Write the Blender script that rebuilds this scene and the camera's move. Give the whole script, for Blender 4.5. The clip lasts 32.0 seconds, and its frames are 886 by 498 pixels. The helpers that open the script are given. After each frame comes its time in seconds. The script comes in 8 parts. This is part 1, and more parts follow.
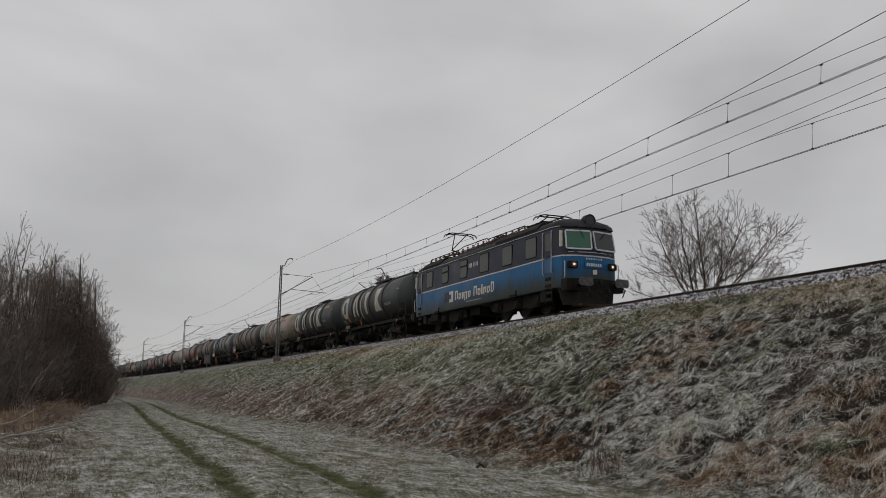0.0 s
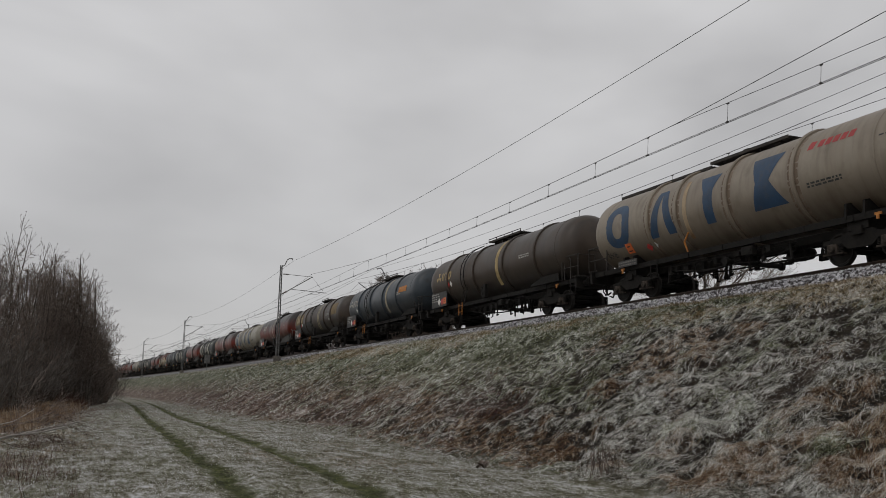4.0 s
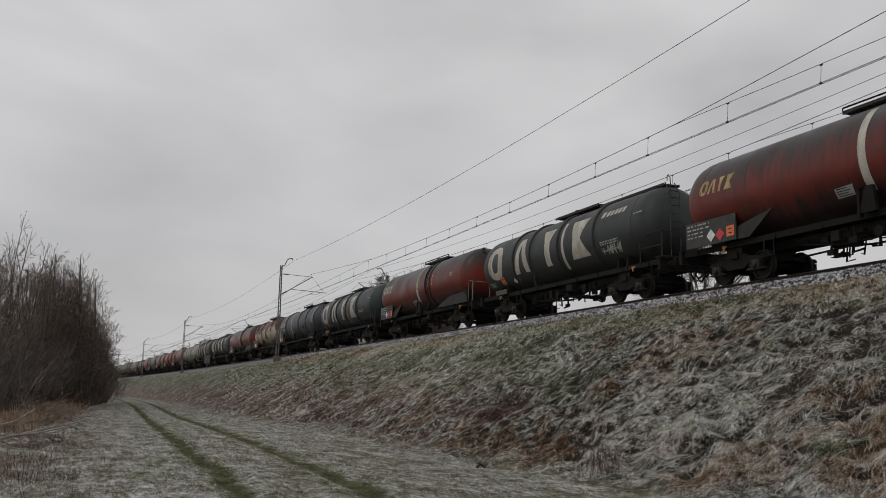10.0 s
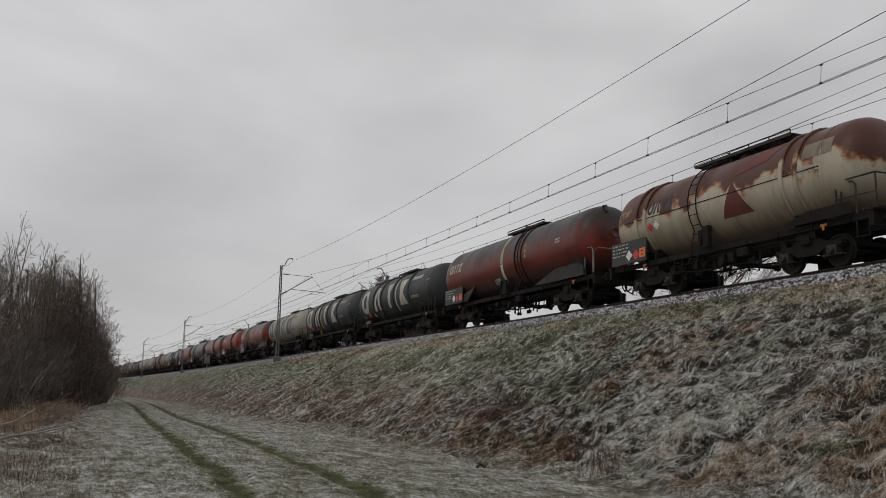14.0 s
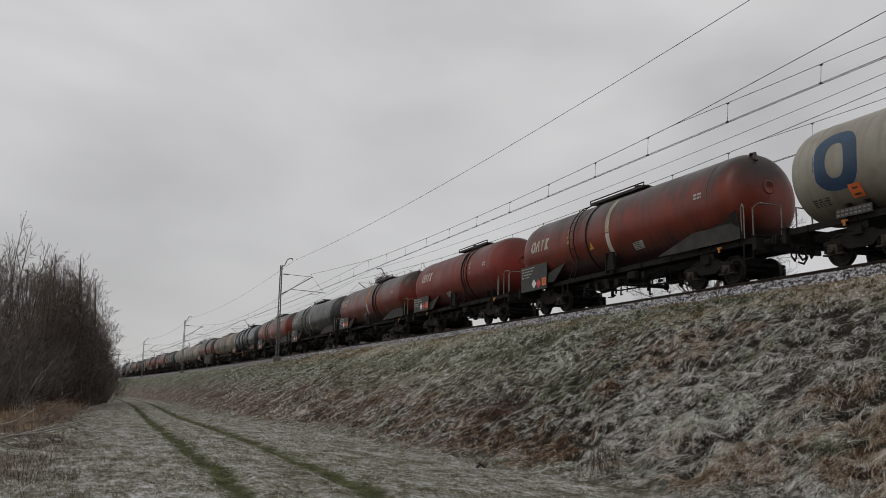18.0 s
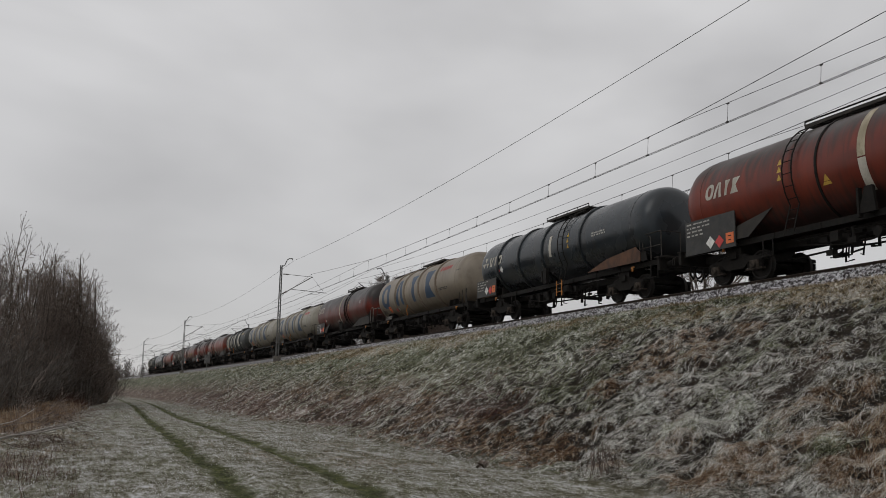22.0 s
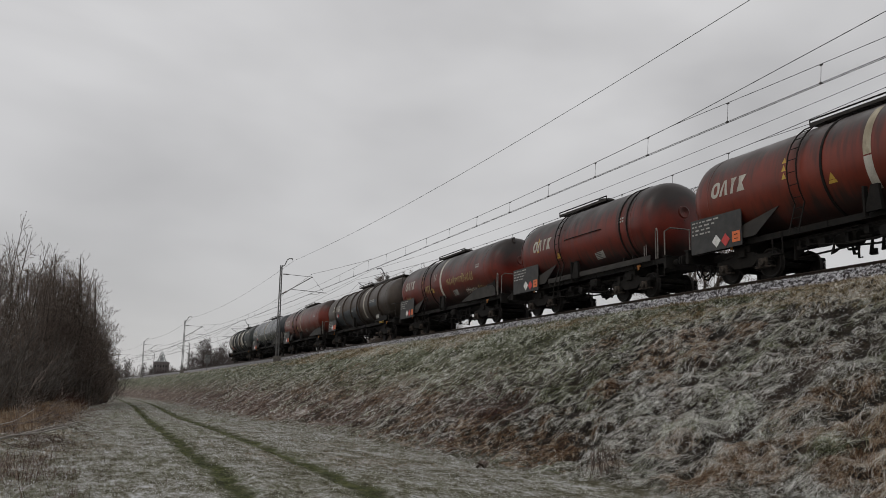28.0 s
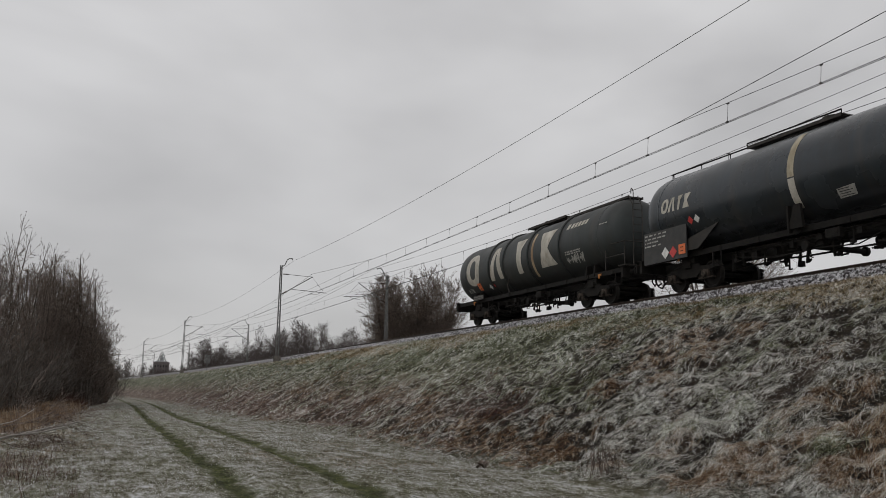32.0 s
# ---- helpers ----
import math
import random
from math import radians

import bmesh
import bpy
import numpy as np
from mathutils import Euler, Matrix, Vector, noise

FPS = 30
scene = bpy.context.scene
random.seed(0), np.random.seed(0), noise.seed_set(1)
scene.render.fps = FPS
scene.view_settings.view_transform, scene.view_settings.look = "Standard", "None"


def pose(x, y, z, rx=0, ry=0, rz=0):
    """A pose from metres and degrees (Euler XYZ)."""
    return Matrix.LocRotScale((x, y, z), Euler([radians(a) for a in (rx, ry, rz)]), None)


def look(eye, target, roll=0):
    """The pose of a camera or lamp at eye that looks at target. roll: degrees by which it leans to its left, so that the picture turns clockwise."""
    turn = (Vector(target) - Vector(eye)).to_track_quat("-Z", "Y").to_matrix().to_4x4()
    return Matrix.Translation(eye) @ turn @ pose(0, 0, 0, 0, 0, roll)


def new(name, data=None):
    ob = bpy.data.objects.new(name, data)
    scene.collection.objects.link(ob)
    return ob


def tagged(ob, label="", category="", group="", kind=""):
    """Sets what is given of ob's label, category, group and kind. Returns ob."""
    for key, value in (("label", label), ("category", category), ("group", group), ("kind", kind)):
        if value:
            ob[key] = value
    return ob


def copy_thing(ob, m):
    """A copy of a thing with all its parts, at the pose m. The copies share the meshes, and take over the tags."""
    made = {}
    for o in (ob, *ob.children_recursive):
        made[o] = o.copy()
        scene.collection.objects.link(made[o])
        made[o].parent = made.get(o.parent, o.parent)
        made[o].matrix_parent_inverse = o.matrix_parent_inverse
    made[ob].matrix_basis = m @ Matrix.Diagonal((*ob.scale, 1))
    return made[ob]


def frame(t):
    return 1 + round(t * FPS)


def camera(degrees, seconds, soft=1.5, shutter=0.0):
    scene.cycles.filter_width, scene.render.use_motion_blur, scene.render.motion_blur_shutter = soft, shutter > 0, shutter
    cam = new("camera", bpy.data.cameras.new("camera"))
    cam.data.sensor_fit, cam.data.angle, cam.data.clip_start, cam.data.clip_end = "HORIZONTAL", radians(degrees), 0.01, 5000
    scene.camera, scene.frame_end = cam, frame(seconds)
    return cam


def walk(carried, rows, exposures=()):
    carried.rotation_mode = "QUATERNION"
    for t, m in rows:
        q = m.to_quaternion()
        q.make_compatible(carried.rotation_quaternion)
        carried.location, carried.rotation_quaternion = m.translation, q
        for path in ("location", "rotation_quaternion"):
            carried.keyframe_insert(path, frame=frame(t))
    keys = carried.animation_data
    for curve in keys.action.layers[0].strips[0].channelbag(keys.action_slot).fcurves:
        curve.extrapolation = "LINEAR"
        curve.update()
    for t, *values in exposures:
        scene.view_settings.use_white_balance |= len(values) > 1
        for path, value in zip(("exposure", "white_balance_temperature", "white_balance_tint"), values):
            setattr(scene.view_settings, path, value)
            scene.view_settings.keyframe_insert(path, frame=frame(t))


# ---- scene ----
# camera: hand-held phone on the meadow, standing still
cam = camera(53.66, 32.0, soft=0.7)
EYE = Vector((0.0, 0.0, 1.4))
POSE = look(EYE, EYE + 10 * Vector((-0.91489, 0.36813, 0.16569)), 1.03)
walk(cam, [(0.0, POSE), (32.0, POSE)], exposures=[(0.0, -0.04), (7.0, 0.05), (32.0, 0.08)])

# ---- world and light: an even overcast winter sky ----
world = bpy.data.worlds.new("overcast_sky")
scene.world = world
world.use_nodes = True
wn, wl = world.node_tree.nodes, world.node_tree.links
wn.clear()
SUN_ELEV, SUN_ROT = radians(22), radians(205)
w_out = wn.new("ShaderNodeOutputWorld")
w_bg = wn.new("ShaderNodeBackground")
w_sky = wn.new("ShaderNodeTexSky")
w_sky.sky_type, w_sky.sun_disc = "NISHITA", False
w_sky.sun_elevation, w_sky.sun_rotation = SUN_ELEV, SUN_ROT
w_co = wn.new("ShaderNodeTexCoord")
w_map = wn.new("ShaderNodeMapping")
w_map.inputs["Scale"].default_value = (1.0, 1.0, 2.6)
w_map.inputs["Location"].default_value = (0.35, 0.2, 0.1)
w_n = wn.new("ShaderNodeTexNoise")
w_n.inputs["Scale"].default_value, w_n.inputs["Detail"].default_value = 2.1, 4.0
w_n.inputs["Roughness"].default_value, w_n.inputs["Distortion"].default_value = 0.45, 0.25
w_ramp = wn.new("ShaderNodeValToRGB")
w_ramp.color_ramp.elements[0].position, w_ramp.color_ramp.elements[0].color = 0.30, (0.43, 0.425, 0.43, 1)
w_ramp.color_ramp.elements[1].position, w_ramp.color_ramp.elements[1].color = 0.68, (0.655, 0.65, 0.655, 1)
w_dim = wn.new("ShaderNodeVectorMath")
w_dim.operation = "SCALE"
w_dim.inputs["Scale"].default_value = 0.07
w_mix = wn.new("ShaderNodeMix")
w_mix.data_type = "RGBA"
w_mix.inputs["Factor"].default_value = 0.93
wl.new(w_co.outputs["Generated"], w_map.inputs["Vector"])
wl.new(w_map.outputs["Vector"], w_n.inputs["Vector"])
wl.new(w_n.outputs["Fac"], w_ramp.inputs["Fac"])
wl.new(w_sky.outputs["Color"], w_dim.inputs[0])
wl.new(w_dim.outputs["Vector"], w_mix.inputs["A"])
w_up = wn.new("ShaderNodeMapRange")
for w_key, w_val in (("From Min", 0.0), ("From Max", 0.45), ("To Min", 0.85), ("To Max", 1.13)):
    w_up.inputs[w_key].default_value = w_val
w_lift = wn.new("ShaderNodeVectorMath")
w_lift.operation = "SCALE"
w_side = wn.new("ShaderNodeVectorMath")
w_side.operation = "DOT_PRODUCT"
w_side.inputs[1].default_value = (-0.07, -0.18, 1.0)
wl.new(w_co.outputs["Generated"], w_side.inputs[0])
wl.new(w_side.outputs["Value"], w_up.inputs["Value"])
wl.new(w_ramp.outputs["Color"], w_lift.inputs[0])
wl.new(w_up.outputs["Result"], w_lift.inputs["Scale"])
wl.new(w_lift.outputs["Vector"], w_mix.inputs["B"])
wl.new(w_mix.outputs["Result"], w_bg.inputs["Color"])
wl.new(w_bg.outputs["Background"], w_out.inputs["Surface"])
w_bg.inputs["Strength"].default_value = 1.0

sun_data = bpy.data.lights.new("sun", "SUN")
sun_data.energy, sun_data.angle, sun_data.color = 0.5, radians(30), (1.0, 0.97, 0.93)
sun = new("sun", sun_data)
sun.matrix_world = look((0, 0, 60), (-30, 45, 0))


# ---- materials ----
def mat_new(name):
    m = bpy.data.materials.new(name)
    m.use_nodes = True
    nt = m.node_tree
    b = nt.nodes["Principled BSDF"]
    return m, nt.nodes, nt.links, b


def surface(name, c1, c2, scale=3.0, rough=0.6, metal=0.0, bump=0.0, fine=40.0, streak=0.0, dirt=None, dirt_amt=0.4, island=0.0, rand=0.0, spec=0.5):
    """Two colours mixed by coarse noise and fine grain; dirt as an added stain colour; bump from the fine grain."""
    m, n, l, b = mat_new(name)
    co = n.new("ShaderNodeTexCoord")
    mp = n.new("ShaderNodeMapping")
    mp.inputs["Scale"].default_value = (1, 1, 1 - 0.85 * streak)
    l.new(co.outputs["Object"], mp.inputs["Vector"])
    n1 = n.new("ShaderNodeTexNoise")
    n1.inputs["Scale"].default_value, n1.inputs["Detail"].default_value = scale, 6
    n2 = n.new("ShaderNodeTexNoise")
    n2.inputs["Scale"].default_value, n2.inputs["Detail"].default_value = fine, 3
    l.new(mp.outputs["Vector"], n1.inputs["Vector"])
    l.new(mp.outputs["Vector"], n2.inputs["Vector"])
    r = n.new("ShaderNodeValToRGB")
    r.color_ramp.elements[0].position, r.color_ramp.elements[1].position = 0.36, 0.66
    r.color_ramp.elements[0].color, r.color_ramp.elements[1].color = (*c1, 1), (*c2, 1)
    l.new(n1.outputs["Fac"], r.inputs["Fac"])
    col = r.outputs["Color"]
    if dirt:
        n3 = n.new("ShaderNodeTexNoise")
        n3.inputs["Scale"].default_value, n3.inputs["Detail"].default_value = scale * 2.3, 8
        l.new(mp.outputs["Vector"], n3.inputs["Vector"])
        r3 = n.new("ShaderNodeMapRange")
        r3.inputs["From Min"].default_value, r3.inputs["From Max"].default_value = 0.5, 0.72
        r3.inputs["To Max"].default_value = dirt_amt
        l.new(n3.outputs["Fac"], r3.inputs["Value"])
        mx = n.new("ShaderNodeMix")
        mx.data_type = "RGBA"
        mx.inputs["B"].default_value = (*dirt, 1)
        l.new(r3.outputs["Result"], mx.inputs["Factor"])
        l.new(col, mx.inputs["A"])
        col = mx.outputs["Result"]
    hs = n.new("ShaderNodeHueSaturation")
    v = n.new("ShaderNodeMapRange")
    v.inputs["To Min"].default_value, v.inputs["To Max"].default_value = 0.8, 1.2
    l.new(n2.outputs["Fac"], v.inputs["Value"])
    val = v.outputs["Result"]
    if island or rand:
        g = n.new("ShaderNodeNewGeometry" if island else "ShaderNodeObjectInfo")
        mr = n.new("ShaderNodeMapRange")
        k = island or rand
        mr.inputs["To Min"].default_value, mr.inputs["To Max"].default_value = 1 - k, 1 + k
        l.new(g.outputs["Random Per Island" if island else "Random"], mr.inputs["Value"])
        mu = n.new("ShaderNodeMath")
        mu.operation = "MULTIPLY"
        l.new(val, mu.inputs[0])
        l.new(mr.outputs["Result"], mu.inputs[1])
        val = mu.outputs["Value"]
    l.new(val, hs.inputs["Value"])
    l.new(col, hs.inputs["Color"])
    l.new(hs.outputs["Color"], b.inputs["Base Color"])
    b.inputs["Roughness"].default_value, b.inputs["Metallic"].default_value = rough, metal
    b.inputs["Specular IOR Level"].default_value = spec
    if bump:
        bp = n.new("ShaderNodeBump")
        bp.inputs["Strength"].default_value, bp.inputs["Distance"].default_value = bump, 0.02
        l.new(n2.outputs["Fac"], bp.inputs["Height"])
        l.new(bp.outputs["Normal"], b.inputs["Normal"])
    return m


# ---- mesh building ----
class MB:
    """Collects vertices and faces of one mesh."""

    def __init__(self):
        self.v, self.f = [], []

    def add(self, verts, faces):
        o = len(self.v)
        self.v += [tuple(p) for p in verts]
        self.f += [tuple(i + o for i in q) for q in faces]
        return self

    def box(self, c, s, m=None):
        x, y, z = (k / 2 for k in s)
        pts = [Vector((a * x, b * y, d * z)) for a in (-1, 1) for b in (-1, 1) for d in (-1, 1)]
        if m is not None:
            pts = [m @ q for q in pts]
        c = Vector(c)
        return self.add([q + c for q in pts], [(0, 1, 3, 2), (4, 6, 7, 5), (0, 4, 5, 1), (2, 3, 7, 6), (0, 2, 6, 4), (1, 5, 7, 3)])

    def cyl(self, a, b, r0, r1=None, n=10, caps=True):
        a, b = Vector(a), Vector(b)
        r1 = r0 if r1 is None else r1
        d = (b - a).normalized()
        u = d.orthogonal().normalized()
        w = d.cross(u)
        ring = [(u * math.cos(2 * math.pi * k / n) + w * math.sin(2 * math.pi * k / n)) for k in range(n)]
        vs = [a + q * r0 for q in ring] + [b + q * r1 for q in ring]
        fs = [(k, (k + 1) % n, n + (k + 1) % n, n + k) for k in range(n)]
        if caps:
            fs += [tuple(range(n - 1, -1, -1)), tuple(range(n, 2 * n))]
        return self.add(vs, fs)

    def tube(self, pts, r, n=6):
        """One bent tube through the points."""
        pts = [Vector(q) for q in pts]
        vs, fs, u = [], [], None
        for i, p in enumerate(pts):
            d = (pts[min(i + 1, len(pts) - 1)] - pts[max(i - 1, 0)]).normalized()
            u = d.orthogonal().normalized() if u is None else (u - d * u.dot(d)).normalized()
            w = d.cross(u)
            k = 1.0
            if 0 < i < len(pts) - 1:
                c = (p - pts[i - 1]).normalized().dot((pts[i + 1] - p).normalized())
                k = 1.0 / max(0.6, math.sqrt(max(0.0, (1 + c) / 2)))
            vs += [p + (u * math.cos(2 * math.pi * j / n) + w * math.sin(2 * math.pi * j / n)) * r * k for j in range(n)]
            if i:
                o = (i - 1) * n
                fs += [(o + j, o + (j + 1) % n, o + n + (j + 1) % n, o + n + j) for j in range(n)]
        fs += [tuple(range(n - 1, -1, -1)), tuple(range(len(vs) - n, len(vs)))]
        return self.add(vs, fs)

    def lathe(self, prof, n=32, cz=0.0, a0=0.0, a1=360.0):
        """Profile of (x, r) turned about the x axis at height cz."""
        full = abs(a1 - a0) >= 360
        m = n if full else n + 1
        vs, fs = [], []
        for x, r in prof:
            for k in range(m):
                a = radians(a0 + (a1 - a0) * k / n)
                vs.append((x, r * math.cos(a), cz + r * math.sin(a)))
        for i in range(len(prof) - 1):
            for k in range(n):
                k2 = (k + 1) % m
                fs.append((i * m + k, i * m + k2, (i + 1) * m + k2, (i + 1) * m + k))
        return self.add(vs, fs)

    def prism(self, poly, axis, lo, hi):
        """Polygon in the two axes other than axis, drawn out from lo to hi."""
        n = len(poly)

        def put(a, b, t):
            return (t, a, b) if axis == "x" else (a, t, b) if axis == "y" else (a, b, t)

        vs = [put(a, b, lo) for a, b in poly] + [put(a, b, hi) for a, b in poly]
        fs = [(k, (k + 1) % n, n + (k + 1) % n, n + k) for k in range(n)] + [tuple(range(n - 1, -1, -1)), tuple(range(n, 2 * n))]
        return self.add(vs, fs)

    def mesh(self, name, mat, smooth=True, angle=35):
        me = bpy.data.meshes.new(name)
        me.from_pydata(self.v, [], self.f)
        bm = bmesh.new()
        bm.from_mesh(me)
        bmesh.ops.recalc_face_normals(bm, faces=bm.faces)
        bm.to_mesh(me)
        bm.free()
        if mat is not None:
            me.materials.append(mat)
        if smooth:
            me.polygons.foreach_set("use_smooth", [True] * len(me.polygons))
            me.set_sharp_from_angle(angle=radians(angle))
        return me


def part(name, geo, material, parent, label="", at=None):
    """One mesh object under a thing or a part. geo: an MB or a ready mesh."""
    me = geo.mesh(name, material) if isinstance(geo, MB) else geo
    ob = new(name, me)
    ob.parent = parent
    if at is not None:
        ob.matrix_basis = at
    if label:
        tagged(ob, label)
    return ob


MESHES = {}


def cached(key, build):
    if key not in MESHES:
        MESHES[key] = build()
    return MESHES[key]


def raw_mesh(name, verts, faces, mat, smooth=False):
    """A mesh from numpy arrays: verts (n,3), faces (m,k) with one k."""
    me = bpy.data.meshes.new(name)
    n, (m, k) = len(verts), faces.shape
    me.vertices.add(n)
    me.vertices.foreach_set("co", np.asarray(verts, np.float32).ravel())
    me.loops.add(m * k)
    me.loops.foreach_set("vertex_index", np.asarray(faces, np.int32).ravel())
    me.polygons.add(m)
    me.polygons.foreach_set("loop_start", np.arange(0, m * k, k, dtype=np.int32))
    if smooth:
        me.polygons.foreach_set("use_smooth", np.ones(m, bool))
    me.update(calc_edges=True)
    me.validate()
    me.materials.append(mat)
    return me


# ---- the line of the track ----
RAIL_Z, NEAR_Y, FAR_Y = 5.14, 20.0, 24.5


def bend(x):
    """Sideways shift of the line: straight beside the meadow, then a wide curve."""
    return -((x + 45.0) ** 2) / 10500.0 if x < -45 else 0.0


def bend_angle(x):
    return math.degrees(math.atan(-(x + 45.0) / 5250.0)) if x < -45 else 0.0


def rise(x):
    """The line climbs by one in five hundred towards the west."""
    return 0.002 * max(0.0, -40.0 - x)


def ground_material():
    """Frosted turf; the sheet's own weights say where ruts and banks lie."""
    m, n, l, b = mat_new("frosted_turf")
    co = n.new("ShaderNodeTexCoord")

    def nz(scale, detail, rough=0.6, along=1.0):
        t = n.new("ShaderNodeTexNoise")
        t.inputs["Scale"].default_value, t.inputs["Detail"].default_value, t.inputs["Roughness"].default_value = scale, detail, rough
        if along == 1.0:
            l.new(co.outputs["Object"], t.inputs["Vector"])
        else:
            mp = n.new("ShaderNodeMapping")
            mp.inputs["Scale"].default_value = (along, 1.0, 1.0)
            l.new(co.outputs["Object"], mp.inputs["Vector"])
            l.new(mp.outputs["Vector"], t.inputs["Vector"])
        return t.outputs["Fac"]

    def ramp(v, stops):
        r = n.new("ShaderNodeValToRGB")
        while len(r.color_ramp.elements) < len(stops):
            r.color_ramp.elements.new(0.5)
        for e, (p, c) in zip(r.color_ramp.elements, stops):
            e.position, e.color = p, (*c, 1)
        l.new(v, r.inputs["Fac"])
        return r.outputs["Color"]

    def mix(f, a, c):
        x = n.new("ShaderNodeMix")
        x.data_type = "RGBA"
        l.new(f, x.inputs["Factor"])
        l.new(a, x.inputs["A"])
        l.new(c, x.inputs["B"])
        return x.outputs["Result"]

    def attr(name):
        t = n.new("ShaderNodeAttribute")
        t.attribute_name = name
        return t.outputs["Fac"]

    fine, mid, wide = nz(14, 6, 0.75), nz(2.2, 5), nz(0.3, 4)

    def sum_of(p, q):
        add = n.new("ShaderNodeMath")
        add.operation = "MULTIPLY_ADD"
        add.inputs[1].default_value = 0.55
        l.new(p, add.inputs[0])
        half = n.new("ShaderNodeMath")
        half.operation = "MULTIPLY"
        half.inputs[1].default_value = 0.45
        l.new(q, half.inputs[0])
        l.new(half.outputs["Value"], add.inputs[2])
        return add.outputs["Value"]

    both = sum_of(mid, fine)
    lain = sum_of(nz(2.6, 6, 0.78, 0.38), nz(13, 6, 0.8, 0.45))
    meadow = ramp(lain, [(0.39, (0.032, 0.029, 0.015)), (0.465, (0.086, 0.080, 0.046)), (0.525, (0.215, 0.210, 0.178)), (0.605, (0.53, 0.53, 0.54))])
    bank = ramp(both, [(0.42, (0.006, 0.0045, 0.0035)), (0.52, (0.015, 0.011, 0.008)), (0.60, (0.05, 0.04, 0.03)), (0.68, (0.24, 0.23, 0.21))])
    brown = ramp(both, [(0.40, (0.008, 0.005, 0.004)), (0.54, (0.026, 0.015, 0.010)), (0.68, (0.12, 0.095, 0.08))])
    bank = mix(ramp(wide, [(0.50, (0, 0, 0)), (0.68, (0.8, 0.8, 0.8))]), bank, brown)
    heath = ramp(sum_of(nz(1.1, 4), nz(9, 6, 0.8)), [(0.40, (0.020, 0.013, 0.009)), (0.48, (0.075, 0.050, 0.038)), (0.55, (0.165, 0.128, 0.104)), (0.64, (0.42, 0.39, 0.37))])
    turf = ramp(sum_of(nz(1.1, 4), nz(9, 6, 0.8)), [(0.40, (0.018, 0.018, 0.010)), (0.48, (0.070, 0.074, 0.042)), (0.55, (0.155, 0.160, 0.115)), (0.64, (0.44, 0.44, 0.40))])
    xyz = n.new("ShaderNodeSeparateXYZ")
    l.new(co.outputs["Object"], xyz.inputs["Vector"])
    high = n.new("ShaderNodeMapRange")
    high.inputs["From Min"].default_value, high.inputs["From Max"].default_value = 1.2, 3.0
    l.new(xyz.outputs["Z"], high.inputs["Value"])
    heath = mix(high.outputs["Result"], heath, turf)
    low = n.new("ShaderNodeMapRange")
    low.inputs["From Min"].default_value, low.inputs["From Max"].default_value = -19.0, -34.0
    l.new(xyz.outputs["X"], low.inputs["Value"])
    bank = mix(low.outputs["Result"], bank, heath)
    rut = ramp(lain, [(0.40, (0.012, 0.013, 0.004)), (0.5, (0.042, 0.048, 0.012)), (0.58, (0.095, 0.10, 0.038))])
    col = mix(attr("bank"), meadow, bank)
    col = mix(attr("rut"), col, rut)
    l.new(col, b.inputs["Base Color"])
    b.inputs["Roughness"].default_value = 0.95
    b.inputs["Specular IOR Level"].default_value = 0.2
    bp = n.new("ShaderNodeBump")
    bp.inputs["Strength"].default_value, bp.inputs["Distance"].default_value = 0.9, 0.06
    l.new(both, bp.inputs["Height"])
    l.new(bp.outputs["Normal"], b.inputs["Normal"])
    return m


M_FROST = ground_material()
M_BALLAST = surface("snowy_ballast", (0.035, 0.031, 0.032), (0.31, 0.30, 0.315), 16, 0.9, bump=1.0, fine=40)
M_RAIL = surface("rusty_rail", (0.03, 0.022, 0.018), (0.06, 0.042, 0.03), 5, 0.55, 0.6)
M_MAST = surface("grey_painted_steel", (0.10, 0.105, 0.105), (0.2, 0.2, 0.195), 4, 0.6, 0.3, dirt=(0.12, 0.06, 0.03))
M_WIRE = surface("dark_copper_wire", (0.02, 0.02, 0.02), (0.04, 0.035, 0.03), 5, 0.5, 0.5)
M_INSUL = surface("brown_porcelain", (0.05, 0.03, 0.02), (0.09, 0.05, 0.035), 8, 0.25)

# ---- ground: one sheet with meadow, embankment and the land beyond ----
PROF_Y = np.array([-4000, 7.2, 8.2, 9.5, 15.6, 16.5, 17.3, 27.4, 28.4, 36.5, 38.0, 5000])
PROF_Z = np.array([0, 0, 0.22, 0.85, 3.85, 4.2, 4.36, 4.36, 4.1, 0.3, 0.0, 0])


def rut_l(x):
    return np.interp(-x, [0, 13, 25, 44, 56, 91, 163], [1.75, 2.2, 2.56, 3.02, 3.4, 4.6, 5.65])


def rut_r(x):
    return np.interp(-x, [0, 13, 21, 33, 49, 64, 101, 148], [3.4, 4.04, 4.46, 4.8, 4.95, 5.5, 7.05, 7.8])


def bend_np(x):
    return np.where(x < -45, -((x + 45.0) ** 2) / 10500.0, 0.0)


def across(x, y):
    """Sideways place in the bank's section; the foot of the bank draws back far off."""
    yy = y - bend_np(x)
    foot = np.interp(-np.asarray(x, float), [0, 20, 34, 60, 115], [8.0, 7.9, 8.6, 7.9, 9.9])
    return np.where(yy < 15, 15 - (15 - yy) * 7.8 / (15 - foot), yy)


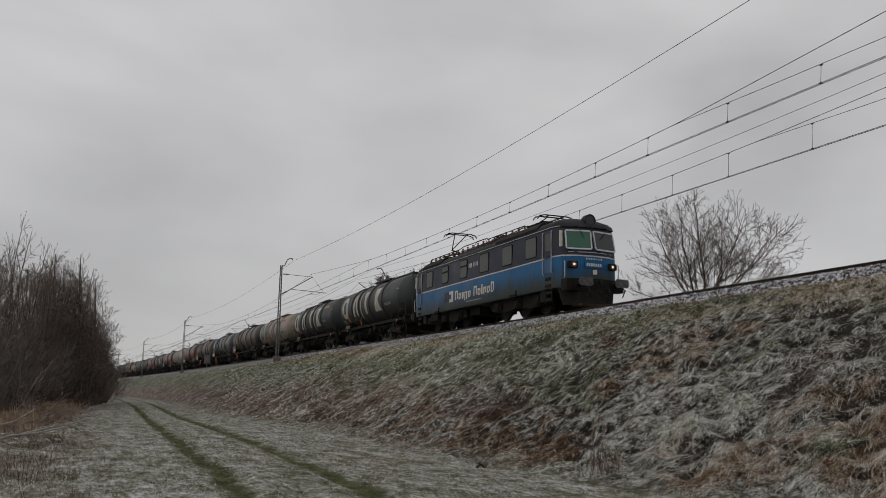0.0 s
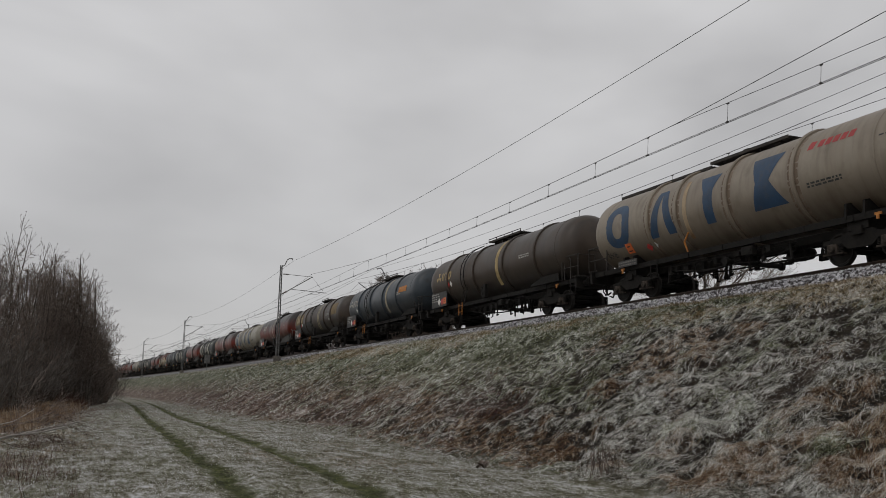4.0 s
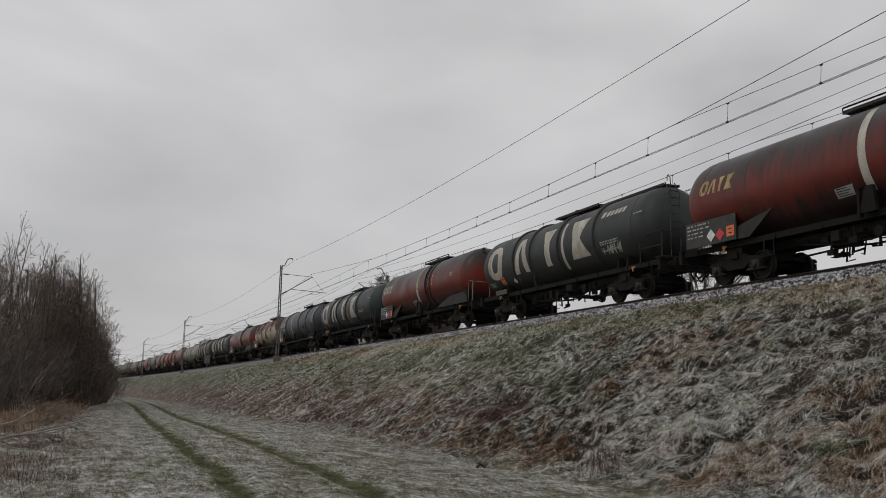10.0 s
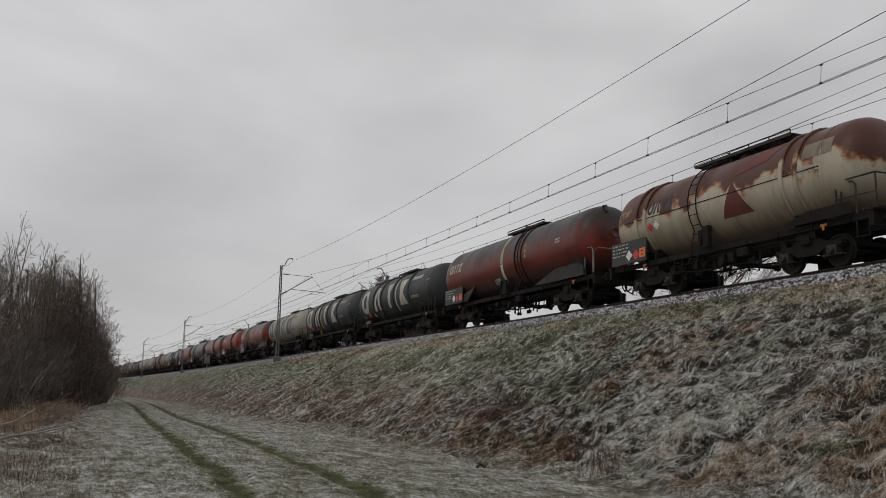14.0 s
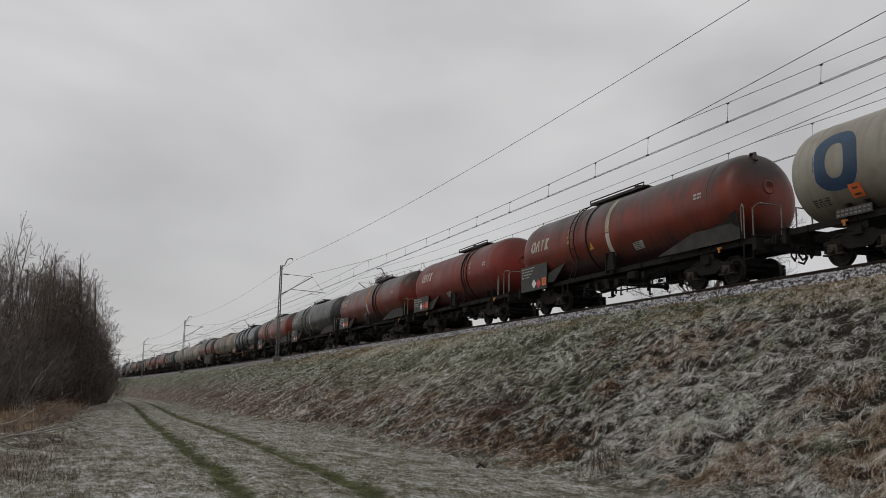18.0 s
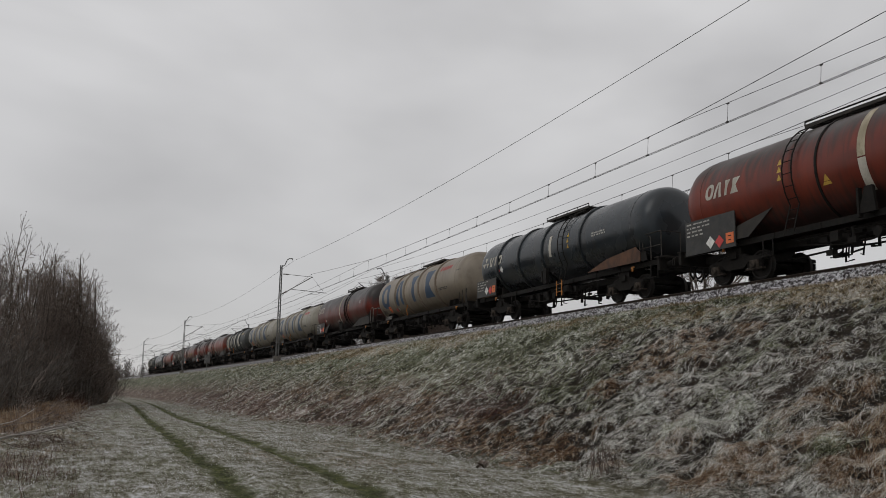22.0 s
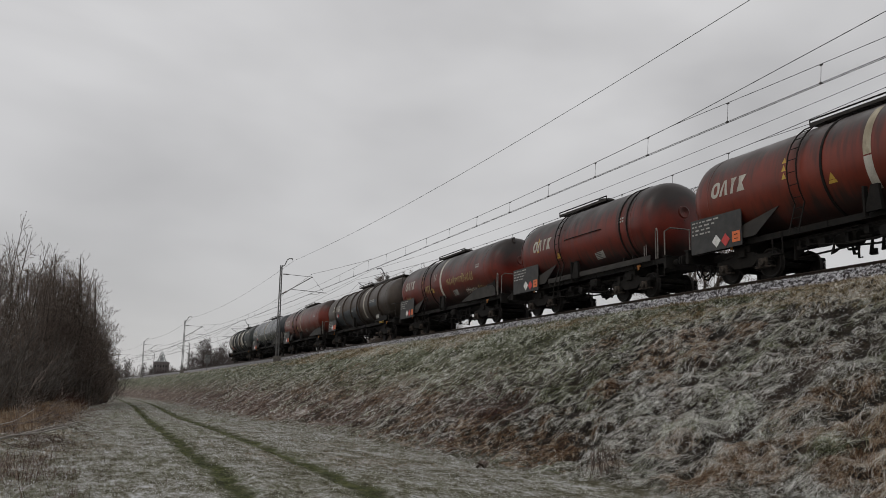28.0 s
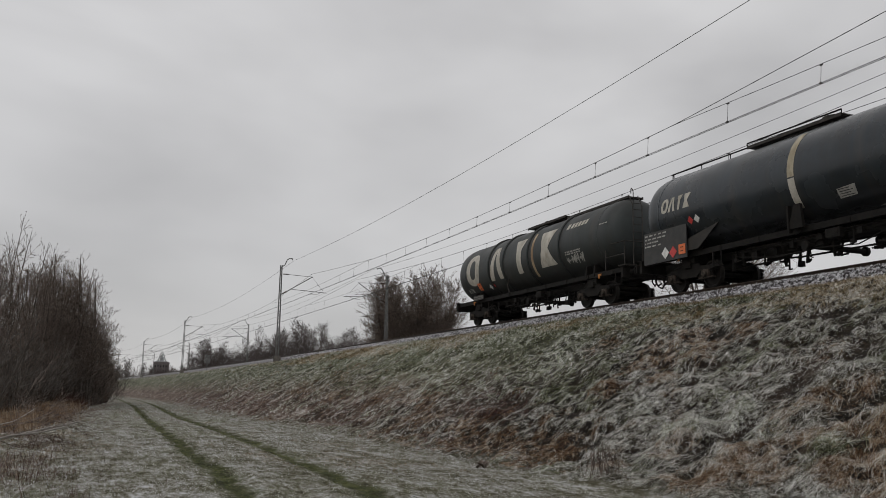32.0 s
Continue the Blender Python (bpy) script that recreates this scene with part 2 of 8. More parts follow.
def value_noise(x, y, seed):
    """Smooth random heights on a unit lattice, from 0 to 1."""
    ix, iy = np.floor(x).astype(np.int64), np.floor(y).astype(np.int64)
    fx, fy = x - ix, y - iy
    fx, fy = fx * fx * (3 - 2 * fx), fy * fy * (3 - 2 * fy)

    def h(i, j):
        k = (i * 374761393 + j * 668265263 + seed * 974711) & 0x7FFFFFFF
        k = ((k ^ (k >> 13)) * 1274126177) & 0x7FFFFFFF
        return ((k ^ (k >> 16)) & 0xFFFF) / 65535.0

    return (h(ix, iy) * (1 - fx) + h(ix + 1, iy) * fx) * (1 - fy) + (h(ix, iy + 1) * (1 - fx) + h(ix + 1, iy + 1) * fx) * fy


def tufts(x, y):
    """Height of the matted tufts, about 0 to 1."""
    n1 = value_noise(x * 1.3 + 0.4 * y, y * 1.6, 1)
    n2 = 1 - np.abs(2 * value_noise(x * 2.7, y * 3.3 + 0.5 * x, 2) - 1)
    n3 = 1 - np.abs(2 * value_noise(x * 6.1 + y, y * 7.0, 3) - 1)
    return 0.55 * n1 + 0.36 * n2 + 0.09 * n3


def ground_z(x, y):
    """Height of the ground with tussocks and wheel ruts."""
    x, y = np.asarray(x, float), np.asarray(y, float)
    yy = across(x, y)
    z = np.interp(yy, PROF_Y, PROF_Z)
    z = z + 0.002 * np.clip(-40 - x, 0, 900) * np.clip(z / 4.3, 0, 1)
    bank = np.interp(yy, [6.8, 8.2, 15.8, 17.1], [0.18, 1, 1, 0]) * (yy < 17.1)
    near = np.clip((x + 130) / 60, 0, 1) * (x < 40)
    z = z + (tufts(x, y) - 0.5) * 0.42 * bank * near * (yy > -20)
    for c in (rut_l(x), rut_r(x)):
        z = z - 0.06 * np.exp(-((y - c) / 0.24) ** 2) * (yy < 9) * (x > -165)
    return z


def grid_axis(spans):
    out = []
    for a, b, s in spans:
        out += list(np.arange(a, b, s))
    return np.array(out + [spans[-1][1]])


gx = grid_axis([(-3000, -1000, 250), (-1000, -300, 20), (-300, -110, 5), (-110, -60, 0.5), (-60, -36, 0.2), (-36, -5, 0.085), (-5, 40, 1.5), (40, 200, 20), (200, 1000, 200)])
gy = grid_axis([(-2500, -500, 400), (-500, -60, 40), (-60, -8, 3), (-8, 0.0, 0.5), (0.0, 7.0, 0.12), (7.0, 17.4, 0.09), (17.4, 18.0, 0.3), (18, 40, 1.0), (40, 100, 10), (100, 600, 100), (600, 3000, 400)])
GX, GY = np.meshgrid(gx, gy, indexing="ij")
GZ = ground_z(GX, GY)
gn, gm = GX.shape
ii = np.arange(gn * gm).reshape(gn, gm)
gf = np.stack([ii[:-1, :-1], ii[1:, :-1], ii[1:, 1:], ii[:-1, 1:]], -1).reshape(-1, 4)
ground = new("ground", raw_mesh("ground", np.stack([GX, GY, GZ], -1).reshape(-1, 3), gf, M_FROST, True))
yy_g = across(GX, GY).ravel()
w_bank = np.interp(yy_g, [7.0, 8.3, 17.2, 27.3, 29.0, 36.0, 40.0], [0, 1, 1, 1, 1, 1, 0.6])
xr = np.clip(GX.ravel(), -165, 0)
w_rut = np.zeros_like(yy_g)
for c in (rut_l(xr), rut_r(xr)):
    w_rut = np.maximum(w_rut, np.clip(1.65 - np.abs(GY.ravel() - c + 0.25 * (value_noise(xr * 0.9, c * 0, 5) - 0.5)) / 0.17 + 1.2 * (value_noise(xr * 3.1, GY.ravel() * 5.0, 6) - 0.5), 0, 1))
w_rut *= (GX.ravel() > -165) & (yy_g < 9)
for nm, val in (("bank", w_bank), ("rut", w_rut)):
    at_ = ground.data.attributes.new(nm, "FLOAT", "POINT")
    at_.data.foreach_set("value", np.asarray(val, np.float32))
tagged(ground, "frost-covered meadow and grassy railway embankment", "ground", kind="structure")

# ---- ballast bed, rails, sleepers ----
LINE_X = list(np.arange(-900, -50, 10.0)) + [-50.0, -40.0, -30.0, 0.0, 40.0, 90.0, 200.0, 400.0, 640.0]


def sweep(section, y0, z0, mat, name, xs=LINE_X, smooth=False):
    """A section of (dy, z) drawn along the line at sideways place y0."""
    k = len(section)
    vs = np.array([(x, y0 + dy + bend(x), z0 + dz + rise(x)) for x in xs for dy, dz in section])
    fs = np.array([(i * k + j, i * k + (j + 1) % k, (i + 1) * k + (j + 1) % k, (i + 1) * k + j) for i in range(len(xs) - 1) for j in range(k)])
    return raw_mesh(name, vs, fs, mat, smooth)


ballast = new("ballast_bed", sweep([(17.2, 4.2), (17.35, 4.40), (18.3, 4.80), (18.7, 4.90), (19.1, 4.93), (21.3, 4.94), (22.1, 4.8), (22.5, 4.8), (23.3, 4.92), (25.6, 4.86), (26.4, 4.78), (27.3, 4.40), (27.4, 4.2)], 0, 0, M_BALLAST, "ballast_bed", [-900, -700, -500, -400, -300, -250, -200, -160, -130, -100, -75, -55, -40, 0, 90, 300, 640]))
tagged(ballast, "snow-dusted grey crushed stone ballast bed of two tracks", "ballast", kind="structure")
RAIL_SEC = [(-0.075, 0), (0.075, 0), (0.07, 0.015), (0.012, 0.03), (0.012, 0.12), (0.036, 0.135), (0.036, 0.168), (-0.036, 0.168), (-0.036, 0.135), (-0.012, 0.12), (-0.012, 0.03), (-0.07, 0.015)]
for yc, word in ((NEAR_Y, "near"), (FAR_Y, "far")):
    track = tagged(new("railway_track"), "steel rails on concrete sleepers in snowy ballast", "railway track", "tracks", "structure")
    for dy in (-0.753, 0.753):
        part("rail", sweep(RAIL_SEC, yc + dy, RAIL_Z - 0.168, M_RAIL, "rail"), None, track)

# ---- overhead line ----
POLE_X = [-7.0, -83.5, -160.0, -236.5, -313.0, -390.0, -467.0]


M_FOOT = surface("dark_mossy_concrete", (0.07, 0.062, 0.055), (0.14, 0.125, 0.11), 4, 0.9, bump=0.4)


def make_pole(name="catenary_pole"):
    """Lattice mast at the origin; its arms reach along +y."""
    top = tagged(new(name), "grey lattice steel catenary pole with cantilever arm on concrete foot", "catenary pole", "overhead line poles")
    part("foundation", MB().prism([(-0.40, -0.45), (0.40, -0.45), (0.26, 0.18), (-0.26, 0.18)], "y", -0.3, 0.3), M_FOOT, top, "concrete foot")
    for s in (-1, 1):
        g = MB()
        for q in (-1, 1):
            g.add([(s * 0.17 + a, q * 0.12 * 1 + b, 0.1) for a, b in ((-0.02, -0.03), (0.02, -0.03), (0.02, 0.03), (-0.02, 0.03))]
                  + [(s * 0.10 + a, q * 0.07 + b, 8.9) for a, b in ((-0.02, -0.03), (0.02, -0.03), (0.02, 0.03), (-0.02, 0.03))],
                  [(0, 1, 5, 4), (1, 2, 6, 5), (2, 3, 7, 6), (3, 0, 4, 7), (4, 5, 6, 7)])
        part("mast_channel", g, M_MAST, top)
    g = MB()
    for i in range(22):
        z0, z1 = 0.5 + i * 0.38, 0.88 + i * 0.38
        w0, w1 = 0.17 - 0.07 * z0 / 8.9, 0.17 - 0.07 * z1 / 8.9
        y0 = 0.12 - 0.05 * z0 / 8.9
        s = 1 if i % 2 else -1
        for q in (-1, 1):
            g.cyl((s * w0, q * y0, z0), (-s * w1, q * y0, z1), 0.014, n=4)
            g.cyl((s * w0, q * y0, z0), (s * w1, -q * y0, z1), 0.014, n=4)
    part("lacing", g, M_MAST, top)
    part("top_bracket", MB().tube([(0, 0, 8.7), (0, 0.35, 8.95), (0, 0.55, 9.45), (0, 0.75, 9.6), (0, 1.05, 9.6), (0, 1.1, 9.45)], 0.045), M_MAST, top)
    part("tie_rod", MB().tube([(0, 0.1, 8.05), (0, 3.1, 7.95)], 0.025), M_MAST, top)
    part("cantilever_tube", MB().tube([(0, 0.1, 6.05), (0, 3.1, 7.95)], 0.04), M_MAST, top)
    part("registration_tube", MB().tube([(0, 1.0, 6.62), (0, 4.6, 6.45)], 0.03), M_MAST, top)
    part("steady_arm", MB().tube([(0, 4.0, 6.48), (0, 3.7, 6.3), (0, 2.9, 6.24)], 0.02), M_MAST, top)
    part("stay_wire", MB().tube([(0, 3.1, 7.9), (0, 4.3, 6.5)], 0.012), M_WIRE, top)
    for a, b in (((0, 0.25, 8.04), (0, 0.75, 8.03)), ((0, 0.2, 6.12), (0, 0.6, 6.37))):
        g = MB()
        a, b = Vector(a), Vector(b)
        for k in range(6):
            g.cyl(a + (b - a) * (k / 6), a + (b - a) * ((k + 0.55) / 6), 0.07, n=8)
        part("insulator", g, M_INSUL, top, "brown ribbed insulator")
    return top


POLE_FOOT = 4.62
first = make_pole()
first.matrix_basis = pose(POLE_X[1], 16.95 + bend(POLE_X[1]), POLE_FOOT + rise(POLE_X[1]))
for x in POLE_X:
    if x != POLE_X[1]:
        copy_thing(first, pose(x, 16.95 + bend(x), POLE_FOOT + rise(x), 0, 0, bend_angle(x)))
    copy_thing(first, pose(x - 2, 28.4 + bend(x), POLE_FOOT + rise(x), 0, 0, 180 + bend_angle(x)))


def wire(pts, r=0.012, n=5):
    return MB().tube(pts, r, n)


def span_pts(x0, x1, y, z_end, sag, n=14):
    out = []
    for i in range(n + 1):
        t = i / n
        x = x0 + (x1 - x0) * t
        out.append((x, y + bend(x), z_end + rise(x) - sag * 4 * t * (1 - t)))
    return out


DROPS = (12.2, 16.4, 21.1, 25.0, 29.2, 33.4, 37.6, 41.7, 45.6, 49.6, 53.8, 58.2, 62.2, 66.4)


def overhead(y, dx, con, low, tip):
    """Two contact wires on droppers; the messenger sags to low at mid-span, with a stitch wire on either side of each pole."""
    ob = tagged(new("overhead_line"), "dark copper contact wires hung by droppers from a catenary wire", "overhead wire", "overhead lines")
    clamp = 19.4

    def messenger(x, x0, x1):
        off = min(x - x0, x1 - x)
        half = (x1 - x0) / 2
        if off >= clamp:
            return low + 0.00062 * (half - off) ** 2
        edge = low + 0.00062 * (half - clamp) ** 2
        return edge + (tip - edge) * (clamp - off) / clamp + 0.10 * off / clamp * (off / clamp - 1)

    for x1, x0 in zip(POLE_X, POLE_X[1:]):
        x0, x1 = x0 + dx, x1 + dx
        half = (x1 - x0) / 2
        edge = low + 0.00062 * (half - clamp) ** 2
        r = 0.013 if x1 > -90 else 0.02
        part("catenary_wire", wire([(x, y + bend(x), messenger(x, x0, x1) + rise(x)) for x in list(np.linspace(x0, x0 + clamp, 6)) + list(np.linspace(x0 + clamp + 4, x1 - clamp - 4, 9)) + list(np.linspace(x1 - clamp, x1, 6))], r), M_WIRE, ob)
        for o in (-0.045, 0.045):
            part("contact_wire", wire([(x, y + o + bend(x), con + rise(x)) for x in np.linspace(x0, x1, 8)], r * 0.9), M_WIRE, ob)
        for xp in ((x0, x1) if x1 > -10 + dx else (x0,)):
            part("stitch_wire", wire([(xp + k * clamp / 4, y + bend(xp), edge - 0.26 * (1 - (k / 4) ** 2) + rise(xp)) for k in range(-4, 5)], r * 0.8), M_WIRE, ob)
        for off in DROPS:
            x = x1 - off
            d = min(x - x0, x1 - x)
            zt = messenger(x, x0, x1) if d >= clamp else edge - 0.26 * (1 - (d / clamp) ** 2)
            dr = part("dropper", wire([(x, y + bend(x), zt + rise(x)), (x - 0.06, y + bend(x), con + rise(x))], r * 0.6, 4), M_WIRE, ob)
            if x > -90:
                part("dropper_clamp", cached("dropper_clamp", lambda: MB().box((0, 0, 0), (0.09, 0.05, 0.05)).mesh("dropper_clamp", M_WIRE)), None, dr, at=pose(x, y + bend(x), zt + rise(x) - 0.02))
                part("dropper_clamp", MESHES["dropper_clamp"], None, dr, at=pose(x - 0.06, y + bend(x), con + rise(x) + 0.02))
    return ob


overhead(NEAR_Y, 0.0, 10.95, 11.49, 12.86)
overhead(FAR_Y + 0.3, -1.0, 10.84, 11.70, 12.72)
for y, dx in ((18.15, 0.0), (26.9, -2.0)):
    ob = tagged(new("earth_wire"), "single dark earth wire along the pole tops", "overhead wire", "overhead lines")
    for x1, x0 in zip(POLE_X, POLE_X[1:]):
        part("wire_span", wire(span_pts(x0 + dx, x1 + dx, y, 14.05, 0.72), 0.011 if x1 > -90 else 0.018), M_WIRE, ob)

# ---- train ----
M_BLACK = surface("sooty_black_steel", (0.005, 0.0045, 0.004), (0.012, 0.0105, 0.009), 4, 0.8, 0.0, dirt=(0.024, 0.017, 0.012), dirt_amt=0.4, spec=0.25)
M_BOGIE = surface("brake_dusted_cast_steel", (0.005, 0.0045, 0.004), (0.013, 0.011, 0.009), 6, 0.85, 0.0, dirt=(0.020, 0.015, 0.011), dirt_amt=0.4, spec=0.25)
M_TYRE = surface("worn_wheel_steel", (0.008, 0.007, 0.006), (0.020, 0.016, 0.013), 5, 0.75, 0.2)
M_AXLEBOX = surface("dusty_cast_axle_box", (0.022, 0.018, 0.015), (0.060, 0.048, 0.038), 7, 0.85, 0.0, dirt=(0.08, 0.062, 0.048), dirt_amt=0.5, spec=0.25)
M_GRATE = surface("dirty_walkway_steel", (0.018, 0.016, 0.014), (0.05, 0.042, 0.036), 6, 0.7, 0.3)
M_RAILING = surface("greyish_handrail_paint", (0.10, 0.09, 0.08), (0.20, 0.18, 0.16), 8, 0.6)
M_WHITE = surface("dirty_white_paint", (0.36, 0.34, 0.29), (0.52, 0.49, 0.43), 2.2, 0.6, dirt=(0.20, 0.16, 0.11), dirt_amt=0.55, streak=0.7)
M_BLUEPAINT = surface("navy_blue_letter_paint", (0.010, 0.036, 0.080), (0.017, 0.054, 0.115), 2, 0.5, dirt=(0.05, 0.05, 0.06), dirt_amt=0.5)
M_YELLOWOLD = surface("faded_ochre_paint", (0.28, 0.20, 0.08), (0.45, 0.34, 0.16), 2.5, 0.65, dirt=(0.10, 0.07, 0.04), dirt_amt=0.5)
M_ORANGE = surface("orange_hazard_plate", (0.62, 0.13, 0.03), (0.75, 0.18, 0.05), 6, 0.5)
M_ORANGE_DIM = surface("worn_orange_marking", (0.35, 0.12, 0.02), (0.5, 0.2, 0.03), 8, 0.6, dirt=(0.05, 0.03, 0.02))
M_REDPLAC = surface("red_placard", (0.45, 0.03, 0.03), (0.55, 0.05, 0.045), 6, 0.5)
M_WHITEPLAC = surface("white_placard", (0.6, 0.6, 0.58), (0.75, 0.75, 0.72), 6, 0.5)
M_BOARD = surface("dark_data_board", (0.022, 0.023, 0.023), (0.042, 0.042, 0.041), 3, 0.6, dirt=(0.06, 0.048, 0.038))
M_GREYTXT = surface("grey_stencil_paint", (0.30, 0.30, 0.28), (0.42, 0.41, 0.38), 9, 0.7)
M_REDTXT = surface("dark_red_stencil_paint", (0.30, 0.03, 0.03), (0.38, 0.04, 0.04), 6, 0.6)
M_YELLOW = surface("yellow_warning_sticker", (0.40, 0.24, 0.03), (0.52, 0.34, 0.05), 6, 0.5)
M_BROWNSTRIPE = surface("brown_leak_stripe", (0.20, 0.12, 0.06), (0.45, 0.36, 0.24), 1.6, 0.7, streak=0.8)
M_STAIN = surface("brown_grime_stain", (0.15, 0.115, 0.08), (0.26, 0.22, 0.17), 2.5, 0.7, streak=0.8)
M_BANDTOP = surface("sooty_cream_paint", (0.24, 0.20, 0.13), (0.42, 0.37, 0.27), 2.2, 0.6, dirt=(0.14, 0.10, 0.06), dirt_amt=0.6, streak=0.6)
M_RUSTRING = surface("rust_brown_runs", (0.085, 0.052, 0.032), (0.20, 0.155, 0.115), 2.5, 0.7, streak=0.8)
M_RUST = surface("rust_brown_plate", (0.050, 0.022, 0.012), (0.125, 0.055, 0.026), 3.0, 0.75, dirt=(0.03, 0.02, 0.015), dirt_amt=0.5, streak=0.5)
M_OCHRE = surface("dull_ochre_paint", (0.13, 0.085, 0.03), (0.21, 0.145, 0.06), 2.0, 0.65, dirt=(0.06, 0.042, 0.025), dirt_amt=0.6, streak=0.6)
M_CREAMMARK = surface("yellowed_cream_paint", (0.34, 0.28, 0.15), (0.46, 0.40, 0.25), 2.5, 0.6, dirt=(0.2, 0.15, 0.08))
M_NAVYMARK = surface("dark_navy_mark", (0.02, 0.022, 0.035), (0.04, 0.042, 0.06), 4, 0.6)
M_MAROON = surface("faded_maroon_paint", (0.09, 0.018, 0.014), (0.14, 0.03, 0.022), 2.5, 0.65, dirt=(0.05, 0.025, 0.018), streak=0.6)
M_SNOWFREE = surface("dirty_skirt_plate", (0.014, 0.012, 0.010), (0.034, 0.029, 0.024), 2, 0.7, dirt=(0.03, 0.025, 0.02))


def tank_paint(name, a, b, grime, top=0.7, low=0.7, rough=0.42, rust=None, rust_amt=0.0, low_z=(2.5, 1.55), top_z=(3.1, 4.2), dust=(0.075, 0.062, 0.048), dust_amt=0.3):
    """Weathered tank paint: two tones, run-down streaks, soot on the crown, brake dust and painted belly shade near the
    frame.
    """
    m, n, l, bs = mat_new(name)
    co = n.new("ShaderNodeTexCoord")
    oi = n.new("ShaderNodeObjectInfo")
    add = n.new("ShaderNodeVectorMath")
    sc = n.new("ShaderNodeVectorMath")
    sc.operation = "SCALE"
    l.new(oi.outputs["Random"], sc.inputs["Scale"])
    sc.inputs[0].default_value = (37.0, 11.0, 5.0)
    l.new(co.outputs["Object"], add.inputs[0])
    l.new(sc.outputs["Vector"], add.inputs[1])

    def noise_tex(scale, detail, stretch):
        mp = n.new("ShaderNodeMapping")
        mp.inputs["Scale"].default_value = stretch
        t = n.new("ShaderNodeTexNoise")
        t.inputs["Scale"].default_value, t.inputs["Detail"].default_value = scale, detail
        l.new(add.outputs["Vector"], mp.inputs["Vector"])
        l.new(mp.outputs["Vector"], t.inputs["Vector"])
        return t.outputs["Fac"]

    def span(v, lo, hi, t0=0.0, t1=1.0):
        r = n.new("ShaderNodeMapRange")
        for k, q in zip(("From Min", "From Max", "To Min", "To Max"), (lo, hi, t0, t1)):
            r.inputs[k].default_value = q
        l.new(v, r.inputs["Value"])
        return r.outputs["Result"]

    def math_(op, p, q):
        r = n.new("ShaderNodeMath")
        r.operation = op
        for i, w in enumerate((p, q)):
            if isinstance(w, float):
                r.inputs[i].default_value = w
            else:
                l.new(w, r.inputs[i])
        return r.outputs["Value"]

    def blend(fac, ca, cb):
        r = n.new("ShaderNodeMix")
        r.data_type = "RGBA"
        l.new(fac, r.inputs["Factor"])
        for k, c in (("A", ca), ("B", cb)):
            if isinstance(c, tuple):
                r.inputs[k].default_value = (*c, 1)
            else:
                l.new(c, r.inputs[k])
        return r.outputs["Result"]

    coarse = noise_tex(0.8, 5, (1, 1, 1))
    streak = noise_tex(5.0, 5, (1.0, 0.12, 0.12))
    grain = noise_tex(28.0, 4, (1, 1, 1))
    col = blend(span(coarse, 0.35, 0.65), a, b)
    runs = noise_tex(2.2, 7, (1.0, 0.10, 0.10))
    blot = noise_tex(1.7, 8, (1, 1, 1))
    col = blend(span(streak, 0.46, 0.72, 0.0, 0.28), col, grime)
    col = blend(span(runs, 0.50, 0.74, 0.0, dust_amt), col, dust)
    col = blend(span(blot, 0.56, 0.74, 0.0, 0.4), col, grime)
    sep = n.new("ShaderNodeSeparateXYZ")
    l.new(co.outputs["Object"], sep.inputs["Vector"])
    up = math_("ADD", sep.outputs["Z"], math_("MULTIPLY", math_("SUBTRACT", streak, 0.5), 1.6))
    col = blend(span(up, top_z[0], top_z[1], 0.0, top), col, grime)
    # Low blend: brake dust, and the tank belly's shade put into the colour.
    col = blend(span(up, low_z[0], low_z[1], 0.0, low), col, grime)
    if rust:
        rn = noise_tex(0.9, 12, (1, 0.9, 0.9))
        rb = math_("ADD", rn, math_("MULTIPLY", math_("SUBTRACT", sep.outputs["Z"], 2.90), 0.42))
        fine = math_("ADD", rb, math_("MULTIPLY", math_("SUBTRACT", blot, 0.5), 0.8))
        col = blend(span(fine, 0.47, 0.56, 0.0, rust_amt), col, (0.30, 0.115, 0.03))
        col = blend(span(fine, 0.53, 0.61, 0.0, rust_amt), col, blend(span(grain, 0.3, 0.7), rust, tuple(c * 0.4 for c in rust)))
    l.new(col, bs.inputs["Base Color"])
    bs.inputs["Specular IOR Level"].default_value = 0.38
    l.new(span(coarse, 0.3, 0.7, rough - 0.08, rough + 0.15), bs.inputs["Roughness"])
    bp = n.new("ShaderNodeBump")
    bp.inputs["Strength"].default_value, bp.inputs["Distance"].default_value = 0.08, 0.01
    l.new(grain, bp.inputs["Height"])
    l.new(bp.outputs["Normal"], bs.inputs["Normal"])
    return m


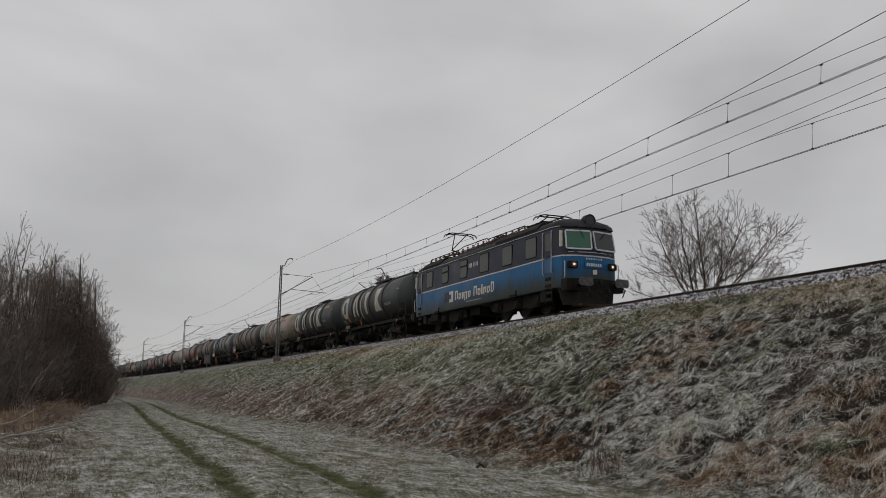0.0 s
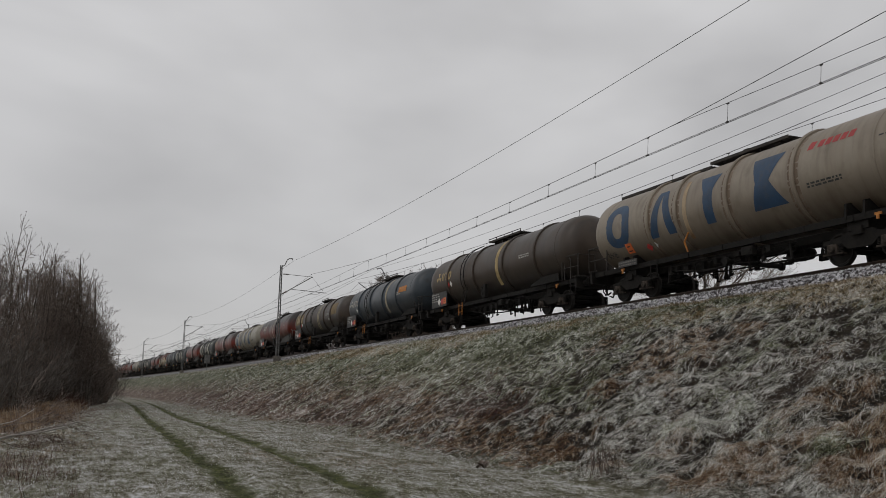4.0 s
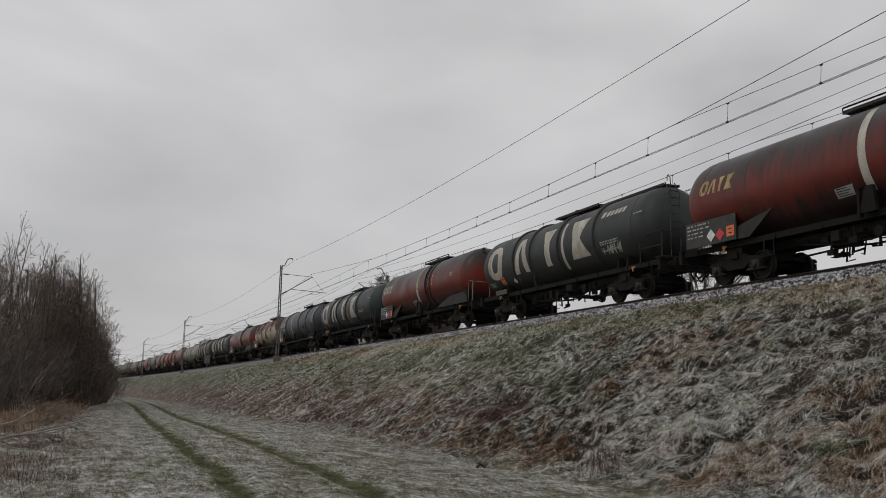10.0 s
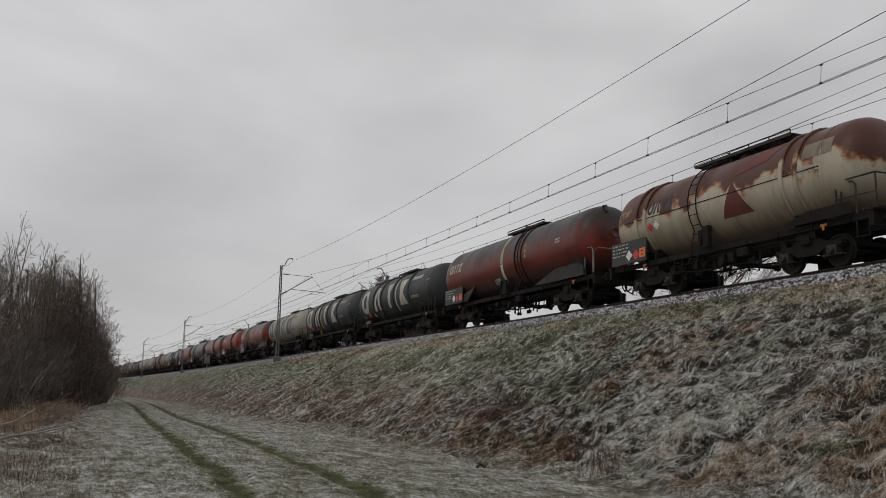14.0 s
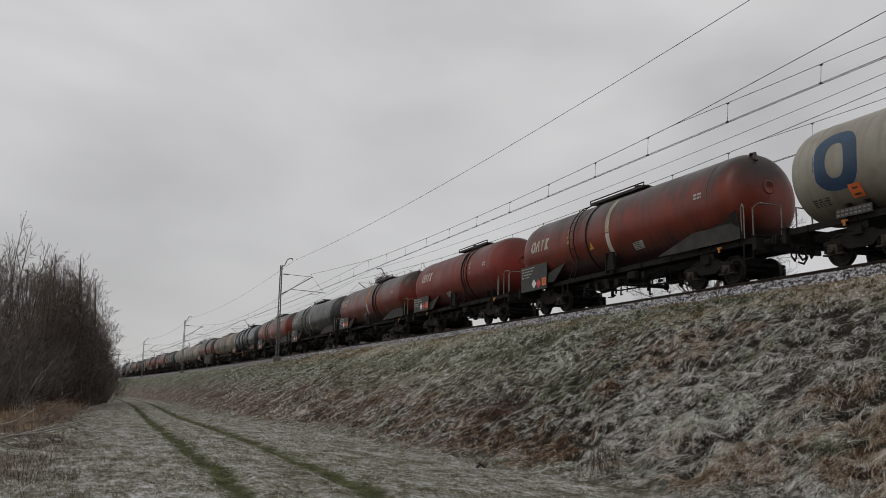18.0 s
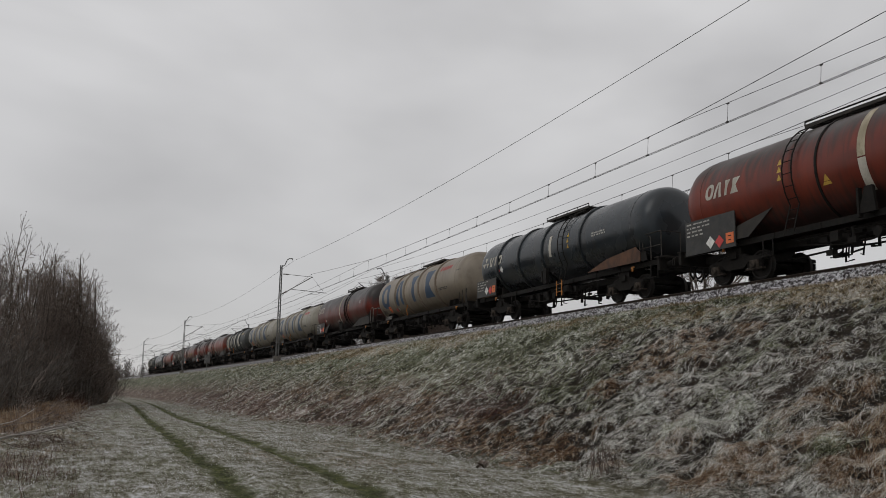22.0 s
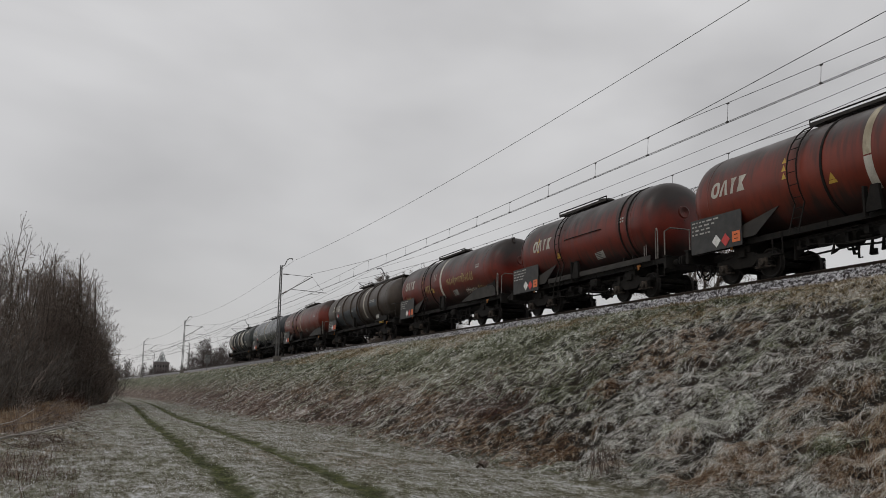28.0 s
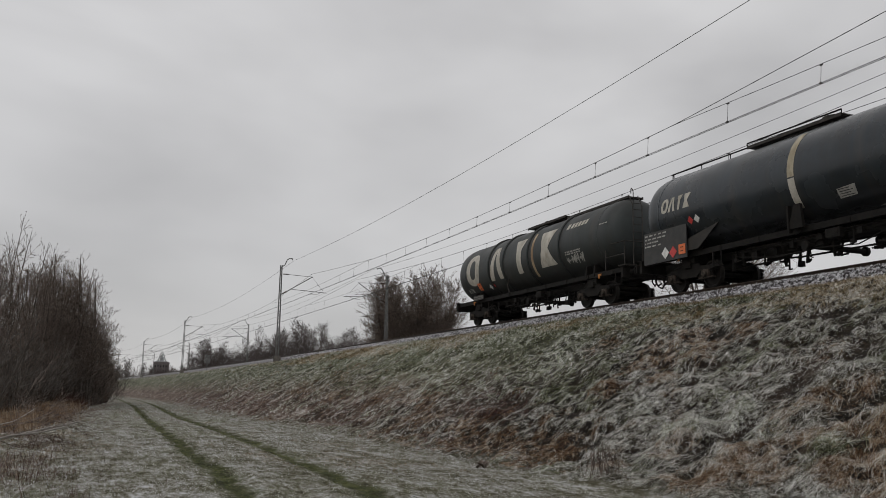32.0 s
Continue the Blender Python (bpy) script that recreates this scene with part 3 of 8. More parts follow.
# Soot colour of the dark tanks; also tints their painted belly shade.
SOOT_SHADE = (0.018, 0.016, 0.014)
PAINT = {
    "dark": tank_paint("dark_grey_green_tank", (0.024, 0.029, 0.029), (0.037, 0.044, 0.044), SOOT_SHADE, 0.6, 0.5, 0.5),
    "teal": tank_paint("dark_teal_tank", (0.022, 0.030, 0.032), (0.032, 0.044, 0.047), SOOT_SHADE, 0.6, 0.5),
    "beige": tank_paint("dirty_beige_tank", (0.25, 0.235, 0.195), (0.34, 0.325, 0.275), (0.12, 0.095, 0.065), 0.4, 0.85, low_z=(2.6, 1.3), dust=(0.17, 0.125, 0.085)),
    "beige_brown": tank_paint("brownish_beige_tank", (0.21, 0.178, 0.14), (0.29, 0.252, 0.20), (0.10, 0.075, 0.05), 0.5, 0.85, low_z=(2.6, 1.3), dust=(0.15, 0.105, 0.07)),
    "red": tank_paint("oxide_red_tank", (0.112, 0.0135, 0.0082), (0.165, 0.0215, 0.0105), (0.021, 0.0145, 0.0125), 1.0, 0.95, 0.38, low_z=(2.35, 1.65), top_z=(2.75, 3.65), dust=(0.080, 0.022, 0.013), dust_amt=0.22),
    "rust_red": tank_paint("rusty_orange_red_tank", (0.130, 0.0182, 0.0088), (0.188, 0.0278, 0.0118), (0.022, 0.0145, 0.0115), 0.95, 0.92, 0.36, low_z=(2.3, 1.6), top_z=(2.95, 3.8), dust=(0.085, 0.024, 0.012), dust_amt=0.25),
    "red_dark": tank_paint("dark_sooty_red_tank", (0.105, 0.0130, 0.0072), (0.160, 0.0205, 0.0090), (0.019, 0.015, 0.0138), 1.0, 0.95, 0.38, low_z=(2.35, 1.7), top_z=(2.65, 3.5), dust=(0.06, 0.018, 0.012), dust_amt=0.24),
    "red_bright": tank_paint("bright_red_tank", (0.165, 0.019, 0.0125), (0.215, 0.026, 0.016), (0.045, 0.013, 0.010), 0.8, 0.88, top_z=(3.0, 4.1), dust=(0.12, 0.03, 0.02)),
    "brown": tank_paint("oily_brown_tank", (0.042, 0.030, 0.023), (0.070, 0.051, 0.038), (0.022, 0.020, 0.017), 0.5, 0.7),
    "slate": tank_paint("slate_blue_tank", (0.030, 0.040, 0.050), (0.046, 0.059, 0.072), SOOT_SHADE, 0.5, 0.5, 0.36),
    "navy": tank_paint("black_blue_tank", (0.017, 0.023, 0.029), (0.028, 0.037, 0.045), SOOT_SHADE, 0.4, 0.5, 0.24),
    "grey": tank_paint("mid_grey_tank", (0.042, 0.049, 0.057), (0.062, 0.070, 0.080), SOOT_SHADE, 0.6, 0.5),
    "olive": tank_paint("dark_olive_grey_tank", (0.019, 0.0205, 0.0195), (0.031, 0.033, 0.031), SOOT_SHADE, 0.6, 0.5, 0.32),
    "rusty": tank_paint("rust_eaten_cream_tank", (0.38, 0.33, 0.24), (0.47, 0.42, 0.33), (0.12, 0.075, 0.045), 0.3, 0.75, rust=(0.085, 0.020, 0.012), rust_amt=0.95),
}
TANK_R, TANK_Z = 1.48, 2.76
def swap_xy(g):
    g.v = [(y, x, z) for x, y, z in g.v]
    return g


def wheel_mesh(r=0.46):
    g = MB().lathe([(-0.068, 0.08), (-0.068, 0.15), (-0.02, 0.17), (-0.02, r - 0.09), (-0.05, r - 0.06), (-0.068, r - 0.05), (-0.068, r), (0.04, r + 0.006), (0.06, r + 0.03), (0.068, r + 0.03), (0.068, r - 0.06), (0.02, r - 0.09), (0.02, 0.17), (0.06, 0.15), (0.06, 0.08)], 28)
    return swap_xy(g).mesh("wheel", M_TYRE)


def bogie(parent, x):
    """Two-axle freight bogie; its parts hang from the frame mesh."""
    side = [(-1.25, 0.60), (-1.22, 0.70), (-0.62, 0.76), (-0.42, 0.86), (0.42, 0.86), (0.62, 0.76), (1.22, 0.70), (1.25, 0.60), (0.62, 0.56), (0.40, 0.40), (-0.40, 0.40), (-0.62, 0.56)]
    b = part("bogie", cached("bogie", lambda: MB().prism([(-0.95, 0.55), (0.95, 0.55), (1.04, 0.7), (1.04, 0.82), (-1.04, 0.82), (-1.04, 0.7)], "x", -0.25, 0.25).mesh("bogie", M_BOGIE)), None, parent, at=pose(x, 0, 0))
    for s in (-1, 1):
        part("side_frame", cached("side_frame", lambda: MB().prism(side, "y", -0.07, 0.07).mesh("side_frame", M_BOGIE)), None, b, at=pose(0, s * 1.0, 0))
        part("side_bearer", cached("side_bearer", lambda: MB().box((0, 0, 0), (0.34, 0.2, 0.22)).mesh("side_bearer", M_BOGIE)), None, b, at=pose(0, s * 1.06, 0.84))
        part("end_beam", cached("end_beam", lambda: MB().box((0, 0, 0), (0.09, 2.0, 0.12)).mesh("end_beam", M_BOGIE)), None, b, at=pose(s * 1.22, 0, 0.64))
        part("brake_beam", cached("brake_beam", lambda: MB().box((0, 0, 0), (0.06, 1.9, 0.06)).mesh("brake_beam", M_BOGIE)), None, b, at=pose(s * 0.35, 0, 0.36))
    for s in (-0.9, 0.9):
        part("axle", cached("axle", lambda: MB().cyl((0, -1.05, 0), (0, 1.05, 0), 0.08, n=10).mesh("axle", M_BLACK)), None, b, at=pose(s, 0, 0.46))
        for q in (-1, 1):
            part("wheel", cached("wheel", wheel_mesh), None, b, at=pose(s, q * 0.75, 0.46, 0, 0, 0 if q < 0 else 180))

            def box_mesh():
                g = MB().box((0, 0, 0.0), (0.34, 0.2, 0.26))
                swap = MB().lathe([(-0.17, 0.01), (-0.17, 0.1), (-0.12, 0.13), (0.0, 0.13)], 14)
                swap_xy(swap)
                g.add(swap.v, swap.f)
                g.box((0, 0, -0.14), (0.7, 0.16, 0.05))
                return g.mesh("axle_box", M_AXLEBOX)

            part("axle_box", cached("axle_box", box_mesh), None, b, at=pose(s, q * 1.02, 0.46, 0, 0, 0 if q < 0 else 180))
            for d in (-0.26, 0.26):
                def spring_mesh():
                    g = MB()
                    for k in range(5):
                        g.cyl((0, 0, k * 0.045), (0, 0, k * 0.045 + 0.026), 0.075, n=10)
                    return g.mesh("coil_spring", M_BOGIE)

                part("coil_spring", cached("spring", spring_mesh), None, b, at=pose(s + d, q * 1.04, 0.37))
        part("brake_block", cached("brake", lambda: MB().box((0, -0.75, 0), (0.09, 0.12, 0.36)).box((0, 0.75, 0), (0.09, 0.12, 0.36)).box((0, 0, -0.1), (0.06, 1.6, 0.06)).mesh("brake_block", M_BLACK)), None, b, at=pose(s * 0.42, 0, 0.44))
    return b


def buffer_set(parent, xe, z=1.06, plate=(0.45, 0.34), y=0.875, plate_mat=None):
    """Buffers, hook and hoses at both ends; xe: half the length over buffers."""
    for s in (-1, 1):
        for q in (-1, 1):
            bf = part("buffer", cached("buffer", lambda: MB().cyl((-0.62, 0, 0), (-0.28, 0, 0), 0.13, n=14).cyl((-0.28, 0, 0), (-0.05, 0, 0), 0.095, n=14).box((-0.6, 0, 0), (0.05, 0.36, 0.36)).mesh("buffer", M_BLACK)), None, parent, at=pose(s * xe, q * y, z, 0, 0, 0 if s > 0 else 180))
            w, h = plate

            def plate_mesh():
                pts = [(-w / 2, -h / 2 + 0.06), (-w / 2 + 0.06, -h / 2), (w / 2 - 0.06, -h / 2), (w / 2, -h / 2 + 0.06), (w / 2, h / 2 - 0.06), (w / 2 - 0.06, h / 2), (-w / 2 + 0.06, h / 2), (-w / 2, h / 2 - 0.06)]
                return MB().prism(pts, "x", -0.05, 0.0).mesh("buffer_plate", plate_mat or M_BLACK)

            part("buffer_plate", cached(("plate", plate), plate_mesh), None, bf)
        part("coupling_hook", cached("hook", lambda: MB().box((-0.35, 0, 0), (0.4, 0.08, 0.14)).tube([(-0.15, 0, 0.03), (0.0, 0, 0.08), (0.05, 0, -0.05), (-0.02, 0, -0.12)], 0.035).tube([(-0.02, 0.08, 0), (-0.04, 0.1, -0.35), (0.0, 0, -0.5), (-0.04, -0.1, -0.35), (-0.02, -0.08, 0)], 0.025).mesh("coupling_hook", M_BLACK)), None, parent, at=pose(s * (xe - 0.3), 0, z, 0, 0, 0 if s > 0 else 180))
        part("brake_hose", cached("hose", lambda: MB().tube([(-0.2, 0.35, -0.12), (0.1, 0.36, -0.2), (0.2, 0.33, -0.42), (0.1, 0.3, -0.58), (-0.1, 0.28, -0.5)], 0.03).mesh("brake_hose", M_BLACK)), None, parent, at=pose(s * (xe - 0.35), 0, z, 0, 0, 0 if s > 0 else 180))


def tank_prof(h):
    R = TANK_R
    ends = [(0.0, 0.01), (0.05, 0.42), (0.13, 0.66), (0.24, 0.82), (0.37, 0.915), (0.54, 0.972), (0.74, 0.995), (0.95, 1.0)]
    a = [(-h + d, max(0.01, k * R)) for d, k in ends]
    return a + [(0.0, R)] + [(-x, r) for x, r in reversed(a)]


def decal(quads, x0, s0, off=0.006, n=8, side=-1):
    """Paint laid on the tank's side: quads of (x, s) with s the arc length above mid-height."""
    g, R = MB(), TANK_R
    m = max(max(1, int(math.ceil(max(abs(q[1][1] - q[0][1]), abs(q[2][1] - q[3][1])) / 0.12))) for q in quads)
    for q in quads:
        vs, fs = [], []
        for i in range(n + 1):
            t = i / n
            for j in range(m + 1):
                v = j / m
                lo = [q[0][k] + (q[1][k] - q[0][k]) * v for k in (0, 1)]
                hi = [q[3][k] + (q[2][k] - q[3][k]) * v for k in (0, 1)]
                x, s = lo[0] + (hi[0] - lo[0]) * t + x0, lo[1] + (hi[1] - lo[1]) * t + s0
                a = s / R
                vs.append((x, side * (R + off) * math.cos(a), TANK_Z + (R + off) * math.sin(a)))
        for i in range(n):
            for j in range(m):
                o = i * (m + 1) + j
                fs.append((o, o + 1, o + m + 2, o + m + 1))
        g.add(vs, fs)
    seen, where, keep_v = {}, [], []
    for v in g.v:
        key = (round(v[0], 4), round(v[1], 4), round(v[2], 4))
        if key not in seen:
            seen[key] = len(keep_v)
            keep_v.append(v)
        where.append(seen[key])
    g.v, g.f = keep_v, [f for f in (tuple(dict.fromkeys(where[i] for i in q)) for q in g.f) if len(f) > 2]
    return g


def rect(x0, x1, s0, s1):
    return [(x0, s0), (x1, s0), (x1, s1), (x0, s1)]


def ring_oval(w, h, t):
    """A thick rounded ring."""
    n = 24

    def at(k, kx, ky):
        c, q = math.cos(2 * math.pi * k / n), math.sin(2 * math.pi * k / n)
        return (kx * math.copysign(abs(c) ** 0.8, c), ky * math.copysign(abs(q) ** 0.8, q))

    o, i = (w / 2, h / 2), (w / 2 - t, h / 2 - t * 0.78)
    return [[at(k, *i), at(k, *o), at(k + 1, *o), at(k + 1, *i)] for k in range(n)]


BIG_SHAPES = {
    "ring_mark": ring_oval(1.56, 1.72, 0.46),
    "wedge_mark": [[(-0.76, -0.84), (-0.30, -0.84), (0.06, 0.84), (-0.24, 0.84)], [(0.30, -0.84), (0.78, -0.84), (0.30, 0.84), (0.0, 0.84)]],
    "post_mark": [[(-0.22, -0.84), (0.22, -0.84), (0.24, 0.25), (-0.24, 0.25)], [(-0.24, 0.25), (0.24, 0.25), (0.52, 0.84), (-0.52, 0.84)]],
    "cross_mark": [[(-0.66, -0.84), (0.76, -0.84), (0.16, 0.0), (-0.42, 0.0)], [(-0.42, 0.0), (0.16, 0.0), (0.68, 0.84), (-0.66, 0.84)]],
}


def ladder_mesh(pts, w, along):
    """Two rails along the points, and rungs; along: unit vector across the ladder."""
    g = MB()
    a = Vector(along) * (w / 2)
    pts = [Vector(q) for q in pts]
    for s in (-1, 1):
        g.tube([q + a * s for q in pts], 0.022, 5)
    for p, q in zip(pts, pts[1:]):
        k = max(1, round((q - p).length / 0.28))
        for i in range(k):
            c = p + (q - p) * ((i + 0.5) / k)
            g.cyl(c - a, c + a, 0.014, n=5)
    return g


def arc_pts(R, z0, z1, n=7, side=-1):
    """Points round the tank's side between two heights."""
    a0, a1 = math.asin(max(-1, min(1, (z0 - TANK_Z) / R))), math.asin(max(-1, min(1, (z1 - TANK_Z) / R)))
    return [(0, side * R * math.cos(a0 + (a1 - a0) * i / n), TANK_Z + R * math.sin(a0 + (a1 - a0) * i / n)) for i in range(n + 1)]


def ring_mesh(w=0.10, d=0.055, n=40):
    R = TANK_R
    return MB().lathe([(-w / 2, R - 0.02), (-w / 2, R + d * 0.6), (-w * 0.25, R + d), (w * 0.25, R + d), (w / 2, R + d * 0.6), (w / 2, R - 0.02)], n, TANK_Z)


def text_rows(parent, x, s, w, rows, mat, rh=0.06, rng=None, name="stencil_line"):
    """Lines of small unreadable lettering as broken bars on the tank."""
    rng = rng or random.Random(3)
    for i in range(rows):
        quads, xx = [], 0.0
        while xx < w:
            k = rng.uniform(0.06, 0.22)
            quads.append(rect(xx, min(w, xx + k), 0, rh * 0.62))
            xx += k + 0.05
        tagged(part(name, decal(quads, x, s - i * rh, n=1), mat, parent), kind="stuff")


def walkway(parent, x0, x1, z, width=0.62, rail=0.0):
    """Grating on top of the tank with its rim, bars and brackets."""
    def grate():
        g = MB()
        for s in (-1, 1):
            g.box(((x0 + x1) / 2, s * width / 2, z), (x1 - x0, 0.04, 0.10))
        for i in range(4):
            xb = x0 + (x1 - x0) * (i + 0.5) / 4
            g.box((xb, 0, z - 0.12), (0.05, width * 0.7, 0.22))
        return g.mesh("walkway", M_GRATE)

    def bars():
        g = MB()
        k = int((x1 - x0) / 0.11)
        for i in range(k + 1):
            g.box((x0 + (x1 - x0) * i / max(1, k), 0, z), (0.075, width - 0.05, 0.035))
        return g.mesh("grating", M_GRATE)

    ob = part("walkway", cached(("walk", round(x0, 2), round(x1, 2), z, width), grate), None, parent)
    tagged(part("grating", cached(("bars", round(x0, 2), round(x1, 2), z, width), bars), None, ob), kind="stuff")
    if rail:
        g = MB()
        k, yr = max(2, int((x1 - x0) / 0.9)), -width / 2 - 0.02
        g.tube([(x0, yr, z + rail), (x1, yr, z + rail)], 0.02)
        for i in range(k + 1):
            xx = x0 + (x1 - x0) * i / k
            g.tube([(xx, yr, z), (xx, yr, z + rail)], 0.018)
        part("walkway_railing", g, M_GRATE, parent)
    return ob


def underframe(parent, L, sill=True):
    e = L / 2 - 0.62
    pv = L / 2 - 3.1

    def sill_mesh():
        g = MB().prism([(0.0, 1.09), (0.10, 1.09), (0.10, 1.11), (0.03, 1.11), (0.03, 1.25), (0.10, 1.25), (0.10, 1.27), (0.0, 1.27)], "x", -e + 0.1, e - 0.1)
        for i in range(9):
            x = -e + 0.8 + (2 * e - 1.6) * i / 8
            g.box((x, 0.02, 1.17), (0.05, 0.10, 0.16))
        return g.mesh("side_sill", M_BLACK)

    for s in (-1, 1):
        part("side_sill", cached(("sill", L), sill_mesh), None, parent, at=pose(0, s * 1.18, 0, 0, 0, 0 if s < 0 else 180))
        part("headstock", cached("headstock", lambda: MB().box((0, 0, 1.06), (0.14, 2.6, 0.42)).box((0, 0, 1.29), (0.2, 2.66, 0.04)).mesh("headstock", M_BLACK)), None, parent, at=pose(s * e, 0, 0))
        bogie(parent, s * pv)

        def bolster_mesh():
            g = MB().box((0, 0, 1.02), (0.7, 2.2, 0.3)).box((0, 0, 0.9), (0.5, 0.6, 0.2))
            for q in (-1, 1):
                g.prism([(q * 0.35, 1.16), (q * 1.2, 1.16), (q * 1.16, 1.62), (q * 0.98, 1.66), (q * 0.5, 1.34)], "x", -0.35, -0.27)
                g.prism([(q * 0.35, 1.16), (q * 1.2, 1.16), (q * 1.16, 1.62), (q * 0.98, 1.66), (q * 0.5, 1.34)], "x", 0.27, 0.35)
            return g.mesh("saddle", M_BLACK)

        part("saddle", cached("saddle", bolster_mesh), None, parent, at=pose(s * pv, 0, 0))
    part("centre_sill", cached(("centre", L), lambda: MB().box((0, 0, 1.06), (2 * e, 0.5, 0.24)).mesh("centre_sill", M_BLACK)), None, parent)
    buffer_set(parent, L / 2 - 0.03)
    # brake gear and outlet under the belly
    part("brake_cylinder", cached("brcyl", lambda: MB().cyl((-0.4, 0, 0), (0.35, 0, 0), 0.2, n=14).cyl((0.35, 0, 0), (0.75, 0, 0), 0.05).box((-0.1, 0, 0.22), (0.4, 0.12, 0.2)).mesh("brake_cylinder", M_BLACK)), None, parent, at=pose(-1.6, -0.5, 0.78))
    part("air_reservoir", cached("airres", lambda: MB().lathe([(-0.55, 0.02), (-0.5, 0.14), (-0.4, 0.19), (0.4, 0.19), (0.5, 0.14), (0.55, 0.02)], 14).mesh("air_reservoir", M_BLACK)), None, parent, at=pose(1.7, 0.45, 0.80))
    part("brake_rod", cached(("brod", L), lambda: MB().tube([(-pv + 1.0, -0.2, 0.55), (-1.8, -0.2, 0.66), (-1.0, -0.2, 0.6), (pv - 1.0, -0.2, 0.55)], 0.03).tube([(-1.4, -0.9, 0.62), (-0.4, -0.9, 0.58), (0.6, -0.95, 0.7)], 0.025).mesh("brake_rod", M_BLACK)), None, parent)
    part("outlet_valve", cached("outlet", lambda: MB().cyl((0, 0, 1.3), (0, 0, 0.72), 0.13, n=12).cyl((0, -1.12, 0.70), (0, 1.12, 0.70), 0.085, n=12).cyl((0, -1.2, 0.70), (0, -1.1, 0.70), 0.14, n=12).cyl((0, 1.1, 0.70), (0, 1.2, 0.70), 0.14, n=12).box((0.25, -0.8, 0.78), (0.3, 0.2, 0.2)).tube([(0.1, -0.9, 0.78), (0.5, -1.0, 0.95)], 0.02).mesh("outlet_valve", M_BLACK)), None, parent, at=pose(0.1, 0, 0))
    def clutter():
        rg = random.Random(int(L * 10))
        g = MB().tube([(-3.0, -0.95, 0.92), (3.0, -0.95, 0.90)], 0.03)
        for i in range(9):
            x = -2.8 + i * 0.68 + rg.uniform(-0.2, 0.2)
            hh = rg.uniform(0.12, 0.34)
            g.box((x, -0.95 + rg.uniform(-0.1, 0.3), 0.95 - hh / 2), (rg.uniform(0.08, 0.3), 0.16, hh))
        for i in range(26):
            x = rg.uniform(-3.4, 3.4)
            y = rg.uniform(-1.1, 0.6)
            zz = rg.uniform(0.34, 0.66)
            g.tube([(x, y, 0.98), (x + rg.uniform(-0.12, 0.12), y, zz), (x + rg.uniform(-0.35, 0.35), y, zz + rg.uniform(-0.03, 0.1))], rg.uniform(0.015, 0.04), 5)
            if i % 3 == 0:
                g.box((x, y, zz + 0.06), (rg.uniform(0.1, 0.32), 0.1, rg.uniform(0.08, 0.2)))
        g.tube([(-2.6, -1.0, 0.75), (-1.2, -1.02, 0.55), (0.4, -1.0, 0.6), (1.8, -0.98, 0.5), (2.9, -0.95, 0.8)], 0.018)
        return g.mesh("brake_rigging", M_BLACK)

    part("brake_rigging", cached(("clutter", L), clutter), None, parent)
    part("brake_lever_box", cached("levbox", lambda: MB().box((0, 0, 0), (0.5, 0.18, 0.26)).box((0.1, -0.1, 0.02), (0.16, 0.02, 0.16)).mesh("brake_lever_box", M_BLACK)), None, parent, at=pose(1.15, -1.12, 0.9))
    part("step_iron", cached("step", lambda: MB().tube([(-0.2, 0, 0.5), (-0.2, 0, 0), (0.2, 0, 0), (0.2, 0, 0.5)], 0.022).box((0, 0, 0.0), (0.42, 0.2, 0.03)).mesh("step_iron", M_BLACK)), None, parent, at=pose(-pv + 1.7, -1.25, 0.58))
    part("step_iron", MESHES["step"], None, parent, at=pose(e - 0.35, -1.22, 0.62))
    for s in (-1, 1):
        part("lashing_hook", cached("lash", lambda: MB().box((0, 0, 0), (0.22, 0.03, 0.07)).box((0, -0.02, -0.08), (0.08, 0.03, 0.14)).mesh("lashing_hook", M_ORANGE_DIM)), None, parent, "worn orange marking", at=pose(s * (pv - 0.1) + (0.9 if s > 0 else -0.4), -1.23, 1.15))


def hoop(parent, x, h=0.9, w=0.45, z=1.28, y=-1.22, mat=None):
    part("handrail", cached(("hoop", h, w, mat.name if mat else ""), lambda: MB().tube([(0, 0, 0), (0, 0, h - 0.1), (0.1, 0, h), (w - 0.1, 0, h), (w, 0, h - 0.1), (w, 0, 0)] if w > 0.2 else [(0, 0, 0), (0, 0, h - 0.1), (0.06, 0, h), (0.12, 0, h - 0.1), (0.12, 0, 0)], 0.022).mesh("handrail", mat or M_GRATE)), None, parent, at=pose(x, y, z))


def placards(parent, x, s, flip=False):
    d = 0.17
    dia = [[(-d, 0), (0, -d), (d, 0), (0, d)]]
    a, b = (M_WHITEPLAC, M_REDPLAC) if not flip else (M_REDPLAC, M_WHITEPLAC)
    part("placard", decal(dia, x, s, 0.012, 2), a, parent, "white diamond placard" if not flip else "red diamond placard")
    part("placard", decal(dia, x + 0.36, s + 0.02, 0.012, 2), b, parent, "red diamond placard" if not flip else "white diamond placard")


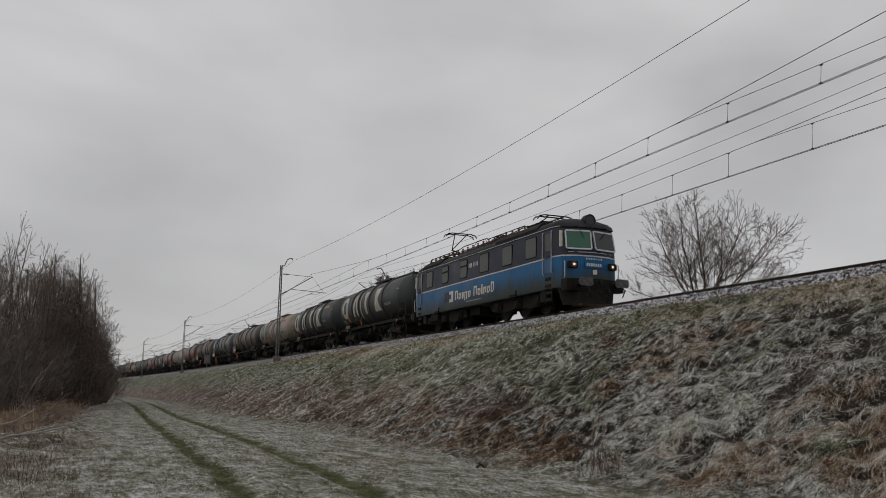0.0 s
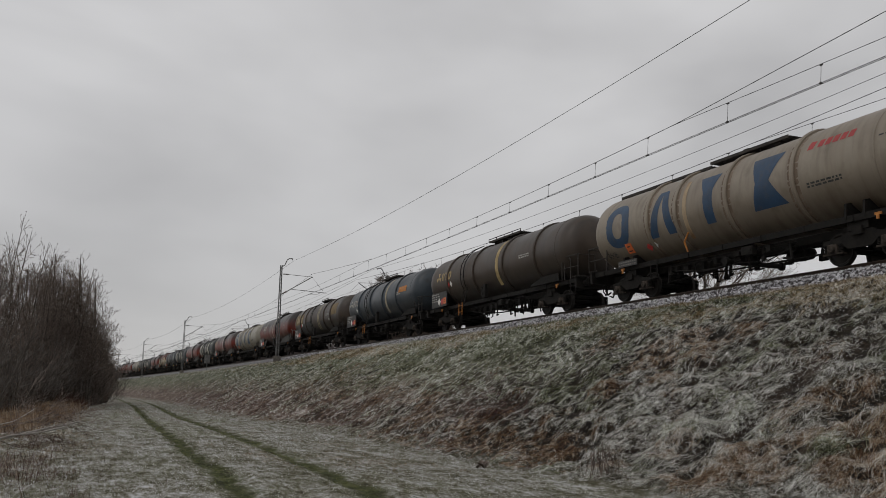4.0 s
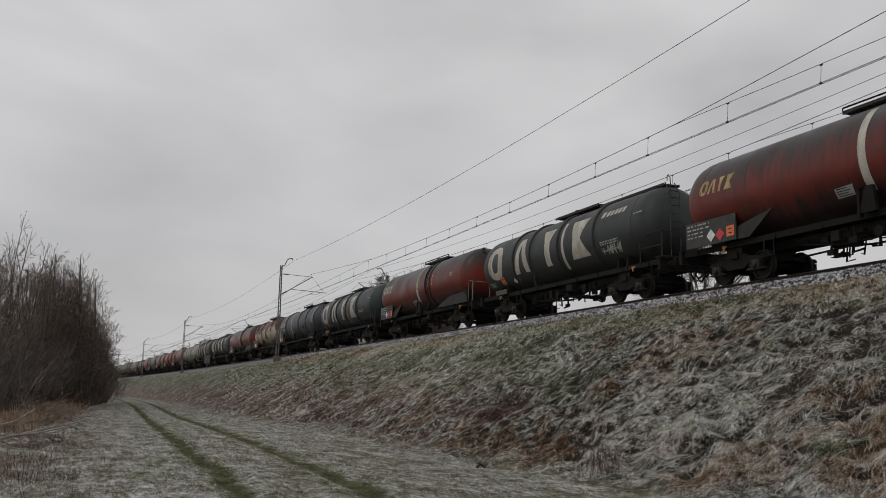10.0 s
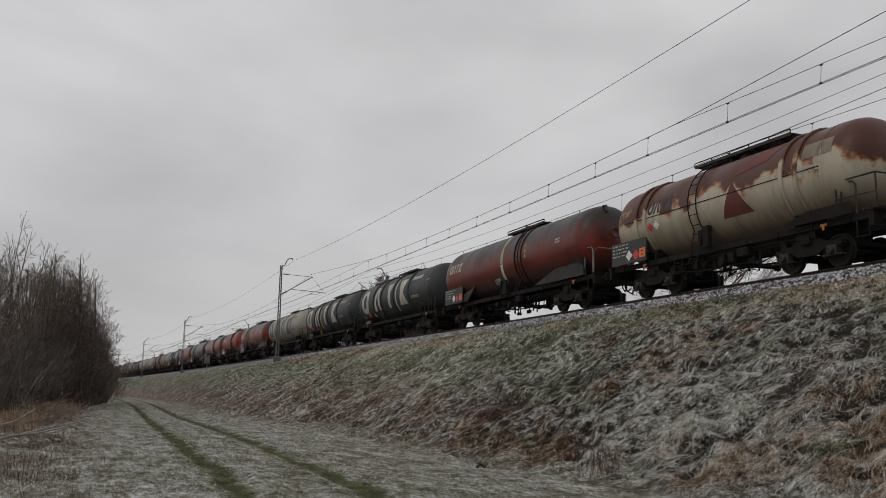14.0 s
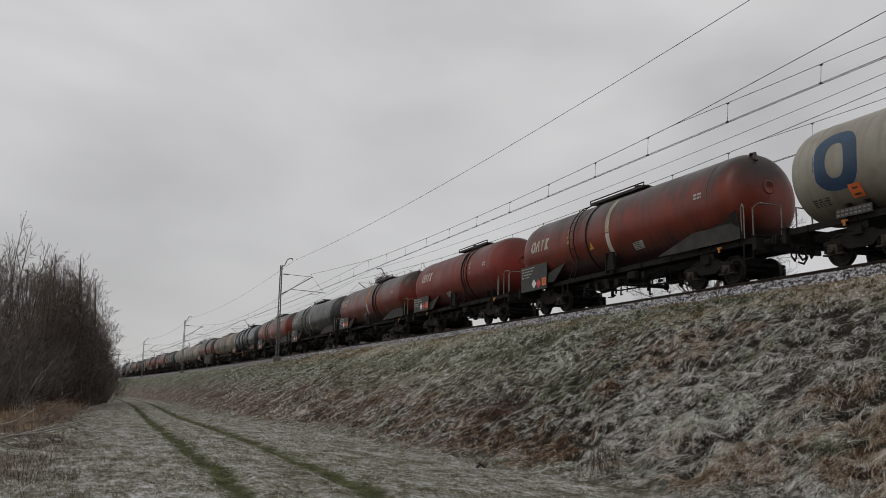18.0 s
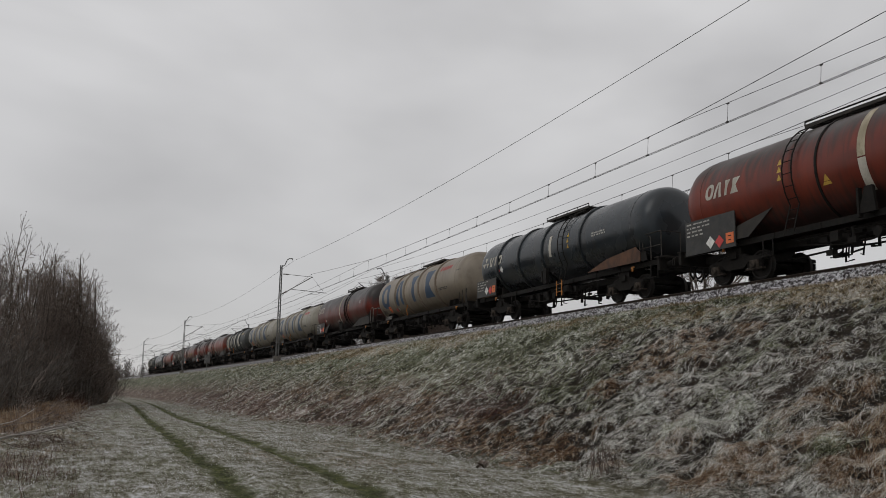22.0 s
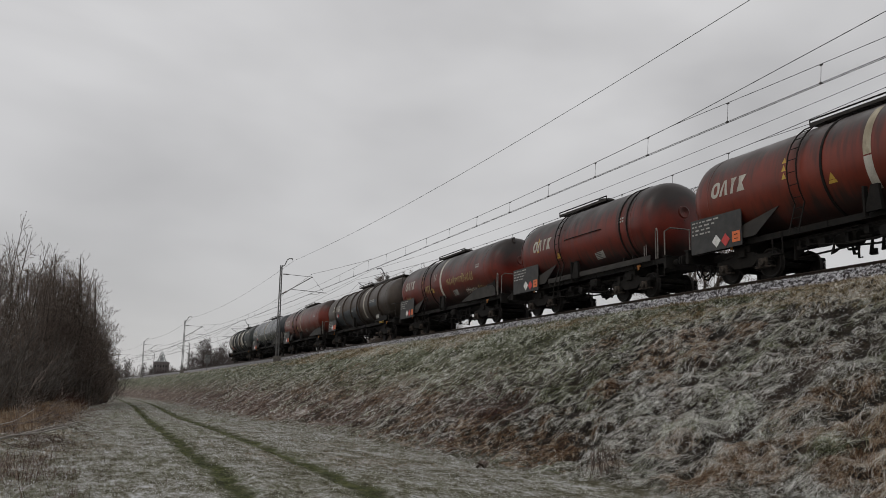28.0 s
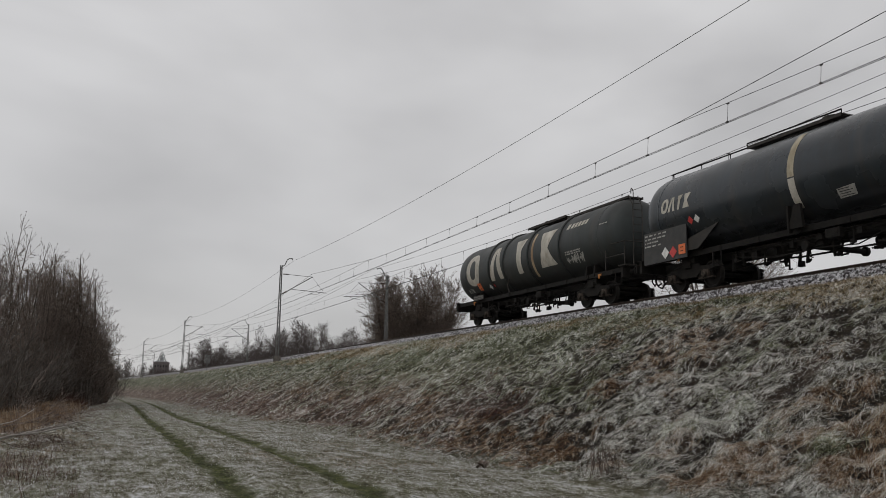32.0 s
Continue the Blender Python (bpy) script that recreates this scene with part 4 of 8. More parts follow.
def data_board(parent, x0, x1, z0=1.30, tall=0.84, seed=0, y=-1.42):
    """Dark board beside the tank's end with placards, an orange plate and bars for its small print."""
    rng = random.Random(seed)
    bd = part("data_board", cached(("board", round(x1 - x0, 2), tall), lambda: MB().box(((x1 - x0) / 2, 0, tall / 2 - 0.02), (x1 - x0, 0.04, tall)).box(((x1 - x0) / 2, 0.1, 0.1), (x1 - x0 - 0.3, 0.2, 0.05)).mesh("data_board", M_BOARD)), None, parent, "dark board with small print", at=pose(x0, y, z0))
    w = x1 - x0
    g = MB()
    for r in range(4):
        x = 0.08
        while x < w * (0.5 if r < 2 else 0.36):
            k = rng.uniform(0.05, 0.25)
            g.box((x + k / 2, -0.024, tall - 0.12 - r * 0.13), (k, 0.006, 0.05))
            x += k + rng.uniform(0.04, 0.12)
    tagged(part("small_print", g, M_GREYTXT, bd), kind="stuff")
    for i, mt in enumerate((M_WHITEPLAC, M_REDPLAC)):
        cx, cz, d = w * 0.52 + i * 0.44, 0.27 - (i % 2) * 0.03, 0.21
        part("placard", MB().prism([(cx - d, cz), (cx, cz - d), (cx + d, cz), (cx, cz + d)], "y", -0.034, -0.022), mt, bd, "diamond placard")
    pl = part("hazard_plate", cached("hazplate", lambda: MB().box((0, 0, 0), (0.36, 0.012, 0.34)).mesh("hazard_plate", M_ORANGE)), None, bd, "orange hazard plate", at=pose(w - 0.24, -0.03, 0.28))
    for dz in (0.065, -0.065):
        part("code_bar", cached("hazbar", lambda: MB().box((0, -0.009, 0), (0.15, 0.004, 0.03)).mesh("code_bar", M_BLACK)), None, pl, at=pose(0, 0, dz))
    return bd


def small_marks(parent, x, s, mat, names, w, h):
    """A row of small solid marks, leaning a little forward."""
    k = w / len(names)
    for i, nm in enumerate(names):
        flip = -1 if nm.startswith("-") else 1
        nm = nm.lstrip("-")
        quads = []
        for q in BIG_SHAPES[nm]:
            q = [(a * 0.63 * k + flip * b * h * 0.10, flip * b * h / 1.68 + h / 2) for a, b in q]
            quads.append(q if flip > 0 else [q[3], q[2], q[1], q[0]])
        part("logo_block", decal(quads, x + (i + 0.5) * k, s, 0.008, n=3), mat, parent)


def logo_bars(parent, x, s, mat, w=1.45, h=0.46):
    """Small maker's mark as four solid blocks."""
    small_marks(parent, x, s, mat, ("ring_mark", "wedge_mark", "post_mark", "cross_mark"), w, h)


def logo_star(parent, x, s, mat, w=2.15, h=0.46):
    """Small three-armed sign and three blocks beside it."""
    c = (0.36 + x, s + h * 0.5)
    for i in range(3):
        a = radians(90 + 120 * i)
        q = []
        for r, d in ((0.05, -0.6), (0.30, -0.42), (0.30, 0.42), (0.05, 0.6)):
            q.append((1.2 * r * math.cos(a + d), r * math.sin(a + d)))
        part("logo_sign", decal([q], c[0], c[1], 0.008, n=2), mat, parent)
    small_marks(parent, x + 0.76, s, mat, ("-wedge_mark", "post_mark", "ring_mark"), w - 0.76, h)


TRAIN = []


def wagon(u0, u1, colour, label, cut=0.0, tail=0.0):
    """Empty at the rail with tank, frame and running gear; the tank's crown carries a manhole."""
    L = round(u1 - u0, 2)
    top = tagged(new("tank_wagon"), label, "tank wagon", "tank wagons of the train")
    h = L / 2 - 0.95
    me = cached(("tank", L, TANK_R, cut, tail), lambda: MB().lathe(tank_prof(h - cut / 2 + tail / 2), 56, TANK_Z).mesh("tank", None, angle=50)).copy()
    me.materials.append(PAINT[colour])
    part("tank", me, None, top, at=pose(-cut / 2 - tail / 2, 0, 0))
    part("manhole", cached(("manhole", TANK_R), lambda: MB().cyl((0, 0, TANK_Z + TANK_R - 0.06), (0, 0, TANK_Z + TANK_R + 0.2), 0.3, n=16).cyl((0, 0, TANK_Z + TANK_R + 0.2), (0, 0, TANK_Z + TANK_R + 0.26), 0.34, n=16).mesh("manhole", M_GRATE)), None, top, at=pose(0.3, 0, 0))
    underframe(top, L)
    TRAIN.append((top, (u0 + u1) / 2, L))
    return top, L, h


def ring_at(top, xs, colour=None, w=0.10, d=0.05, name="stiffening_ring"):
    for x in xs:
        mt = PAINT[colour] if colour in PAINT else colour
        me = cached((name, w, d, mt.name, TANK_R), lambda: ring_mesh(w, d).mesh(name, mt))
        part(name, me, None, top, at=pose(x, 0, 0))


def band_at(top, x, mat, w=0.34, a0=-1.1, a1=1.45, name="painted_band"):
    part(name, decal([rect(0, w, a0, a1)], x, 0, 0.008, 16), mat, top)


def end_platform(top, L, s, ladder=True, rail_mat=None):
    """Brakeman's end platform with railings, and a ladder up the tank's head when asked."""
    e = L / 2 - 0.62
    g = MB()
    for k in range(5):
        g.box((s * (e - 0.3 + k * 0.12), 0, 1.34), (0.05, 2.5, 0.04))
    part("end_platform", g, M_GRATE, top)
    xe = s * (e + 0.18)
    for q in (-1, 1):
        r = MB().tube([(s * (e - 1.15), q * 1.28, 1.25), (s * (e - 1.15), q * 1.28, 2.15), (s * (e - 1.05), q * 1.28, 2.25), (xe, q * 1.28, 2.25), (xe, q * 1.28, 1.3)], 0.022)
        r.tube([(s * (e - 1.1), q * 1.28, 1.75), (xe, q * 1.28, 1.75)], 0.018)
        r.tube([(xe, q * 1.28, 2.25), (xe, q * 0.45, 2.25), (xe, q * 0.45, 1.3)], 0.022)
        part("end_railing", r, rail_mat or M_GRATE, top)
    if ladder:
        hx, ly = s * (L / 2 - (0.60 if s > 0 else 0.80)), -0.55 if s > 0 else 0.5
        part("end_ladder", ladder_mesh([(hx, ly, 1.35), (hx, ly, 3.7), (s * (L / 2 - 0.95), ly * 0.9, 4.2)], 0.42, (0, 1, 0)), M_GRATE, top)
        if s > 0:
            part("ladder_hoop", MB().tube([(hx, -0.78, 3.5), (hx + s * 0.10, -0.8, 3.95), (hx + s * 0.06, -0.78, 4.28), (hx - s * 0.06, -0.76, 4.40), (hx - s * 0.35, -0.6, 4.44), (hx - s * 0.5, -0.5, 4.32)], 0.017), M_GRATE, top)


def letter_wagon(u0, u1, colour, mark, label, text=None, ladder_front=False, stripe=True, seed=0, tag=False):
    top, L, h = wagon(u0, u1, colour, label, tail=0.22)
    ring_at(top, (-3.68, -2.02, 0.58, 3.47), colour, 0.15, 0.085)
    for x in (-3.68, -2.02, 0.58, 3.47):
        part("ring_stain", cached(("stain", mark.name, colour == "beige_brown"), lambda: ring_mesh(0.42, 0.004).mesh("ring_stain", M_RUSTRING if colour == "beige_brown" else M_STAIN if mark is M_BLUEPAINT else M_BOARD)), None, top, at=pose(x, 0, 0))
    ring_at(top, (h - 1.15, -h + 1.1), colour, 0.05, 0.012, "weld_seam")
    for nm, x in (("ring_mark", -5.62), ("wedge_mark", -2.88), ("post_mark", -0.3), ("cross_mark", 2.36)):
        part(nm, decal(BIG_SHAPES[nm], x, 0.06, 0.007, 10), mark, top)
    if stripe:
        band_at(top, -1.62 if seed % 2 else 0.95, M_BROWNSTRIPE if seed % 3 == 0 else M_WHITE, 0.2, -1.15, 1.0, "leak_stripe")
    if text is not None:
        part("text_sign", decal([[(0, 0), (0.22, 0), (0.3, 0.26), (0.06, 0.28)]], 3.95, 0.62, n=2), text, top)
        for i in range(5):
            part("text_block", decal([[(0, 0), (0.2, 0), (0.26, 0.24), (0.06, 0.24)]], 4.32 + i * 0.27, 0.62, n=2), text, top)
    text_rows(top, 3.95, -0.42, 1.25, 2, M_GREYTXT if mark is M_WHITE else M_BOARD, 0.09, random.Random(seed))
    text_rows(top, -6.7, -0.95, 0.6, 4, M_GREYTXT if mark is M_WHITE else M_BOARD, 0.07, random.Random(seed + 1))
    text_rows(top, h - 1.0, 0.35, 0.6, 1, M_GREYTXT if mark is M_WHITE else M_BOARD, 0.07, random.Random(seed + 2))
    pl = part("hazard_plate", decal([rect(0, 0.4, 0, 0.42)], -5.35, -1.12, 0.02, 3), M_ORANGE, top, "orange hazard plate")
    for bar in (rect(0.08, 0.30, 0.08, 0.13), rect(0.10, 0.28, 0.27, 0.32)):
        part("code_bar", decal([bar], -5.35, -1.12, 0.024, 2), M_BOARD, pl)
    placards(top, -4.0, -1.05, seed % 2 == 1)
    part("data_plate", MB().box((-5.2, -1.3, 1.34), (1.2, 0.03, 0.24)), M_BOARD, top)
    g = MB()
    rng = random.Random(seed + 5)
    for i in range(16):
        g.box((-5.72 + (i % 8) * 0.145, -1.318, 1.39 - (i // 8) * 0.1), (0.09, 0.006, 0.05))
    part("plate_print", g, M_RAILING, top)
    sx = 1 if ladder_front else -1
    walkway(top, -1.35, 2.3, 4.38, 0.84)
    if ladder_front:
        walkway(top, 2.32, h - 0.55, 4.28, 0.7)
        end_platform(top, L, 1, True)
    else:
        walkway(top, -h + 0.55, -1.37, 4.28, 0.7)
        end_platform(top, L, -1, True)
        hoop(top, h - 1.0, 0.95, 0.42)
        hoop(top, h - 0.1, 0.75, 0.12)
    part("drain_pipe", MB().tube([(-1.5, -1.34, 1.9), (-1.7, -1.36, 1.6), (-1.6, -1.3, 1.25)], 0.03), M_ORANGE_DIM if seed % 2 else M_GRATE, top)
    if tag:
        rng = random.Random(99)
        quads, x = [], 0.0
        for i in range(22):
            a = rng.uniform(-0.22, 0.22)
            quads.append([(x, -a), (x + 0.04, -a), (x + 0.1 + rng.uniform(0, 0.1), a), (x + 0.06, a)])
            x += 0.06
        tagged(part("spray_scribble", decal(quads, 3.9, -0.75, n=2), M_GREYTXT, top), kind="stuff")
    return top


def smooth_wagon(u0, u1, colour, label, variant=1, band=None, logo=None, text=None, seed=0, scrawl=False, straps=True, cut=0.0, skirts=True, logo_x=None, tail=0.0, fit=None):
    """Plain tank with gusset skirts, a white band, straps and a data board at its rear."""
    global TANK_R, TANK_Z
    TANK_R, TANK_Z = 1.56, 2.80
    top, L, h = wagon(u0, u1, colour, label, cut, tail)
    f = 1 if variant == 1 else -1
    sh = max(0.0, 7.55 - h)
    hf = h - cut
    ring_at(top, (hf - 1.2, -h + 1.15), colour, 0.05, 0.010, "weld_seam")
    BX = -0.08 if f > 0 else -0.06
    strap_x, ladder_x = fit or (((1.45, 2.10), 1.78) if f > 0 else ((-1.5,), -2.5))
    if (band is None or band is M_ORANGE_DIM) and not scrawl:
        band_at(top, BX, M_WHITE, 0.26, -1.1, -0.16)
        band_at(top, BX, band or M_BANDTOP, 0.26, -0.12, 1.45)
    else:
        band_at(top, BX, band or M_WHITE, 0.26)
    for x in strap_x if straps else ():
        part("strap", cached("strap", lambda: ring_mesh(0.09, 0.035).mesh("strap", M_BLACK)), None, top, at=pose(x, 0, 0))
    if straps:
        part("side_ladder", ladder_mesh([(ladder_x, -1.68, 1.0), *[(ladder_x, q[1], q[2]) for q in arc_pts(TANK_R + 0.1, 1.9, 4.2)], (ladder_x, -0.36, 4.44)], 0.36, (1, 0, 0)), M_BLACK, top)
    wa, wb = (-1.5, 2.35) if f > 0 else (-2.9, 1.0)
    walkway(top, wa, wb, 4.46, 0.9)
    part("walkway_railing", MB().tube([(wa, -0.45, 4.46), (wa, -0.45, 4.6), (wb, -0.45, 4.6), (wb, -0.45, 4.46)], 0.018), M_BLACK, top)
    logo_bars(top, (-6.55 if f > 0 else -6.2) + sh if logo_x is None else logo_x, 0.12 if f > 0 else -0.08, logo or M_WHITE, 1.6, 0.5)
    data_board(top, -7.45 + sh, -5.0 + sh, *((1.30, 0.84) if f > 0 else (1.08, 1.14)), seed=seed)
    skirt = [(x - sh, z) for x, z in ((3.0, 1.30), (5.0, 1.84), (6.9, 1.84), (7.3, 1.62), (7.3, 1.28), (4.0, 1.28))]
    if skirts:
        part("skirt_plate", MB().prism(skirt, "y", -1.335, -1.315), M_SNOWFREE, top)
        part("skirt_plate", MB().prism([(-x * 1.0, z) for x, z in skirt], "y", 1.315, 1.335), M_SNOWFREE, top)
        part("gusset", MB().prism([(x - sh, z) for x, z in ((6.0, 1.98), (7.1, 2.25), (7.35, 1.3), (6.9, 1.3))], "y", -1.29, -1.26), M_BLACK, top)
    part("rear_gusset", MB().prism([(x + sh, z) for x, z in ((-6.0, 1.28), (-4.5, 1.28), (-3.45, 2.0), (-4.95, 1.70))], "y", -1.36, -1.335), M_SNOWFREE, top)
    hoop(top, 6.55 - sh, 0.95, 0.12, mat=M_RAILING)
    hoop(top, 7.25 - sh, 1.1, 0.6 if variant == 1 else 0.12, mat=M_RAILING)
    for s in (-1, 1):
        part("end_railing", MB().tube([(L / 2 - 0.75, s * 1.2, 1.3), (L / 2 - 0.75, s * 1.2, 2.2), (L / 2 - 0.5, s * 1.15, 2.3), (L / 2 - 0.5, s * 0.3, 2.3), (L / 2 - 0.5, s * 0.3, 1.3)], 0.022), M_RAILING, top)
    if skirts:
        lift = MB().tube([(hf - 0.5, -0.3, TANK_Z + 1.28), (hf - 0.42, -0.3, TANK_Z + 1.48), (hf - 0.25, -0.3, TANK_Z + 1.46), (hf - 0.16, -0.3, TANK_Z + 1.2)], 0.05)
        part("lifting_eye", lift, PAINT[colour], top)
    part("head_cover", MB().lathe([(hf - 0.03, 0.01), (hf + 0.02, 0.2), (hf + 0.0, 0.24), (hf - 0.1, 0.25)], 18, TANK_Z + 0.3), PAINT[colour], top)
    text_rows(top, 5.35 - sh, 0.2, 0.42, 2, M_GREYTXT, 0.12, random.Random(seed))
    for i in range(3 if straps else 0):
        part("warning_sticker", decal([[(-0.09, 0), (0.09, 0), (0.01, 0.18), (-0.01, 0.18)]], 2.5 if f > 0 else -2.9, 0.35 - i * 0.24, n=1), M_YELLOW, top)
    if f < 0 and straps:
        part("warning_sticker", decal([[(-0.16, 0), (0.16, 0), (0.01, 0.3), (-0.01, 0.3)]], -1.2, -0.62, n=1), M_YELLOW, top)
    elif seed in (26, 35):
        for px, mt in ((-4.62, M_REDPLAC), (-4.28, M_WHITEPLAC)):
            part("placard", decal([[(-0.15, 0), (0, -0.15), (0.15, 0), (0, 0.15)]], px, -0.55, 0.010, 2), mt, top, "diamond placard")
    tx = BX - 1.05 if f > 0 else 1.5
    tp = part("tare_plate", decal([[(0, 0), (0.60, 0.02), (0.66, 0.34), (0.02, 0.30)]], tx, -1.10, 0.012, 3), M_GREYTXT, top, "grey-white tare panel")
    for i in range(4):
        tagged(part("print_row", decal([rect(0.07, 0.54 - 0.1 * (i % 2), 0.05 + i * 0.07, 0.075 + i * 0.07)], tx, -1.10, 0.016, 1), M_BOARD, tp), kind="stuff")
    part("band_bracket", MB().prism([(BX - 0.22, 1.2), (BX + 0.34, 1.2), (BX + 0.26, 1.9), (BX + 0.02, 1.9)], "y", -1.40, -1.30).box((BX - 0.2, -1.36, 1.5), (0.07, 0.14, 0.8)), M_BLACK, top)
    if text is not None:
        part("text_sign", decal([[(0, 0), (0.22, 0), (0.3, 0.28), (0.06, 0.3)]], 3.6, 0.78, n=2), text, top)
        for i in range(5):
            part("text_block", decal([[(0, 0), (0.2, 0), (0.26, 0.26), (0.06, 0.26)]], 3.98 + i * 0.28, 0.78, n=2), text, top)
    if scrawl:
        rng = random.Random(5)
        for j, (x0, s0, w, mt) in enumerate(((-2.6, -0.35, 1.2, M_YELLOWOLD), (1.0, -0.25, 3.6, M_YELLOWOLD), (-0.9, 0.2, 0.35, M_WHITE), (3.2, -1.0, 1.2, M_WHITE), (4.7, -1.05, 1.0, M_YELLOWOLD), (-5.9, -0.7, 0.9, M_YELLOWOLD))):
            quads, x = [], 0.0
            while x < w:
                a = rng.uniform(0.08, 0.24)
                dx = rng.uniform(-0.12, 0.12)
                quads.append([(x, -a), (x + 0.05, -a), (x + dx + 0.05, a), (x + dx, a)])
                if rng.random() < 0.6:
                    b = rng.uniform(-a, a)
                    quads.append(rect(x, x + 0.2, b, b + 0.045))
                x += rng.uniform(0.1, 0.17)
            tagged(part("spray_scribble", decal(quads, x0, s0, 0.014, 2), mt, top), kind="stuff")
    TANK_R, TANK_Z = 1.48, 2.76
    return top


def ribbed_wagon(u0, u1, colour, label, rings, band_x, ladder_x, logo_mat, seed=0, ladder_front=False, patch=None, band=True, plat=(-1.9, 1.8), band_mat=None, marks=False):
    """Tank with several stiffening rings, a side ladder and a data board."""
    top, L, h = wagon(u0, u1, colour, label)
    sh = max(0.0, 7.55 - h)
    ring_at(top, rings, colour, 0.15, 0.085)
    ring_at(top, (h - 1.15,), colour, 0.05, 0.012, "weld_seam")
    if band:
        band_at(top, band_x, band_mat or M_WHITE, 0.32)
    if ladder_x is not None:
        part("side_ladder", ladder_mesh([(ladder_x, -1.62, 0.75), *[(ladder_x, q[1], q[2]) for q in arc_pts(TANK_R + 0.12, 1.9, 4.1)], (ladder_x, -0.36, 4.36)], 0.42, (1, 0, 0)), M_BLACK, top)
        if not marks:
            part("ladder_foot", ladder_mesh([(ladder_x, -1.64, 0.55), (ladder_x, -1.64, 1.2)], 0.44, (1, 0, 0)), M_ORANGE_DIM, top, "worn orange ladder foot")
    walkway(top, plat[0], plat[1], 4.44, 0.8, 0.14)
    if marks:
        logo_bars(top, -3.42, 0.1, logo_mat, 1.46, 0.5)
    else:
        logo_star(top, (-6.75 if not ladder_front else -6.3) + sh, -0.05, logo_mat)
    data_board(top, -7.55 + sh, -5.3 + sh, seed=seed)
    part("skirt_plate", MB().prism([(x - sh, z) for x, z in ((4.6, 1.32), (5.8, 1.62), (7.2, 1.62), (7.3, 1.28), (4.8, 1.28))], "y", -1.36, -1.34), M_BLACK, top)
    part("outlet_box", MB().box((-0.3, -1.36, 1.6), (0.28, 0.16, 0.7)).box((-0.62, -1.36, 1.6), (0.14, 0.1, 0.5)), M_BLACK, top)
    text_rows(top, 3.7, 0.05, 1.0, 2, M_GREYTXT, 0.1, random.Random(seed))
    placards(top, -5.0 + sh, -0.35, seed % 2 == 0)
    if ladder_front:
        end_platform(top, L, 1, True)
        walkway(top, plat[1] + 0.02, h - 0.55, 4.34, 0.7)
        for i in range(5):
            part("warning_stripe", MB().prism([(5.55 - sh + i * 0.2, 1.13), (5.65 - sh + i * 0.2, 1.13), (5.72 - sh + i * 0.2, 1.27), (5.62 - sh + i * 0.2, 1.27)], "y", -1.32, -1.30), M_YELLOW, top)
    else:
        hoop(top, h - 0.7, 0.9, 0.5, mat=M_GRATE)
        end_platform(top, L, 1, False)
    if patch:
        part("paint_patch", decal([rect(0, 0.9, 0, 0.2)], 4.0, 0.05, 0.009, 3), patch, top)
    return top


D_, T_, B_ = "dark", "teal", "beige"
U = [51.9, 68.5, 85.15, 102.0, 120.4, 137.7, 156.0, 173.1, 189.9, 207.1, 223.6, 240.3, 257.0, 273.8, 287.4, 304.7, 321.6, 338.5, 355.3, 372.3, 386.8, 403.9, 421.0, 438.2, 455.2, 472.1, 489.0, 505.5, 522.3, 538.9, 555.7, 569.0, 585.2, 603.7, 620.3, 637.1, 654.4]


def span_of(i):
    return U[i - 1], U[i]


LAB_D = "dark grey tank wagon with large cream block marks, ringed, on bogies"
LAB_B = "dirty beige tank wagon with large navy blue block marks on bogies"
LAB_R = "sooty red tank wagon with white band and top walkway"
letter_wagon(*span_of(1), D_, M_WHITE, LAB_D, None, True, True, 1)
letter_wagon(*span_of(2), D_, M_WHITE, LAB_D, M_YELLOWOLD, False, True, 2)
letter_wagon(*span_of(3), "beige_brown", M_BLUEPAINT, "brown-stained beige tank wagon with large navy blue block marks", M_REDTXT, False, True, 3)
ribbed_wagon(*span_of(4), "brown", "oily brown tank wagon with faded ochre marks and stripe", (-5.1, -1.6, 1.9, 5.2), 1.1, -2.8, M_YELLOWOLD, 4, band_mat=M_YELLOWOLD)
w5 = ribbed_wagon(*span_of(5), "slate", "slate blue tank wagon with cream band and side ladder", (-4.5, -1.72, 1.0, 3.84), 1.62, -2.5, M_WHITE, 5, band_mat=M_BANDTOP, plat=(-2.4, 1.0))
part("orange_panel", decal([rect(0, 1.5, 0, 0.36)], 4.35, 0.05, 0.009, 3), M_ORANGE_DIM, w5, "faded orange painted panel")
text_rows(w5, 4.45, 0.24, 1.2, 2, M_GREYTXT, 0.12, random.Random(55))
w6 = ribbed_wagon(*span_of(6), "brown", "oily brown ringed tank wagon with ochre marks and band", (-5.3, -3.24, 2.98, 5.12), 1.15, -0.88, M_CREAMMARK, 6, band=False, plat=(-1.7, 0.5))
for px in (0.90, 1.32):
    band_at(w6, px, M_CREAMMARK, 0.15)
for px, ps, pw, ph in ((-7.3, -0.22, 1.9, 0.95), (-5.24, -0.22, 0.9, 0.95), (5.3, -0.1, 1.75, 0.95)):
    part("ochre_panel", decal([rect(0, pw, 0, ph)], px, ps, 0.005, 8), M_OCHRE, w6, "faded ochre painted panel")
for px, ps, pw, ph in ((-5.2, -1.25, 1.86, 1.02), (-3.14, -1.25, 2.0, 1.1), (1.85, -1.2, 1.05, 0.85)):
    part("repaint_panel", decal([rect(0, pw, 0, ph)], px, ps, 0.005, 8), M_BOARD, w6, "blackish repainted panel")
part("white_label", decal([rect(0, 0.7, 0, 0.2)], 4.5, -0.5, 0.009, 2), M_GREYTXT, w6)
smooth_wagon(*span_of(7), "red_dark", LAB_R, 1, seed=7, logo_x=-5.0)
letter_wagon(*span_of(8), B_, M_BLUEPAINT, LAB_B, None, False, False, 8)
